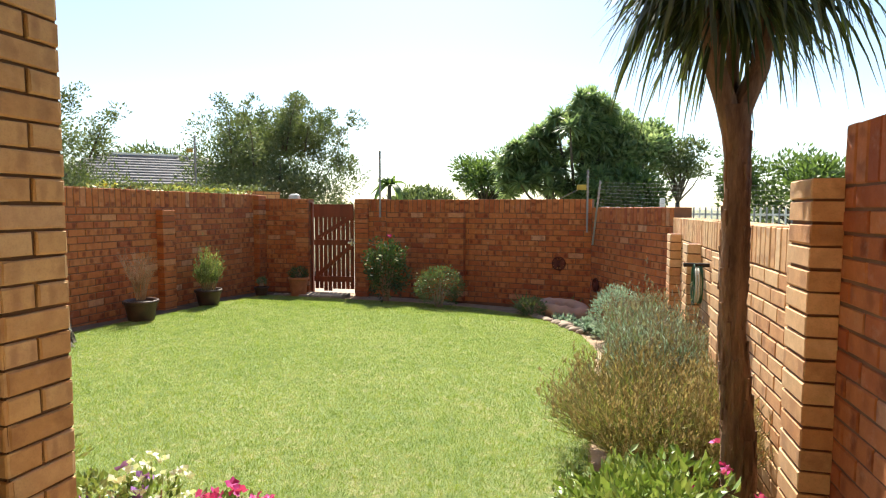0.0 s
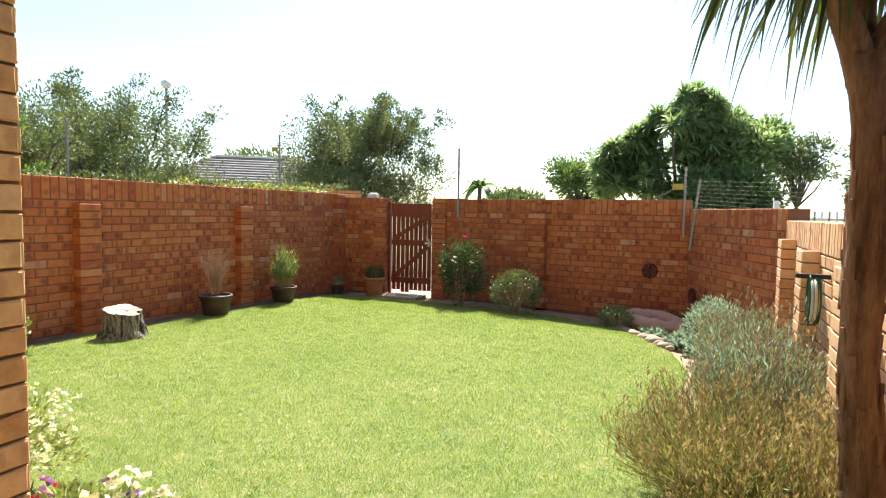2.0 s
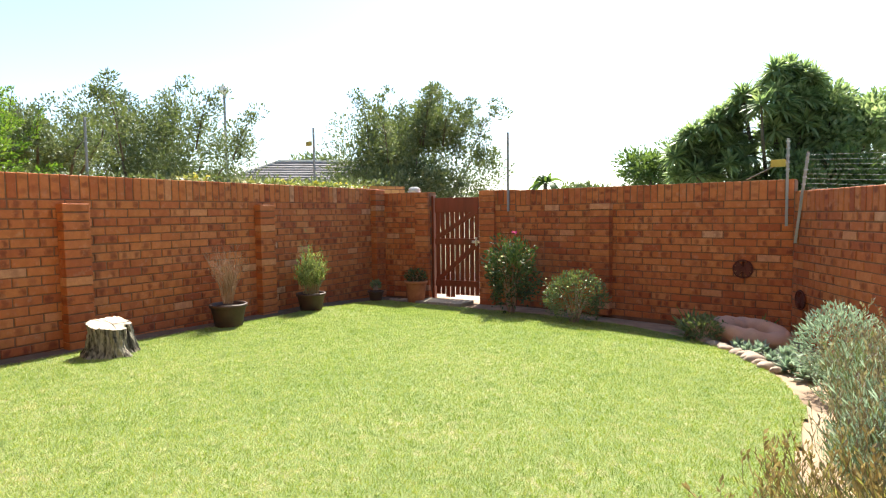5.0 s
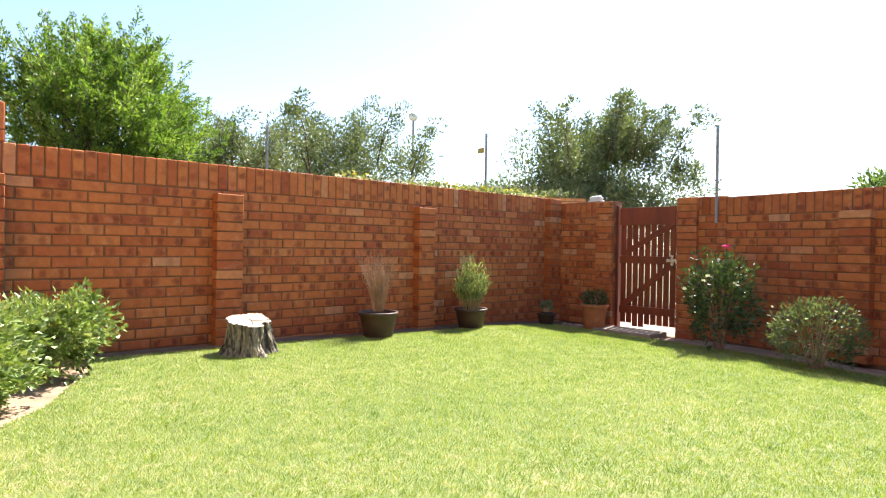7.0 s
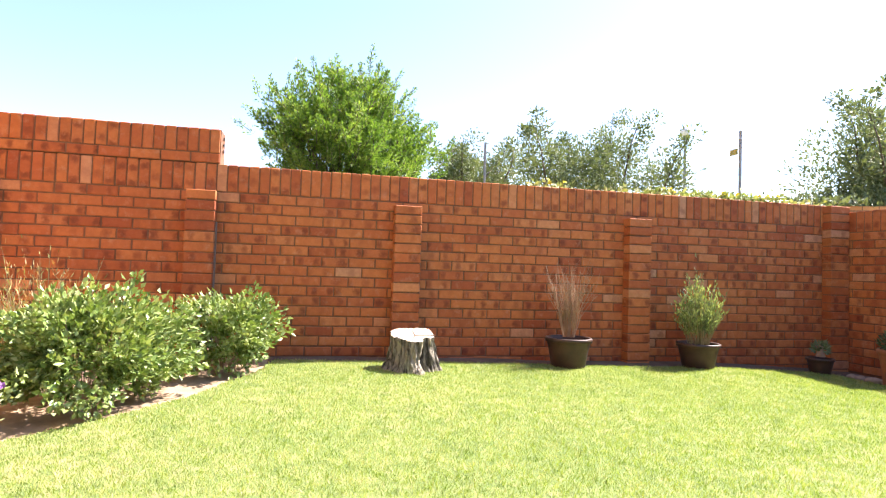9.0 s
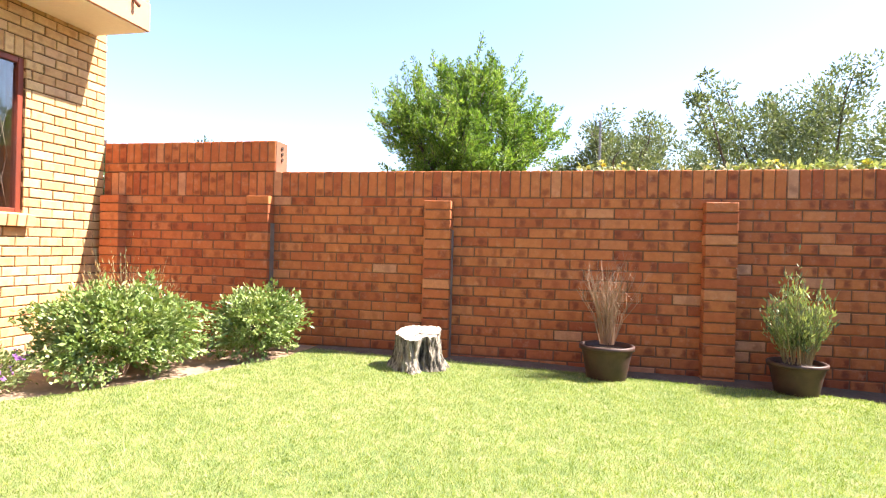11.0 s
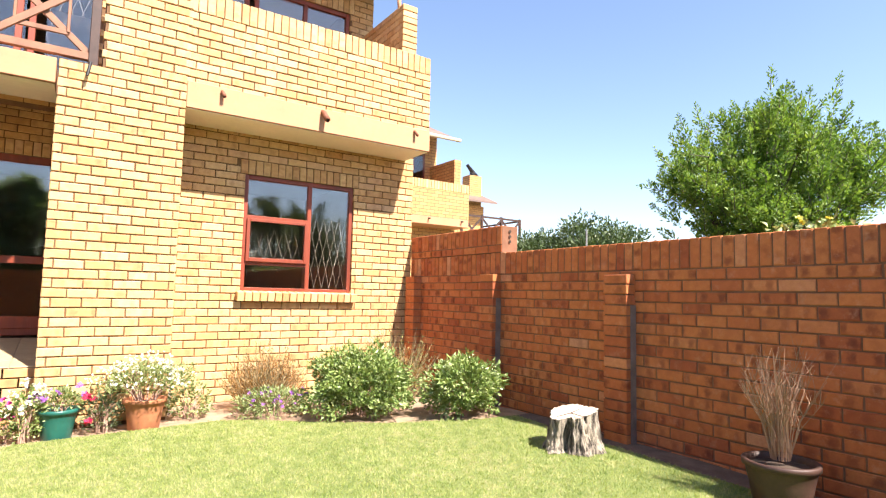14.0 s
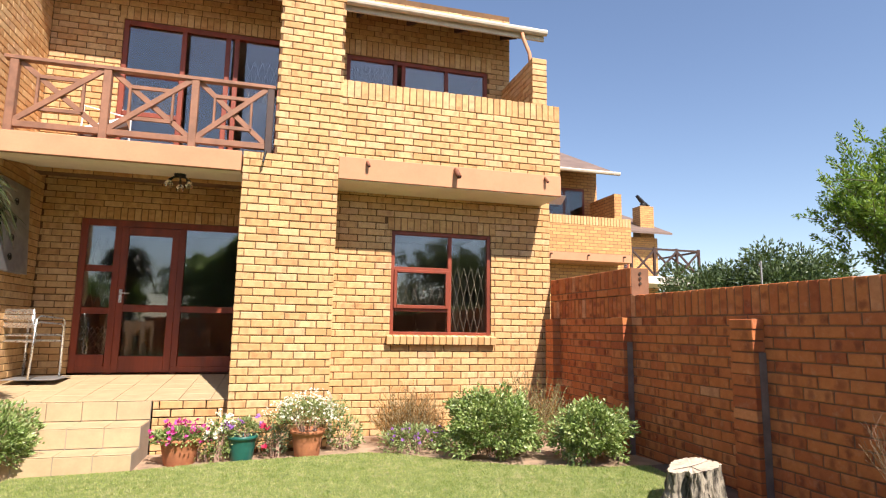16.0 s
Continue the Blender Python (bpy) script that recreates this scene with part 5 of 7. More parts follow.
def upright_shrub(name, at, rx, ry, h, n, mats, label, seed, tip=None, fan=0.5, lean=(0, 0), lw=1.0):
    """A shrub of many thin upright stems with narrow leaves; mats are the leaf materials from the heart outwards."""
    rs, rnd = np.random.RandomState(seed), random.Random(seed)
    b = thing(name, at, label, "shrub")
    sticks, tipsP, tipsD = Geo(), [], []
    P, D = [[] for _ in mats], [[] for _ in mats]
    for i in range(n):
        a, q = rnd.uniform(0, 6.283), math.sqrt(rnd.uniform(0, 1))
        foot = Vector((rx * 0.55 * q * math.cos(a), ry * 0.55 * q * math.sin(a), -0.02))
        hh = h * (1 - 0.38 * q * q) * rnd.uniform(0.55, 1.0) * (1 + 0.35 * noise.noise(Vector((2.2 * q * math.cos(a), 2.2 * q * math.sin(a), seed)))) * (1.3 if rnd.random() < 0.10 else 1.0)
        top = Vector((rx * q * math.cos(a) * (1 + fan * 0.3) + lean[0], ry * q * math.sin(a) * (1 + fan * 0.3) + lean[1], hh)) + Vector((rnd.uniform(-0.06, 0.06), rnd.uniform(-0.06, 0.06), 0))
        mid = foot.lerp(top, 0.5) + Vector((0, 0, 0.06 * h))
        if i % 5 == 0:
            sticks.tube([foot, mid, top], [0.0035, 0.0028, 0.0015], 4, cap=False)
        k = min(len(mats) - 1, int(rnd.uniform(0, len(mats))))
        for j in range(9):
            f = 0.25 + 0.75 * (j + rnd.random()) / 9
            p = foot.lerp(mid, f * 2) if f < 0.5 else mid.lerp(top, f * 2 - 1)
            P[k].append(tuple(p))
            w = (top - foot).normalized() + Vector((rnd.uniform(-1, 1), rnd.uniform(-1, 1), rnd.uniform(-0.2, 0.6))) * 0.75
            D[k].append(tuple(w))
        if tip is not None and rnd.random() < 0.22:
            e = top + Vector((rnd.uniform(-0.05, 0.05), rnd.uniform(-0.05, 0.05), rnd.uniform(0.05, 0.14)))
            sticks.tube([top, e], [0.0015, 0.001], 3, cap=False)
            for j in range(4):
                tipsP.append(tuple(top.lerp(e, 0.6 + 0.13 * j)))
                tipsD.append((rnd.uniform(-1, 1), rnd.uniform(-1, 1), 1.5))
    part("stem_mass", sticks, M_STRAW, b)["kind"] = "stuff"
    for k, m in enumerate(mats):
        if P[k]:
            hang("foliage", leaf_mesh("foliage", np.array(P[k]), np.array(D[k]), rs.uniform(0.03, 0.065, len(P[k])), rs.uniform(0.005, 0.010, len(P[k])) * lw, m, rs, 0.15), b)
    if tipsP:
        hang("flower_spike_mass", leaf_mesh("flower_spike_mass", np.array(tipsP), np.array(tipsD), 0.028, 0.011, tip, rs), b, "withered flower spikes")
    return b


upright_shrub("drying_shrub", (6.20, 2.58, -0.06), 0.45, 0.56, 0.48, 3600, [M_DRYGREEN, M_DRY, M_OLIVE, M_DRYGREEN], "sprawling shrub of dry yellow-brown and green stems", 11, M_DRY, 1.2, lw=0.55)
upright_shrub("drying_shrub", (6.47, 2.22, -0.06), 0.18, 0.30, 0.46, 900, [M_DRY, M_DRYGREEN], "dry straw-brown shrub against the brick wall", 17, M_DRY, 0.8, lw=0.55)
upright_shrub("lavender_bush", (6.34, 3.60, -0.10), 0.35, 0.64, 0.64, 4200, [M_LAV, M_LAV, M_LAV, M_OLIVE], "grey-green lavender bush with withered flower spikes", 12, M_LAVSPIKE, 0.4, lw=0.95)
upright_shrub("lavender_bush", (6.32, 4.70, -0.10), 0.33, 0.48, 0.62, 1800, [M_LAV, M_LAV, M_OLIVE], "small grey-green lavender bush beside the wall", 13, M_LAVSPIKE, 0.4, lw=0.95)
bush("grey_bush", (6.12, 5.75, -0.1), 0.27, 0.27, 0.60, 2600, 0.04, 0.012, M_LAV, "round silvery green bush near the slanting wall", 14, up=0.6)
bush("leafy_plant", (6.06, 1.05, -0.10), 0.36, 0.44, 0.54, 4200, 0.055, 0.026, M_LEAF, "green leafy plant with small pink flowers by the steps", 15, up=0.4, rough=0.4, hollow=0.35)
rs_ = np.random.RandomState(3)
pl = thing("pink_flowers", (6.31, 1.15, 0.36), "small pink blossoms over the leafy plant", "flowers")
flowers(pl, "blossoms", rs_.uniform(-1, 1, (9, 3)) * np.array([[0.24, 0.32, 0.05]]) + np.array([[0, 0, 0.06]]), M_PINK, rs_, 0.02)
# flower bed by the house
bush("garden_bush", (1.38, 1.46, -0.08), 0.46, 0.46, 0.64, 11500, 0.046, 0.027, M_LEAF, "dense light green leafy bush in front of the window", 21, group="bushes by the house", up=0.15, rough=0.8, hollow=0.45)
bush("garden_bush", (0.62, 2.12, -0.04), 0.33, 0.33, 0.54, 5600, 0.046, 0.026, M_LEAF, "small light green leafy bush beside the brick wall", 22, group="bushes by the house", up=0.15, rough=0.8, hollow=0.45)
pu = bush("flowering_plant", (2.12, 1.04, -0.11), 0.36, 0.26, 0.30, 1500, 0.04, 0.02, M_PALE, "low grey-green plant with purple flowers", 23, up=0.5, category="plant", rough=0.5)
flowers(pu, "blossoms", rs_.uniform(-1, 1, (34, 3)) * np.array([[0.33, 0.24, 0.07]]) + np.array([[0, 0.06, 0.23]]), M_PURPLE, rs_, 0.017, 5, "small purple blossoms")
upright_shrub("dry_bush", (2.10, 0.60, -0.11), 0.36, 0.26, 0.66, 700, [M_RUSTLEAF, M_RUSTLEAF, M_DRY], "dead orange-brown bush against the house wall", 24, None, 1.0)
upright_shrub("dry_bush", (0.72, 0.95, -0.07), 0.40, 0.34, 0.84, 420, [M_DRYGREEN, M_RUSTLEAF, M_DRY], "straggly brown shrub in the corner by the house", 25, None, 1.2)
bush("trailing_plant", (2.84, 0.66, -0.12), 0.20, 0.16, 0.34, 500, 0.05, 0.022, M_PALE, "yellow-green plant spilling beside the flower pot", 26, up=0.4, category="plant")


def stump():
    """A weathered stump: flared roots, fluted bark and a rotten hollow split in one side."""
    t = thing("tree_stump", (0.60, 3.53, g_at(0.7, 3.5) + 0.002), "cut grey tree stump with a split side and pale top", "tree stump")
    n, m = 160, 22
    split = radians(28)

    def at(a, f):
        z = 0.272 * f
        flare = 0.172 + 0.062 * (1 - f) ** 2.2
        k = 1 + 0.07 * math.sin(3 * a + 1) + 0.04 * math.sin(5 * a + 2)
        q = Vector((math.cos(a) * 2.2, math.sin(a) * 2.2, f * 0.9))
        k += (0.16 * (1 - f) + 0.04) * noise.noise(q * 1.1 + Vector((4, 0, 0)))
        k += 0.03 * noise.noise(Vector((a * 5.5, f * 1.3, 2.0))) + 0.10 * noise.noise(Vector((math.cos(a) * 7, math.sin(a) * 7, f * 3.0))) + 0.06 * noise.noise(Vector((math.cos(a) * 18, math.sin(a) * 18, f * 6)))
        da = (a - split + math.pi) % (2 * math.pi) - math.pi + 0.10 * math.sin(f * 5)
        k -= 0.66 * math.exp(-(da / 0.23) ** 2) * (0.45 + 0.55 * math.sin(min(1, f * 1.15) * math.pi) ** 0.6)
        da = (a - split - 1.0 + math.pi) % (2 * math.pi) - math.pi + 0.08 * math.sin(f * 7)
        k -= 0.16 * math.exp(-(da / 0.07) ** 2) * f
        r = flare * k
        return (r * math.cos(a), r * math.sin(a), z * (1 - 0.75 * r * math.cos(a)) + (0.012 * noise.noise(Vector((a * 6, 0, 5))) if f > 0.97 else 0))

    vs = [at(2 * math.pi * j / n, i / m) for i in range(m + 1) for j in range(n)]
    g = Geo()
    g.add(vs, [(i * n + j, i * n + (j + 1) % n, (i + 1) * n + (j + 1) % n, (i + 1) * n + j) for i in range(m) for j in range(n)])
    part("bark", g, M_STUMP, t)
    top, rows = vs[-n:], 7
    g = Geo()
    pts = [(0, 0, 0.270)]
    for i in range(1, rows + 1):
        f = i / rows
        pts += [(x * f, y * f, 0.270 + (z - 0.270) * f + 0.004 * noise.noise(Vector((x * f * 30, y * f * 30, 1))) + (0.002 if i == rows else 0)) for x, y, z in top]
    fs = [(0, 1 + j, 1 + (j + 1) % n) for j in range(n)]
    for i in range(rows - 1):
        fs += [(1 + i * n + j, 1 + (i + 1) * n + j, 1 + (i + 1) * n + (j + 1) % n, 1 + i * n + (j + 1) % n) for j in range(n)]
    g.add(pts, fs)
    part("cut_face", g, M_CUT, t, "pale weathered sawn top")
    g = Geo()
    for a in (split + 0.9, split + 2.6, split - 0.7):
        p = Vector((0.17 * math.cos(a), 0.17 * math.sin(a), 0.2725 - 0.2 * 0.17 * math.cos(a)))
        g.bar(p, (0.02, 0.01, 0.270), 0.006, 0.004)
    part("drying_crack", g, M_DARK, t, "dark drying cracks")


stump()


def pot(name, at, r, h, material, label, group="", rim=0.02, soil=0.88, category="flower pot"):
    p = thing(name, at, label, category, group)
    prof = [(0.0, 0.0), (r * 0.70, 0.0), (r * 0.74, 0.012), (r * 0.86, h * 0.55), (r * 0.95, h * 0.84), (r * 0.97, h * 0.86), (r + rim * 0.3, h * 0.87), (r + rim * 0.4, h - 0.006), (r, h), (r - 0.018, h - 0.002), (r - 0.024, h * 0.84), (r * 0.80, h * 0.5)]
    part("body", Geo().lathe(prof, 32), material, p, smooth=True)
    n = 24
    q = Geo()
    q.add([(0, 0, h * soil + 0.01)] + [(r * 0.9 * math.cos(6.2832 * j / n), r * 0.9 * math.sin(6.2832 * j / n), h * soil - 0.006) for j in range(n)], [(0, 1 + j, 1 + (j + 1) % n) for j in range(n)])
    part("soil", q, M_DARKSOIL, p)
    return p


pot("glazed_pot", (0.38, 4.97, g_at(0.4, 4.9) - 0.015), 0.20, 0.27, M_BLACKPOT, "dark brown glazed pot in front of the wall", "glazed pots")
pot("glazed_pot", (0.37, 6.29, g_at(0.4, 6.2) - 0.015), 0.19, 0.24, M_BLACKPOT, "dark brown glazed pot holding a green shrub", "glazed pots")


def bare_shrub():
    t = thing("bare_shrub", (0.38, 4.97, 0.22), "leafless brown twiggy shrub growing in a pot", "shrub")
    rnd = random.Random(9)
    branches = [Geo() for _ in range(8)]
    for i in range(64):
        g = branches[i % 8]
        a, q = rnd.uniform(0, 6.28), rnd.uniform(0.03, 0.27)
        h = rnd.uniform(0.36, 0.66)
        m_ = Vector((q * 0.45 * math.cos(a), q * 0.45 * math.sin(a), h * 0.5))
        e = Vector((q * math.cos(a), q * math.sin(a), h))
        g.tube([(0.05 * math.cos(a), 0.05 * math.sin(a), 0), m_, e], [0.0034, 0.0024, 0.0011], 4, cap=False)
        for k in range(6):
            s = m_.lerp(e, rnd.uniform(-0.3, 0.9))
            g.tube([s, s + Vector((rnd.uniform(-0.08, 0.08), rnd.uniform(-0.08, 0.08), rnd.uniform(0.06, 0.16)))], [0.0014, 0.0008], 3, cap=False)
    for g in branches:
        part("branch", g, M_REDTWIG, t)


bare_shrub()
upright_shrub("potted_shrub", (0.37, 6.29, 0.18), 0.17, 0.17, 0.58, 320, [M_PALE, M_PALE, M_OLIVE], "pale green upright shrub growing in a glazed pot", 31, None, 0.7, lw=1.6)
pot("small_pot", (0.42, 7.62, g_at(0.4, 7.6) - 0.02), 0.12, 0.17, M_BLACKPOT, "small dark pot in the shaded corner")
bush("succulent", (0.42, 7.62, 0.08), 0.07, 0.07, 0.10, 120, 0.05, 0.025, M_OLIVE, "round green succulent in the small pot", 32, category="plant")
pot("terracotta_planter", (0.92, 7.98, g_at(0.9, 8.0) - 0.02), 0.17, 0.34, M_TERRA, "plain terracotta planter beside the gate")
bush("planter_plant", (0.92, 7.98, 0.14), 0.17, 0.15, 0.20, 420, 0.045, 0.02, M_ROSE, "low dark green plant in the terracotta planter", 36, category="plant", rough=0.5)
ro = bush("rose_bush", (2.66, 7.66, -0.12), 0.36, 0.30, 0.98, 2600, 0.055, 0.03, M_ROSE, "green rose bush beside the gate, its leaves darkened as if in shade", 33, up=0.3, rough=0.5, hollow=0.3)
flowers(ro, "pale_roses", rs_.uniform(-1, 1, (11, 3)) * np.array([[0.28, 0.14, 0.20]]) + np.array([[0, -0.18, 0.60]]), M_WHITEPETAL, rs_, 0.020, 6, "faded cream roses")
flowers(ro, "pink_rose", np.array([[0.06, -0.05, 1.06], [0.09, -0.05, 1.05]]), M_PINK, rs_, 0.03, 8, "single pink rose")
ro2 = bush("low_bush", (3.60, 7.40, -0.13), 0.38, 0.28, 0.62, 2800, 0.04, 0.016, M_OLIVE, "low rounded green bush against the shaded wall", 34, up=0.5)
flowers(ro2, "blossoms", rs_.uniform(-1, 1, (12, 3)) * np.array([[0.34, 0.1, 0.10]]) + np.array([[0, -0.16, 0.46]]), M_WHITEPETAL, rs_, 0.012, 5, "few pale blossoms")


def rosette(name, at, n, L, W, material, label, seed, droop=0.4, e0=0.1, e1=1.3):
    rs = np.random.RandomState(seed)
    t = thing(name, at, label, "plant")
    a, e = rs.uniform(0, 6.283, n), rs.uniform(e0, e1, n)
    d = np.stack([np.cos(a) * np.cos(e), np.sin(a) * np.cos(e), np.sin(e)], 1)
    hang("fronds", strap_mesh("fronds", d * 0.02, d, rs.uniform(0.6, 1.1, n) * L, W, rs.uniform(0.2, 1.0, n) * droop, material, rs), t)
    return t


rosette("cycad", (4.92, 7.35, -0.155), 46, 0.45, 0.03, M_DEEP, "dark cycad against the shaded wall", 41)
rosette("strap_plant", (5.55, 7.45, -0.17), 40, 0.40, 0.022, M_DEEP, "dark strap-leaved plant in the shaded corner", 42)
bush("low_groundcover", (5.05, 7.10, -0.145), 0.22, 0.18, 0.26, 500, 0.05, 0.025, M_OLIVE, "small shaded plant beside the rocks", 43, category="plant")


def stone(name, at, sx, sy, sz, label, seed, group="border stones", material=None, turn=0):
    bm = bmesh.new()
    bmesh.ops.create_icosphere(bm, subdivisions=3, radius=1.0)
    for v in bm.verts:
        k = 1 + 0.22 * noise.noise(v.co * 1.3 + Vector((seed * 5.1, 0, 0))) + 0.08 * noise.noise(v.co * 3.7 + Vector((0, seed, 0)))
        v.co = Vector((v.co.x * sx * k, v.co.y * sy * k, max(-0.6, v.co.z) * sz * k))
    bm.verts.index_update()
    g = Geo()
    g.add([v.co for v in bm.verts], [[q.index for q in f.verts] for f in bm.faces])
    bm.free()
    ob = part(name, g, material or M_STONE, smooth=True)
    ob.matrix_basis = pose(at[0], at[1], at[2], 0, 0, turn)
    return tagged(ob, label, "stone", group)


def stone_ring():
    """A rough ring-shaped bird bath of pale stone."""
    g = Geo()
    n, k = 48, 14
    for i in range(n):
        for j in range(k):
            a, b = 6.2832 * i / n, 6.2832 * j / k
            w = 1 + 0.40 * noise.noise(Vector((math.cos(a) * 1.5, math.sin(a) * 1.5, math.cos(b))))
            r = 0.155 + 0.035 * math.sin(2 * a + 0.6) + 0.085 * math.cos(b) * w
            g.v.append((r * 1.5 * math.cos(a), r * math.sin(a), 0.08 + 0.095 * math.sin(b) * w))
    g.f = [(i * k + j, ((i + 1) % n) * k + j, ((i + 1) % n) * k + (j + 1) % k, i * k + (j + 1) % k) for i in range(n) for j in range(k)]
    ob = part("stone_basin", g, M_PINKSTONE, smooth=True)
    ob.matrix_basis = pose(5.48, 7.22, g_at(5.4, 7.1) + 0.03, 10, 6, -30)
    tagged(ob, "shallow pinkish stone basin lying on the bed", "stone basin")


stone_ring()
rnd_ = random.Random(12)
for i in range(13):
    f = i / 12
    y = 7.08 - 0.95 * f
    x = lawn_right_edge(y) + 0.06 + rnd_.uniform(-0.02, 0.05)
    s = rnd_.uniform(0.04, 0.08)
    stone("border_stone", (x, y, g_at(x, y) + 0.0), s * 1.3, s, s * 0.7, "rough grey-brown stone edging the lawn", 60 + i, turn=rnd_.uniform(0, 180))
for i in range(13):
    y = 6.88 - 0.075 * i
    x = lawn_right_edge(y) + 0.20 + 0.16 * (i % 3) + rnd_.uniform(-0.04, 0.06)
    p_ = rosette("pale_succulent", (x, y, g_at(x, y) - 0.01), 70, rnd_.uniform(0.10, 0.15), 0.042, M_LAV, "pale grey-green succulent rosette along the edge of the bed", 70 + i, 0.25, 0.15, 1.5)
    p_["group"] = "succulents along the bed"
for i in range(7):
    stone("pebble", (0.55 + 0.07 * i + rnd_.uniform(-0.03, 0.03), 7.86 + 0.02 * i, g_at(0.6, 7.9) + 0.0), 0.05, 0.04, 0.03, "small grey stone along the foot of the wall", 90 + i, "pebbles by the gate")


def potted_flowers():
    for at, r, h, m, lab in (((4.49, 0.84, -0.165), 0.195, 0.27, M_TERRA, "terracotta pot of pink petunias beside the steps"), ((3.90, 0.87, -0.155), 0.145, 0.27, M_GREENPOT, "dark green pot of petunias below the pier"), ((3.25, 0.87, -0.14), 0.170, 0.29, M_TERRA, "terracotta pot of fine white flowers below the pier")):
        pot("flower_pot", at, r, h, m, lab, "flower pots by the steps", 0.03)
    rs = np.random.RandomState(77)
    a = bush("petunia", (4.49, 0.86, 0.0), 0.25, 0.20, 0.20, 800, 0.045, 0.024, M_LEAF, "petunia with magenta blossoms in a terracotta pot", 51, up=0.3, low=-0.35, category="flowers", rough=0.45)
    p, d = dome_points(rs, 46, 0.28, 0.22, 0.15, 0.12, 5, 0.4, -0.35, 0.9)
    flowers(a, "blossoms", p, M_PINK, rs, 0.026, 5, "magenta blossoms")
    b = bush("petunia", (3.90, 0.85, 0.05), 0.17, 0.15, 0.20, 500, 0.045, 0.022, M_PALE, "petunia with crimson and purple blossoms in a green pot", 52, up=0.3, low=-0.2, category="flowers", rough=0.5)
    p, d = dome_points(rs, 12, 0.18, 0.17, 0.14, 0.14, 6, 0.3, 0.0, 0.9)
    flowers(b, "blossoms", p, M_PURPLE, rs, 0.03, 5, "purple blossoms")
    flowers(b, "crimson_blossoms", np.array([[-0.24, 0.02, 0.12], [-0.2, 0.07, 0.15], [-0.22, 0.08, -0.06]]), M_CRIMSON, rs, 0.034, 6, "crimson blossoms")
    c = bush("white_petunia", (4.12, 0.90, -0.15), 0.13, 0.13, 0.42, 420, 0.040, 0.018, M_LEAF, "white petunia growing between the pots", 53, up=0.5, category="flowers", rough=0.5)
    p, d = dome_points(rs, 46, 0.15, 0.15, 0.26, 0.28, 7, 0.4, -0.1, 0.9)
    flowers(c, "blossoms", p, M_WHITEPETAL, rs, 0.022, 5, "white blossoms")
    e = bush("white_flowers", (3.25, 0.89, 0.10), 0.36, 0.28, 0.36, 2200, 0.038, 0.014, M_PALE, "cloud of fine white flowers in a terracotta pot", 54, up=0.7, low=-0.25, category="flowers", rough=0.5)
    p, d = dome_points(rs, 380, 0.38, 0.30, 0.22, 0.21, 8, 0.5, -0.2, 0.8)
    flowers(e, "blossoms", p, M_WHITEPETAL, rs, 0.012, 5, "tiny white blossoms")
    bush("pot_companion", (3.57, 0.84, -0.14), 0.16, 0.12, 0.36, 340, 0.05, 0.020, M_OLIVE, "dark green plant between the flower pots", 55, category="plant", rough=0.5)
    bush("pot_companion", (4.28, 0.84, -0.15), 0.14, 0.10, 0.30, 240, 0.05, 0.020, M_DRYGREEN, "withered plant between the flower pots", 56, category="plant", rough=0.5)


potted_flowers()


def wall_ornament(at, turn):
    """A round rusty iron wall ornament of a ring, spokes and petals."""
    t = thing("wall_ornament", at, "round dark rusty iron ornament hanging on the brick wall", "ornament", "rusty wall ornaments", turn=turn)
    part("ring", Geo().tube([(0.10 * math.cos(i * 0.2618), -0.02, 0.10 * math.sin(i * 0.2618)) for i in range(25)], 0.009, 8), M_RUST, t, smooth=True)
    for k in range(8):
        a = k * math.pi / 4
        part("petal", Geo().bar((0.03 * math.cos(a), -0.022, 0.03 * math.sin(a)), (0.09 * math.cos(a), -0.016, 0.09 * math.sin(a)), 0.008, 0.055), M_RUST, t)
    part("boss", Geo().lathe([(0.0, 0.012), (0.03, 0.008), (0.036, 0.0), (0.0, -0.002)], 16).tube([(0, -0.03, 0), (0, -0.012, 0)], [0.03, 0.034], 14), M_RUST, t)


wall_ornament((5.36, 8.045, 0.53), -8.5)
wall_ornament((5.93, 7.76, 0.25), -66.3)


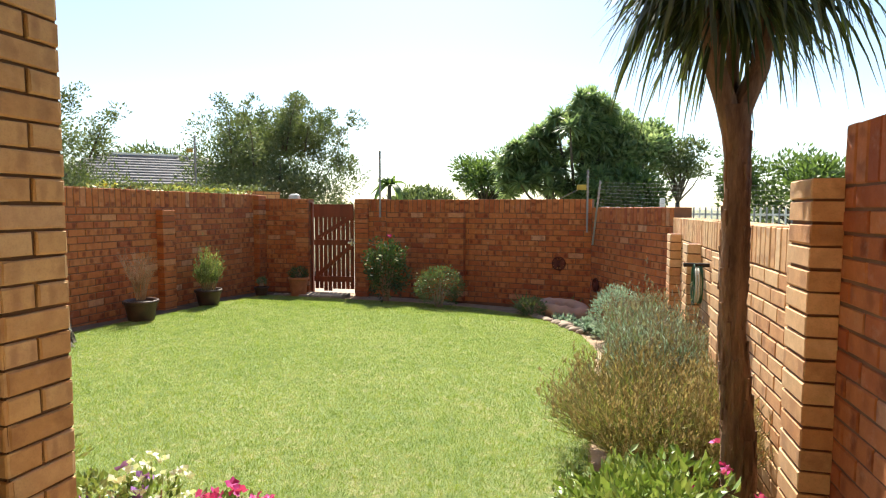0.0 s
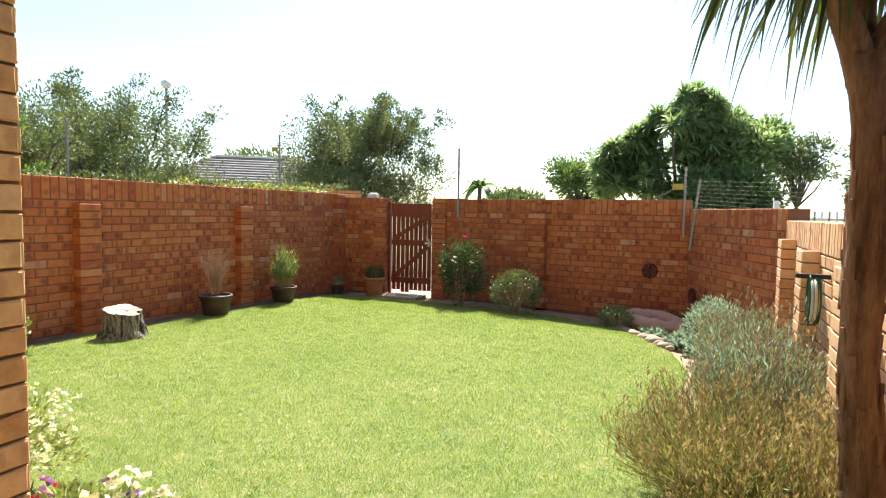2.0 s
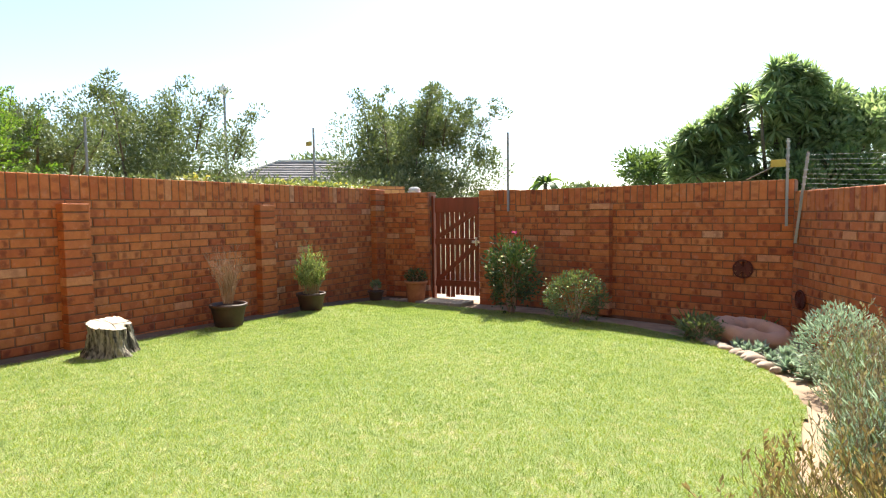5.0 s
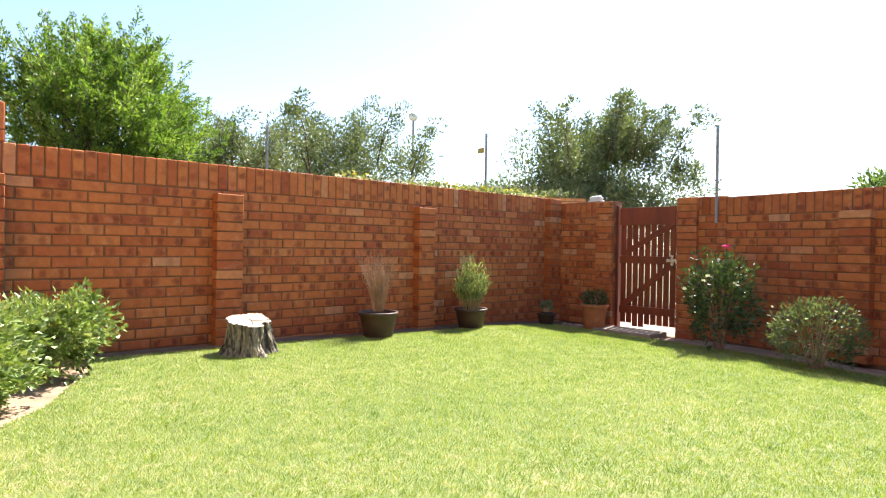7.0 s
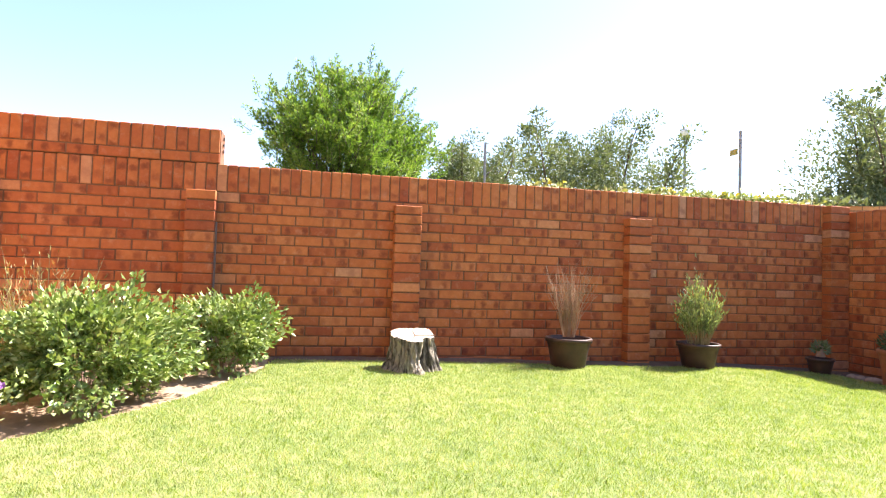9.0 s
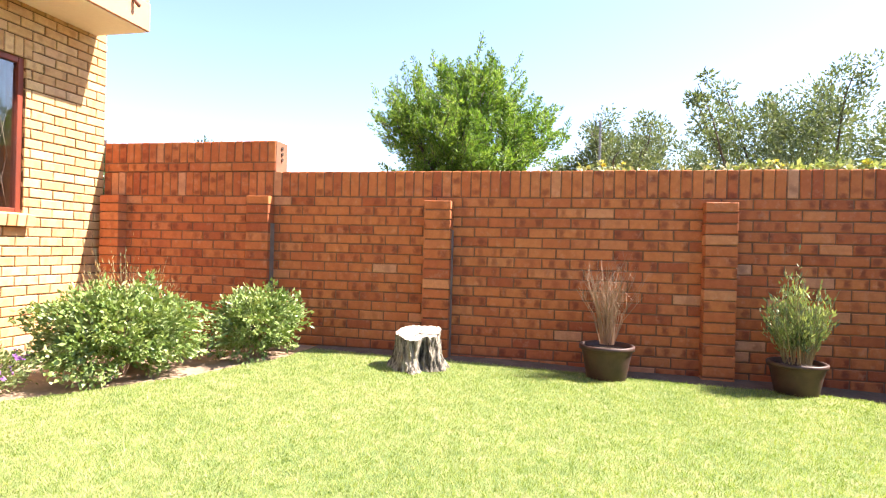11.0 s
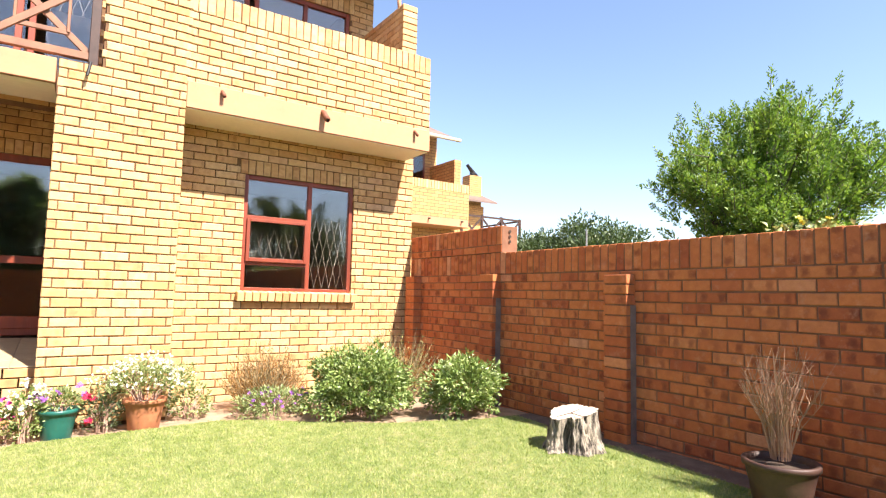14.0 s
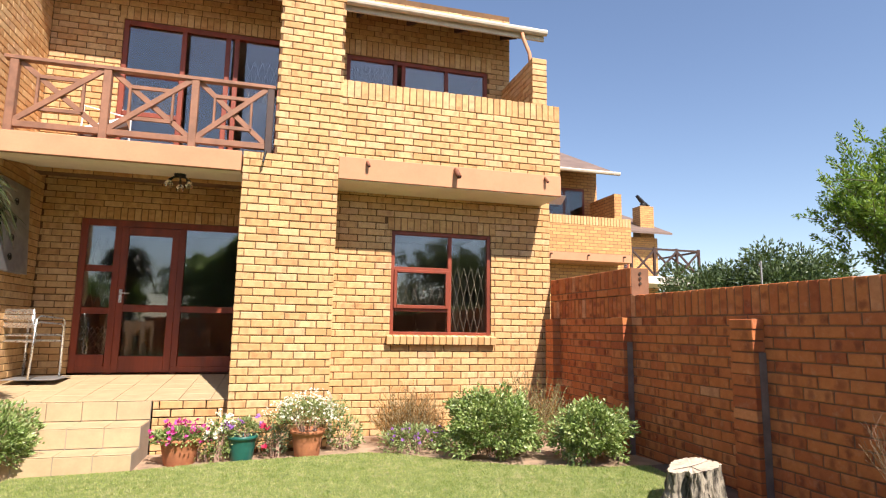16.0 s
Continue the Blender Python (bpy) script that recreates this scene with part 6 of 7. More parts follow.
# ---- gate ----
def gate():
    A, B = Vector(GATE_A), Vector(GATE_B)
    d = (B - A).normalized()
    o = A + d * GATE_U[0]
    w = GATE_U[1] - GATE_U[0]
    t = thing("garden_gate", (o.x, o.y, -0.10), "red-brown slatted wooden garden gate with a steel latch", "gate", turn=math.degrees(math.atan2(d.y, d.x)))
    part("gate_post", Geo().box(0.0, 0.04, 0.06, 0.13, -0.05, 1.58, c=0.004), M_GATE, t)
    part("gate_post", Geo().box(w - 0.045, w, 0.06, 0.13, -0.05, 1.58, c=0.004), M_GATE, t)
    n = 9
    x0, x1 = 0.065, w - 0.055
    sw = (x1 - x0) / n
    for i in range(n):
        lo = -0.02 if i in (2, 3) else 0.02
        part("slat", Geo().box(x0 + i * sw + 0.006, x0 + (i + 1) * sw - 0.006, 0.075, 0.095, lo, 1.545, c=0.003), M_GATE, t)
    for z, hh in ((0.20, 0.05), (0.86, 0.05), (1.43, 0.115)):
        part("ledge", Geo().box(x0, x1, 0.049, 0.0735, z - hh, z + hh, c=0.003), M_GATE, t)
    part("brace", Geo().bar((x0 + 0.03, 0.061, 0.24), (x1 - 0.03, 0.061, 0.82), 0.022, 0.075), M_GATE, t)
    part("brace", Geo().bar((x0 + 0.03, 0.061, 0.92), (x1 - 0.03, 0.061, 1.33), 0.022, 0.075), M_GATE, t)
    part("latch", Geo().box(w - 0.16, w - 0.01, 0.026, 0.0485, 0.84, 0.88, c=0.004).box(w - 0.10, w - 0.07, 0.012, 0.0485, 0.80, 0.93, c=0.004), M_ALU, t, "galvanised sliding latch")


gate()
g = Geo().box(-1.5, 5.5, 8.8, 12.6, -0.315, -0.20)
tagged(part("pavement", g, M_PAVE), "pale sunlit paving outside the gate", "pavement", kind="structure")
for i in range(4):
    q = Geo().box(0.98 + 0.2 * i, 1.17 + 0.2 * i, 7.86, 8.26, -0.2, -0.112 + 0.002 * i, c=0.006)
    tagged(part("paver", q, M_PAVE), "grey concrete paver on the threshold of the gate", "paver", "pavers at the gate")
o_ = thing("wall_lamp", (0.62, 8.42, 1.545), "small white bulkhead lamp on top of the gate wall", "lamp")
part("base", Geo().box(-0.10, 0.10, -0.05, 0.05, 0, 0.02, c=0.004), M_PLASTIC, o_)
part("shade", Geo().tube([(-0.10, 0, 0.045), (-0.06, 0, 0.05), (0.06, 0, 0.05), (0.10, 0, 0.045)], [0.02, 0.035, 0.035, 0.02], 12), M_PLASTIC, o_, smooth=True)


# ---- balcony railing, lamp, braai, chairs ----
def railing():
    t = thing("balcony_railing", (0, 0, 0), "brown timber balcony railing with crossed braces", "railing")
    y, z0, z1 = 0.54, 3.24, 3.97
    xs = [6.42, 5.54, 4.65, 3.83]
    for i, x in enumerate(xs):
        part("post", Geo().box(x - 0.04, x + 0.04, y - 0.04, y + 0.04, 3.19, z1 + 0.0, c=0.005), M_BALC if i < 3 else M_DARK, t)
    part("top_rail", Geo().box(xs[-1] - 0.05, xs[0] + 0.10, y - 0.045, y + 0.045, z1, z1 + 0.045, c=0.006), M_BALC, t)
    part("bottom_rail", Geo().box(xs[-1], xs[0], y - 0.03, y + 0.03, z0, z0 + 0.07, c=0.005), M_BALC, t)
    for a, b in zip(xs, xs[1:]):
        a, b = a - 0.04, b + 0.04
        lo, hi = z0 + 0.07, z1
        part("brace", Geo().bar((a, y + 0.012, lo), (b, y + 0.012, hi), 0.03, 0.06), M_BALC, t)
        part("brace", Geo().bar((a, y - 0.018, hi), (b, y - 0.018, lo), 0.03, 0.06), M_BALC, t)
        xm, zm, hw, hh = (a + b) / 2, (lo + hi) / 2, (a - b) * 0.27, (hi - lo) * 0.27
        g = Geo()
        for p, q in (((xm - hw, zm - hh), (xm + hw, zm - hh)), ((xm - hw, zm + hh), (xm + hw, zm + hh)), ((xm - hw, zm - hh), (xm - hw, zm + hh)), ((xm + hw, zm - hh), (xm + hw, zm + hh))):
            g.bar((p[0], y - 0.002, p[1]), (q[0], y - 0.002, q[1]), 0.026, 0.045)
        part("inner_square", g, M_BALC, t)
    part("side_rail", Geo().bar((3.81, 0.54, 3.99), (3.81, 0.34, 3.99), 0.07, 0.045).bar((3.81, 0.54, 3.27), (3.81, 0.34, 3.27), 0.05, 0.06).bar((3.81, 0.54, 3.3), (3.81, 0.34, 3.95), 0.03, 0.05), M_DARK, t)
    part("drain", Geo().tube([(3.85, 0.52, 3.20), (3.85, 0.66, 3.19), (3.87, 0.67, 3.06)], 0.014, 8), M_BLACKMETAL, t)


railing()


def ceiling_light():
    t = thing("spot_light", (4.88, -0.25, 3.065), "black ceiling bar with three clear glass spot lamps", "lamp")
    part("base", Geo().lathe([(0.0, 0.0), (0.07, 0.0), (0.065, -0.03), (0.0, -0.035)], 18), M_BLACKMETAL, t, smooth=True)
    for k in range(3):
        a = 2.1 * k + 0.6
        e = (0.13 * math.cos(a), 0.13 * math.sin(a), -0.10)
        part("arm", Geo().tube([(0, 0, -0.03), (e[0] * 0.6, e[1] * 0.6, -0.05), e], [0.012, 0.01, 0.022], 10), M_BLACKMETAL, t)
        part("glass_shade", Geo().lathe([(0.02, 0.0), (0.045, -0.03), (0.05, -0.06), (0.038, -0.085)], 16, e), M_GLASS, t, "clear glass shade", True)


ceiling_light()


def braai():
    t = thing("braai_hood", (6.72, -0.42, 1.80), "grey steel fireplace hood with scroll ornaments on the patio wall", "fireplace")
    g = Geo()
    vs = [(-0.004, -0.42, 0), (-0.004, 0.42, 0), (-0.10, 0.42, 0), (-0.10, -0.42, 0), (-0.004, -0.36, 1.05), (-0.004, 0.36, 1.05), (-0.06, 0.36, 1.05), (-0.06, -0.36, 1.05)]
    g.add(vs, [(0, 1, 2, 3), (7, 6, 5, 4), (0, 4, 5, 1), (1, 5, 6, 2), (2, 6, 7, 3), (3, 7, 4, 0)])
    part("hood", g, M_STEEL, t)
    for k in range(4):
        z, y = 0.16 + 0.22 * k, 0.10 - 0.03 * k
        q = Geo()
        pts = [(-0.10 + 0.038 * z, y + 0.05 * (1 - i / 22) * math.cos(i * 0.55), z + 0.05 * (1 - i / 22) * math.sin(i * 0.55)) for i in range(20)]
        q.tube([(p[0] - 0.012, p[1], p[2]) for p in pts], 0.006, 6)
        part("scroll", q, M_BLACKMETAL, t, "black iron scroll")


braai()


def chair():
    c = thing("aluminium_chair", (6.50, -0.80, 0.565), "stacking tubular aluminium patio chair", "chair", "stacked patio chairs", turn=160)
    r = 0.011
    for s in (-0.24, 0.24):
        part("side_frame", Geo().tube([(s, 0.24, 0), (s, 0.235, 0.60), (s, 0.20, 0.64), (s, -0.16, 0.66), (s, -0.22, 0.62), (s, -0.25, 0.0)], r, 10), M_ALU, c, smooth=True)
        part("back_post", Geo().tube([(s * 0.9, -0.18, 0.44), (s * 0.9, -0.25, 0.74)], r, 10), M_ALU, c, smooth=True)
    for k in range(6):
        part("seat_slat", Geo().box(-0.22, 0.22, -0.17 + 0.065 * k, -0.12 + 0.065 * k, 0.435, 0.447, c=0.003), M_ALU, c)
    for k in range(2):
        part("back_slat", Geo().bar((-0.21, -0.225 - 0.02 * k, 0.62 + 0.09 * k), (0.21, -0.225 - 0.02 * k, 0.62 + 0.09 * k), 0.012, 0.06), M_ALU, c)
    part("seat_rail", Geo().tube([(-0.24, 0.21, 0.43), (0.24, 0.21, 0.43)], r, 8).tube([(-0.24, -0.19, 0.43), (0.24, -0.19, 0.43)], r, 8), M_ALU, c)
    copy_thing(c, pose(6.50, -0.82, 0.635, 0, 0, 160))


chair()
m_ = Geo().box(6.10, 6.66, -1.10, -0.55, 0.0, 0.008, Matrix.Translation((0, 0, 0.552 + 0.0)) @ Matrix.Rotation(0, 4, "X"), c=0.003)
tagged(part("door_mat", m_, M_STEEL), "grey mat on the patio floor under the chairs", "mat")


def lounger():
    t = thing("folding_lounger", (5.75, -0.30, 3.15), "folded white garden chair standing on the balcony", "chair")
    part("frame", Geo().tube([(-0.25, 0, 0), (-0.28, 0.1, 0.55), (0.2, 0.2, 0.62), (0.3, 0, 0)], 0.012, 8), M_PLASTIC, t)
    part("seat", Geo().bar((-0.26, 0.05, 0.52), (0.26, 0.15, 0.28), 0.36, 0.035), M_PLASTIC, t)
    part("cushion", Geo().bar((-0.24, 0.05, 0.44), (0.26, 0.15, 0.18), 0.34, 0.05), M_DARK, t)


lounger()


def hose():
    t = thing("garden_hose", (EAST_X - 0.03, 3.85, 0.80), "coiled green and white garden hose hanging on the brick wall", "hose")
    rnd = random.Random(3)
    for m, k in ((M_HOSE, 4), (M_HOSEPALE, 3)):
        g = Geo()
        for j in range(k):
            rx, rz = rnd.uniform(0.06, 0.11), rnd.uniform(0.11, 0.17)
            off = -0.03 - 0.018 * j - (0.01 if m is M_HOSEPALE else 0)
            g.tube([(off, rx * math.cos(i * 0.45), -0.02 + rz * math.sin(i * 0.45)) for i in range(15)], 0.009, 8)
        part("coil", g, m, t, smooth=True)
    part("hook", Geo().box(-0.16, 0.03, -0.015, 0.015, 0.12, 0.15, c=0.003), M_BLACKMETAL, t)


hose()


# ---- fences and street behind the walls ----
def fence_pole(name, at, h, label, plate=False, lean=(0, 0)):
    t = thing(name, at, label, "fence pole", "electric fence poles")
    part("pole", Geo().box(-0.014, 0.014, -0.014, 0.014, 0, h, Matrix.Shear("XY", 4, lean) if lean != (0, 0) else None, c=0.002), M_ZINC, t)
    for k in range(5):
        z = h - 0.03 - 0.075 * k
        part("insulator", Geo().lathe([(0.0, z - 0.012), (0.019, z - 0.009), (0.019, z + 0.009), (0.0, z + 0.012)], 8, (lean[0] * z, lean[1] * z, 0)), M_STEEL, t)
    if plate:
        part("warning_plate", Geo().box(-0.16, -0.02, -0.022, -0.018, h - 0.30, h - 0.22, c=0.001), M_YELLOW, t, "yellow warning plate")
    return t


def wires(name, p, q, z0, z1, n, label, end0=None):
    t = thing(name, (0, 0, 0), label, "fence wire")
    for k in range(n):
        f = k / (n - 1)
        a = (p[0], p[1], z0[0] + (z0[1] - z0[0]) * f)
        b = (q[0], q[1], z1[0] + (z1[1] - z1[0]) * f)
        mid = ((a[0] + b[0]) / 2, (a[1] + b[1]) / 2, (a[2] + b[2]) / 2 - 0.01)
        part("wire", Geo().tube([a, mid, b], 0.0013, 5), M_ZINC, t)


def street_side():
    g = Geo()
    p, q = Vector((-4.6, 0.6)), Vector((-0.25, 9.4))
    d = (q - p).normalized()
    m = wall_matrix(tuple(q), tuple(p))
    g.box(0, (q - p).length, -0.2, 0, -0.4, 1.70, m)
    tagged(part("wall_street", g, M_FARBRICK), "second brick wall of the street behind the garden wall", "wall", kind="structure")
    rs = np.random.RandomState(8)
    t = thing("creeper", (0, 0, 0), "leafy creeper with yellow flowers along the wall top", "creeper")
    n = 2100
    u = rs.uniform(0.5, (q - p).length - 0.4, n)
    dens = np.array([noise.noise(Vector((k * 0.9, 3.3, 0))) for k in u]) > -0.12
    u = u[dens]
    P = np.stack([p.x + d.x * u, p.y + d.y * u, 1.70 + np.abs(rs.normal(size=len(u))) * 0.045], 1) + rs.normal(size=(len(u), 3)) * np.array([[0.08, 0.08, 0.02]])
    hang("foliage", leaf_mesh("foliage", P, rs.normal(size=P.shape) + np.array([[0, 0, 0.4]]), rs.uniform(0.05, 0.09, len(P)), 0.045, M_OLIVE, rs), t)
    t2 = thing("creeper", (0, 0, 0), "green creeper with yellow flowers hanging over the garden wall", "creeper")
    n = 620
    u = np.concatenate([rs.normal(4.95, 0.12, 60), rs.normal(6.4, 0.45, n // 2), rs.normal(7.3, 0.35, n // 2)])
    P = np.stack([-0.12 + rs.normal(size=len(u)) * 0.06, u, 1.615 + np.abs(rs.normal(size=len(u))) * 0.025], 1)
    hang("foliage", leaf_mesh("foliage", P, rs.normal(size=P.shape) + np.array([[0.2, 0, 0.4]]), rs.uniform(0.04, 0.07, len(P)), 0.035, M_PALE, rs), t2)
    flowers(t2, "blossoms", np.stack([np.full(14, -0.05), rs.choice([4.95, 6.3, 6.9, 7.4], 14) + rs.normal(size=14) * 0.07, 1.65 + rs.uniform(0, 0.04, 14)], 1), M_YELLOWPETAL, rs, 0.022, 5, "yellow blossoms")
    fence_pole("fence_pole", (-2.5, 5.0, -0.32), 2.90, "thin grey electric fence pole behind the wall")
    fence_pole("fence_pole", (-1.06, 7.92, -0.32), 2.98, "thin grey electric fence pole with a yellow plate", True)
    fence_pole("fence_pole", (2.26, 8.44, 1.22), 1.15, "grey electric fence pole fixed beside the gate")
    fence_pole("fence_pole", (5.77, 7.965, 1.02), 0.94, "grey electric fence pole with a yellow plate", True)
    fence_pole("fence_pole", (5.855, 7.88, 0.84), 0.95, "leaning grey electric fence pole fixed in the corner", lean=(0.10, -0.12))
    fence_pole("fence_pole", (-5.1, -1.5, -0.32), 2.9, "thin grey electric fence pole near the bushes")
    part("stay", Geo().tube([(0.0, 0.05, 0.72), (-0.40, 0.12, 0.52)], 0.006, 6), M_ZINC, bpy.data.objects["fence_pole.003"])
    wires("fence_wires", (5.94, 7.78), (9.8, 7.5), (1.42, 1.76), (1.12, 1.66), 8, "eight thin galvanised wires of the electric fence")
    # palisade fence beyond the corner
    t = thing("palisade_fence", (7.2, 11.4, 0.4), "white palisade fence beyond the corner of the garden", "fence")
    for k in range(46):
        part("pale", Geo().box(-1.6 + 0.11 * k, -1.57 + 0.11 * k, -0.01, 0.01, 0, 1.02, c=0.003), M_PLASTIC if k % 2 else M_ZINC, t)
    part("rail", Geo().box(-1.65, 3.5, 0.012, 0.03, 0.86, 0.90), M_PLASTIC, t)
    part("rail", Geo().box(-1.65, 3.5, 0.012, 0.03, 0.25, 0.29), M_PLASTIC, t)
    part("post", Geo().box(-0.02, 0.07, 0.0, 0.09, -0.7, 1.20, c=0.004), M_PLASTIC, t)
    g = Geo().box(7.6, 12.5, 4.0, 4.2, -0.4, 1.18)
    tagged(part("wall_neighbour", g, M_DARK), "dark timber screen in the neighbouring garden", "wall", kind="structure")
    # street lamp
    t = thing("street_lamp", (-12.7, 15.4, -0.32), "tall grey street lamp with a round head", "street lamp")
    part("pole", Geo().tube([(0, 0, 0), (0, 0, 6.2)], [0.08, 0.045], 10), M_ZINC, t)
    part("head", Geo().lathe([(0.0, 6.12), (0.12, 6.16), (0.20, 6.28), (0.18, 6.38), (0.0, 6.50)], 18), M_PLASTIC, t, smooth=True)


street_side()


def roof_house():
    t = thing("house", (-14.6, 22.5, -0.1), "distant single-storey house with a grey tiled hip roof", "house", turn=42)
    part("wall", Geo().box(-4.5, 4.5, -2.8, 2.8, 0, 2.6), M_FARBRICK, t)
    g = Geo()
    g.add([(-5, -3.3, 2.5), (5, -3.3, 2.5), (5, 3.3, 2.5), (-5, 3.3, 2.5), (-2, 0, 4.0), (2, 0, 4.0)], [(0, 1, 5, 4), (1, 2, 5), (2, 3, 4, 5), (3, 0, 4), (3, 2, 1, 0)])
    roof = part("roof", g, M_ROOFGREY, t)
    g = Geo()
    for k in range(11):
        f = k / 11
        z, y, xx = 2.52 + 1.5 * f, -3.3 + 3.3 * f, 5 - 3.0 * f
        g.box(-xx, xx, y - 0.02, y + 0.03, z - 0.005, z + 0.03)
        g.box(xx - 0.02, xx + 0.03, -3.3 * (1 - f), 3.3 * (1 - f), z - 0.005, z + 0.03)
    part("tile_course", g, M_ROOFGREY, roof)
    part("ridge", Geo().bar((-2, 0, 4.02), (2, 0, 4.02), 0.2, 0.10).bar((2, 0, 4.02), (5, -3.3, 2.54), 0.18, 0.10).bar((2, 0, 4.02), (5, 3.3, 2.54), 0.18, 0.10).bar((-2, 0, 4.02), (-5, -3.3, 2.54), 0.18, 0.10), M_WHITE, roof)
    for k in range(3):
        w = part("window", Geo().box(-3.0 + 2.6 * k, -1.8 + 2.6 * k, -2.83, -2.79, 1.0, 2.1), M_PLASTIC, t)
        part("pane", Geo().box(-2.9 + 2.6 * k, -1.9 + 2.6 * k, -2.84, -2.83, 1.1, 2.0), M_GLASS, w)


roof_house()


def neighbour(at, label, chimney=False, rail=False):
    """The next house of the row, like the nearest one but seen from far off."""
    t = thing("row_house", at, label, "house", "row of brick houses")
    H, B = M_FARBRICK, M_PEACH
    part("wall", Geo().box(0.0, 6.5, -7.0, 0.0, -0.4, 3.0).box(0.2, 6.5, -7.0, -1.0, 3.15, 6.0), H, t)
    part("slab", Geo().box(0.18, 2.9, -0.98, 0.66, 2.94, 3.15, c=0.006), B, t, "peach plastered band")
    part("parapet", Geo().box(0.18, 2.9, 0.44, 0.66, 3.15, 3.88).box(0.18, 0.40, -0.98, 0.44, 3.15, 3.88), H, t)
    for k in range(31):
        part("coping_brick", Geo().box(0.182 + 0.0877 * k, 0.26 + 0.0877 * k, 0.437, 0.664, 3.885, 4.11, c=0.004), M_HBRICK, t)
    part("fin", Geo().box(0.20, 0.42, -1.0, 0.28, 3.15, 4.88), H, t)
    part("pier", Geo().box(2.9, 3.9, 0.43, 0.67, -0.4, 6.0), H, t)
    w = part("window", Geo().box(0.62, 2.83, -1.02, -0.985, 4.15, 5.28), M_REDWOOD, t)
    for a, b in ((0.69, 1.24), (1.31, 1.92), (2.0, 2.76)):
        part("pane", Geo().box(a, b, -0.985, -0.975, 4.22, 5.21), M_GLASS, w)
    part("open_sash", Geo().box(1.36, 1.90, -0.2, 0.2, -0.01, 0.01, Matrix.Translation((0, -0.85, 4.85)) @ Matrix.Rotation(radians(35), 4, "X"), c=0.003), M_PLASTIC, w, "window sash standing open")
    g = Geo()
    g.add([(0.12, 0.0, 5.50), (6.9, 0.0, 5.50), (6.9, -6.5, 8.58), (0.12, -6.5, 8.58), (0.12, 0.0, 5.56), (6.9, 0.0, 5.56), (6.9, -6.5, 8.64), (0.12, -6.5, 8.64)], [(3, 2, 1, 0), (4, 5, 6, 7), (0, 1, 5, 4), (1, 2, 6, 5), (2, 3, 7, 6), (3, 0, 4, 7)])
    r = part("roof", g, M_ROOF, t, "brown sheet roof")
    part("gutter", Geo().tube([(0.08, 0.05, 5.52), (6.9, 0.05, 5.52)], 0.055, 8), M_FASCIA, r)
    for k in range(3):
        part("spout", Geo().tube([(0.42 + 1.05 * k, 0.60, 3.10), (0.42 + 1.05 * k, 0.74, 3.08)], 0.02, 8), M_DARK, t)
    return t


neighbour((-5.4, -6.5, 0.05), "next yellow brick row house with a balcony parapet")


def end_house():
    t = thing("row_house", (-9.8, -12.2, 0.1), "far brick row house with a chimney and timber balcony", "house", "row of brick houses")
    part("wall", Geo().box(-1.3, 6.0, -6.0, -0.6, -0.4, 4.9), M_FARBRICK, t)
    g = Geo()
    g.add([(-1.5, 0.1, 4.95), (6.3, 0.1, 4.95), (6.3, -6.0, 7.4), (-1.5, -6.0, 7.4), (-1.5, 0.1, 5.03), (6.3, 0.1, 5.03), (6.3, -6.0, 7.48), (-1.5, -6.0, 7.48)], [(3, 2, 1, 0), (4, 5, 6, 7), (0, 1, 5, 4), (1, 2, 6, 5), (2, 3, 7, 6), (3, 0, 4, 7)])
    r = part("roof", g, M_ROOF, t, "brown sheet roof")
    c = part("chimney", Geo().box(-1.25, -0.6, -1.25, -0.7, 4.6, 6.25, c=0.01), M_FARBRICK, r, "brick chimney")
    part("cowl", Geo().tube([(-0.92, -0.97, 6.25), (-0.92, -0.97, 6.36), (-1.0, -0.95, 6.42)], [0.12, 0.12, 0.1], 10).tube([(-1.22, -0.97, 6.32), (-0.92, -0.95, 6.44), (-0.62, -0.93, 6.72)], [0.05, 0.10, 0.07], 8), M_BLACKMETAL, c, "black metal chimney cowl")
    part("slab", Geo().box(-1.7, 3.2, -2.0, 1.4, 2.85, 3.12), M_WHITE, t, "white balcony edge")
    w = part("window", Geo().box(0.1, 3.6, -0.62, -0.56, 3.3, 4.7), M_REDWOOD, t)
    part("pane", Geo().box(0.2, 2.2, -0.56, -0.55, 3.4, 4.6), M_GLASS, w)
    part("pane", Geo().box(2.3, 3.5, -0.56, -0.55, 3.4, 4.6), M_GLASS, w)
    rail = part("railing", Geo().box(-1.7, 3.2, 1.30, 1.36, 4.10, 4.17), M_DARK, t, "dark timber balcony railing")
    for k in range(6):
        x = -1.68 + 0.97 * k
        part("post", Geo().box(x - 0.04, x + 0.04, 1.29, 1.37, 3.12, 4.2), M_DARK, rail)
        if k < 5:
            part("brace", Geo().bar((x, 1.33, 3.15), (x + 0.97, 1.33, 4.1), 0.05, 0.07).bar((x, 1.34, 4.1), (x + 0.97, 1.34, 3.15), 0.05, 0.07), M_DARK, rail)
    part("brace", Geo().bar((-1.68, 1.33, 3.2), (-1.68, -1.9, 3.2), 0.05, 0.07).bar((-1.68, 1.33, 4.12), (-1.68, -1.9, 4.12), 0.05, 0.07).bar((-1.68, 1.33, 3.2), (-1.68, -0.3, 4.1), 0.05, 0.07), M_DARK, rail)
    return t


end_house()


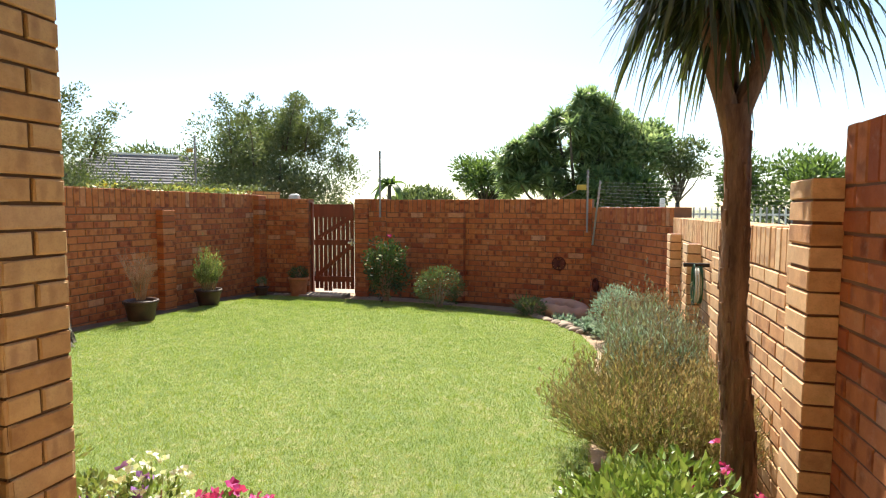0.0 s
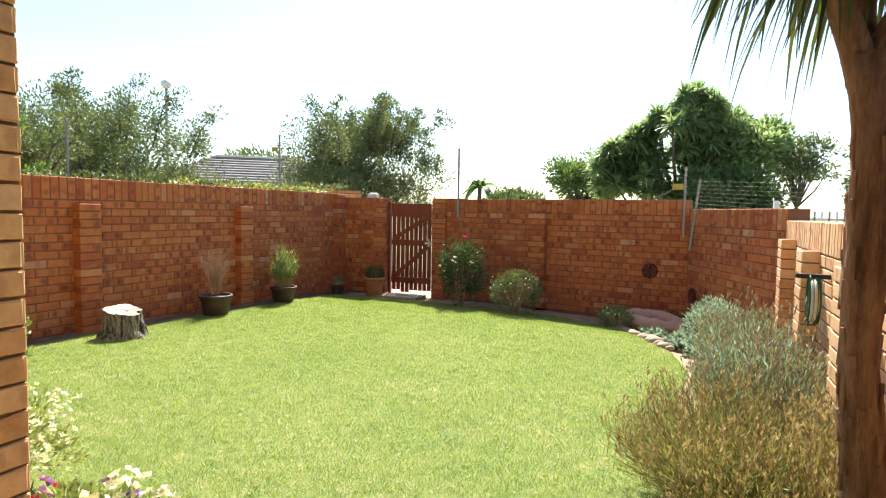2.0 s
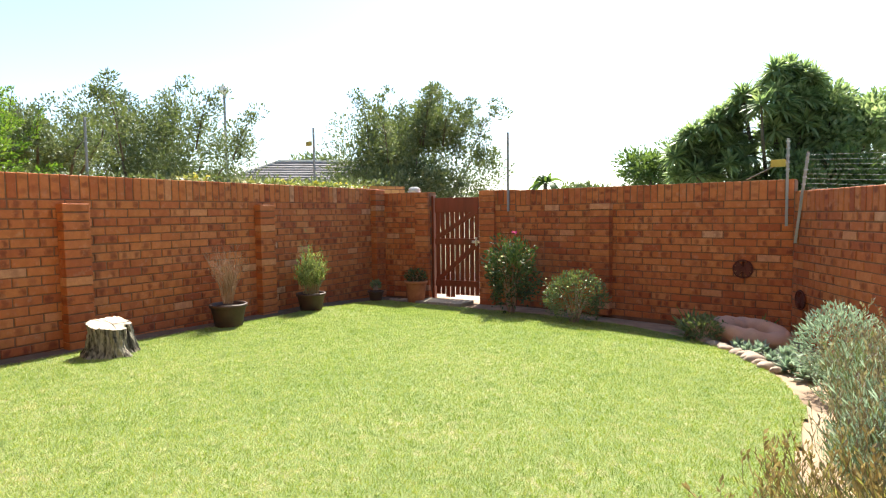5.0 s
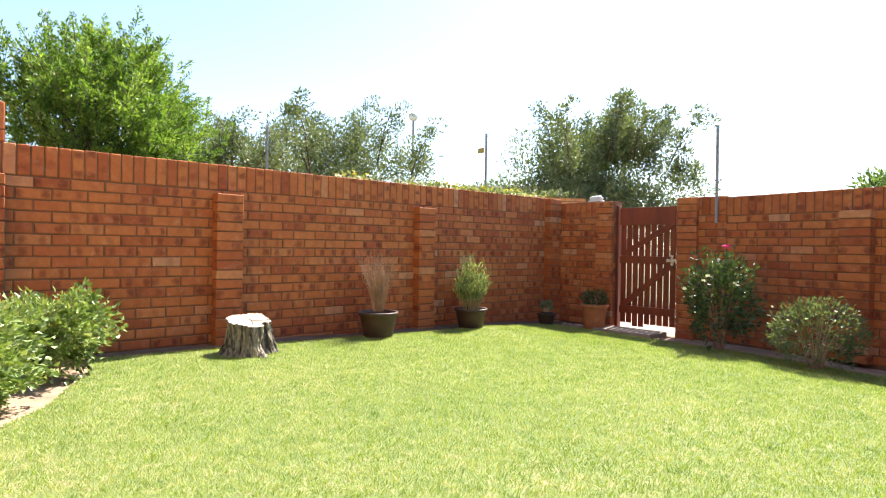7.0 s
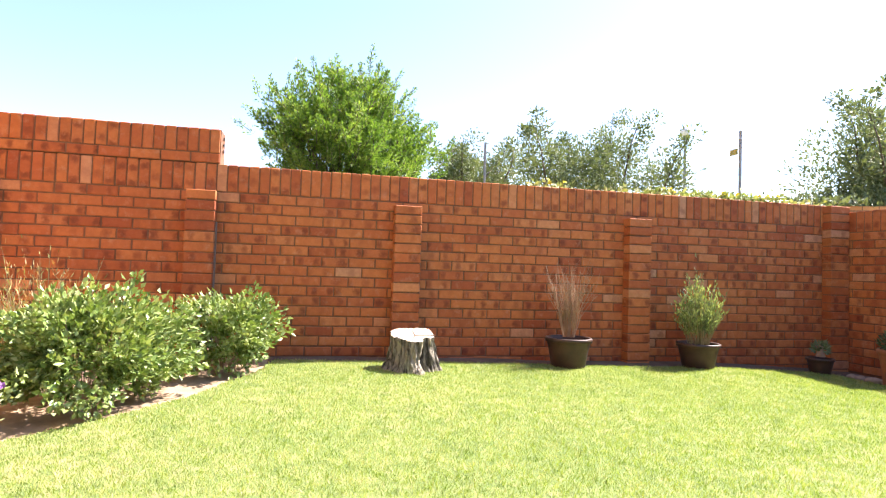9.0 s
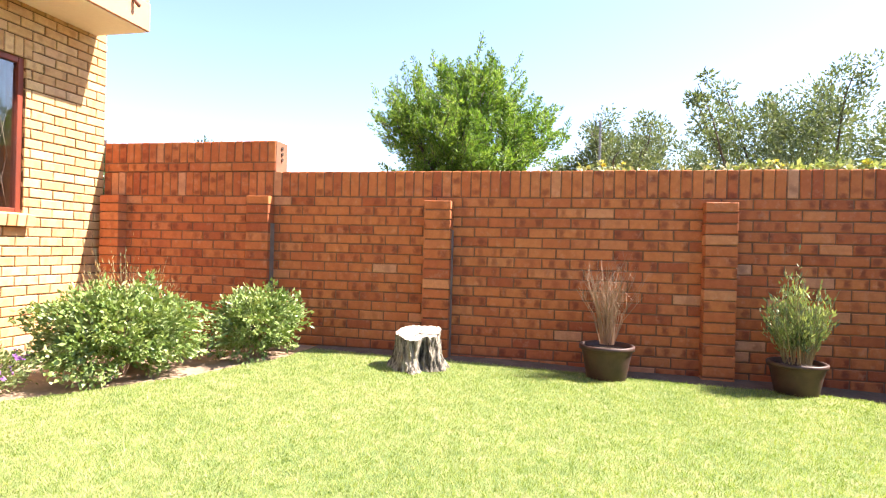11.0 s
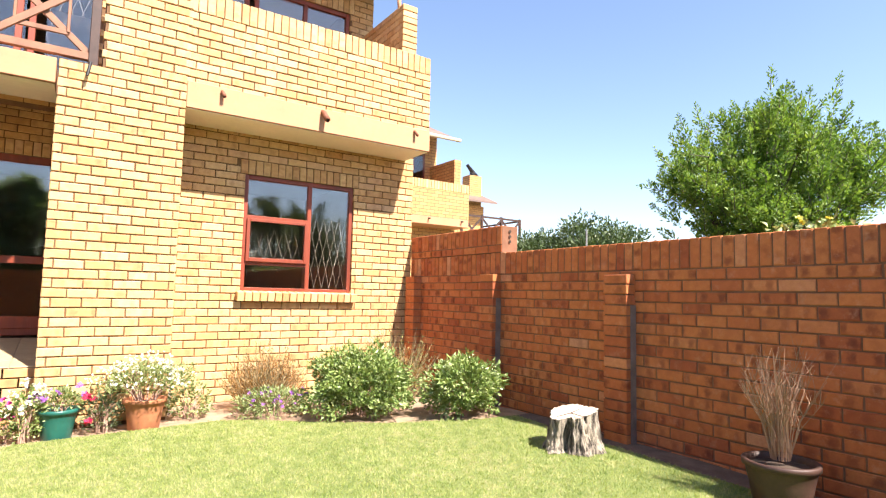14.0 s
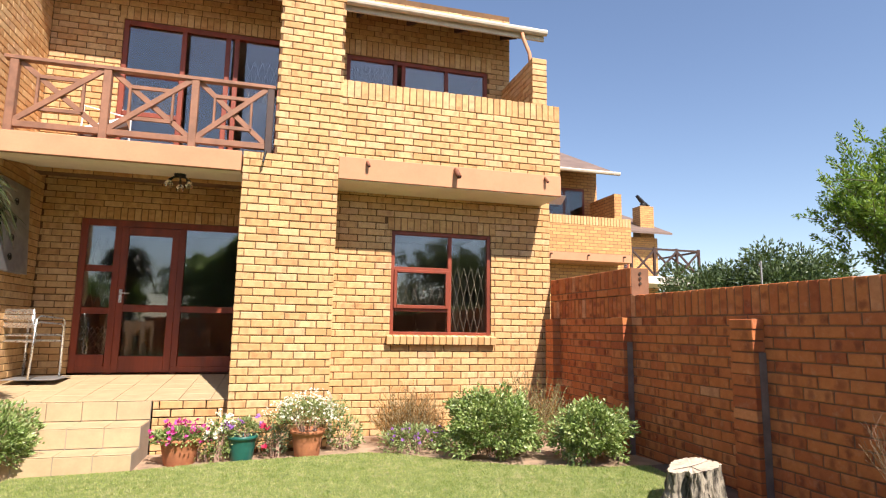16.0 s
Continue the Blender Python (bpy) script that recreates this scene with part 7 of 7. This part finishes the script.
# ---- trees behind the walls ----
shoot_tree("leafy_tree", (-3.3, 3.03, -0.3), 1.6, (1.30, 1.36, 1.44, 2.66), 1150, M_BRIGHT, M_GREYBARK, "bright green feathery tree behind the garden wall", 101, 0.10)
feather_tree("open_tree", (-6.9, 8.7, -0.3), (3.1, 2.4, 1.85, 2.3), 40000, 0.085, 0.036, M_OLIVE, M_GREYBARK, "open grey-green tree with bare branches behind the wall", 102, 16)
feather_tree("open_tree", (-2.9, 13.7, -0.3), (2.9, 2.4, 1.95, 2.45), 42000, 0.095, 0.042, M_OLIVE, M_GREYBARK, "open grey-green tree with bare branches beyond the gate", 103, 18, 0.15)
feather_tree("open_tree", (-8.6, 6.0, -0.3), (1.9, 1.9, 1.5, 2.1), 20000, 0.085, 0.036, M_OLIVE, M_GREYBARK, "bushy olive-green tree behind the wall", 104, 9, clumps=40)
feather_tree("open_tree", (-4.4, 5.15, -0.3), (1.15, 1.05, 1.05, 2.05), 15000, 0.06, 0.026, M_OLIVE, M_GREYBARK, "bushy grey-green tree beside the bright tree", 115, 9, clumps=34)
clump_tree("round_tree", (7.1, 25.5, -0.3), 2.4, (2.3, 2.0, 1.8, 4.3), 12000, 0.24, 0.13, M_PANDAN, M_GREYBARK, "broad-leaved light green tree beyond the corner", 105, 0.2, 0.35, 40)
clump_tree("dark_tree", (6.9, 23.6, -0.3), 1.0, (2.4, 1.5, 1.3, 2.2), 7000, 0.22, 0.10, M_DEEP, M_GREYBARK, "dark shady hedge trees beyond the corner", 106, 0.15, 0.3, 30)
clump_tree("grey_tree", (9.6, 26.5, -0.3), 2.0, (1.5, 1.4, 1.3, 3.8), 2600, 0.20, 0.09, M_OLIVE, M_GREYBARK, "thin greyish tree beyond the corner", 107, 0.12, 0.5, 24)
clump_tree("umbrella_tree", (-0.4, 33.5, -0.3), 1.8, (2.8, 2.5, 1.5, 3.4), 7000, 0.26, 0.12, M_DEEP, M_GREYBARK, "dark flat-crowned tree in the distance", 108, 0.2, 0.35, 34)
clump_tree("far_bush", (-3.2, 29.0, -0.3), 0.8, (2.4, 1.8, 1.1, 1.7), 4200, 0.24, 0.11, M_OLIVE, M_GREYBARK, "low green trees in the distance", 109, 0.12, 0.4, 24)
clump_tree("far_bush", (13.8, 24.0, -0.3), 0.8, (2.8, 2.0, 1.8, 2.3), 5000, 0.24, 0.10, M_DEEP, M_GREYBARK, "rounded dark green tree in the distance", 110, 0.15, 0.3, 28)
clump_tree("far_bush", (11.6, 24.5, -0.3), 1.2, (0.8, 0.8, 1.8, 2.9), 2200, 0.22, 0.08, M_DEEP, M_GREYBARK, "narrow dark tree in the distance", 111, 0.12, 0.4, 16)
clump_tree("far_bush", (-19.0, 28.0, -0.3), 1.2, (4.2, 3.0, 1.8, 3.4), 5200, 0.30, 0.14, M_OLIVE, M_GREYBARK, "far green trees behind the tiled roof", 112, 0.2, 0.35, 30)
clump_tree("far_bush", (-9.6, -5.3, -0.3), 1.2, (1.7, 1.7, 1.5, 2.6), 16000, 0.13, 0.06, M_ROSE, M_GREYBARK, "rounded dark green tree beside the row of houses", 113, 0.15, 0.35, 34)
clump_tree("far_bush", (-8.5, -7.2, -0.3), 0.8, (1.5, 1.5, 1.35, 2.5), 12000, 0.12, 0.06, M_ROSE, M_GREYBARK, "low dark green bush behind the street wall", 114, 0.12, 0.35, 26)


def pandanus():
    t = thing("screw_pine", (5.2, 24.2, -0.3), "tall tree with spiky green leaf rosettes beyond the corner", "tree")
    rs, rnd = np.random.RandomState(31), random.Random(31)
    heads = []
    for k in range(120):
        hx = rs.uniform(-3.0, 1.3)
        hz = 6.55 - 0.78 * abs(hx - 0.5)
        heads.append((hx, rs.normal() * 0.6, hz - 0.3 * rs.uniform() if k < 40 else rs.uniform(2.3, hz - 0.2)))
    g, P, D, L = Geo(), [], [], []
    for k, h in enumerate(heads):
        if k % 5 == 0:
            g.tube([(0, 0, 0), (h[0] * 0.35, 0.6, h[2] * 0.45), (h[0] * 0.85, h[1] + 0.5, h[2] * 0.8), h], [0.12, 0.08, 0.05, 0.03], 6)
        n = 120
        a, e = rs.uniform(0, 6.283, n), rs.uniform(-0.5, 1.5, n)
        d = np.stack([np.cos(a) * np.cos(e), np.sin(a) * np.cos(e), np.sin(e)], 1)
        P.append(np.array([h]) + d * 0.08); D.append(d); L.append(rs.uniform(0.42, 0.78, n))
    part("trunk", g, M_GREYBARK, t)
    hang("crown", strap_mesh("crown", np.concatenate(P), np.concatenate(D), np.concatenate(L), 0.085, rs.uniform(0.1, 0.5, len(heads) * 120), M_PANDAN, rs, 4), t, "spiky leaf rosettes")
    t = thing("palm", (-4.3, 27.0, -0.3), "small palm with arching fronds in the distance", "palm")
    part("trunk", Geo().tube([(0, 0, 0), (0.05, 0, 2.9)], [0.14, 0.10], 8), M_GREYBARK, t)
    n = 26
    a, e = rs.uniform(0, 6.283, n), rs.uniform(0.0, 1.3, n)
    d = np.stack([np.cos(a) * np.cos(e), np.sin(a) * np.cos(e), np.sin(e)], 1)
    hang("crown", strap_mesh("crown", np.array([[0.05, 0, 2.9]]) + d * 0.05, d, rs.uniform(1.0, 1.6, n), 0.26, rs.uniform(0.5, 0.9, n), M_DEEP, rs, 6), t)


pandanus()


lay_bricks()
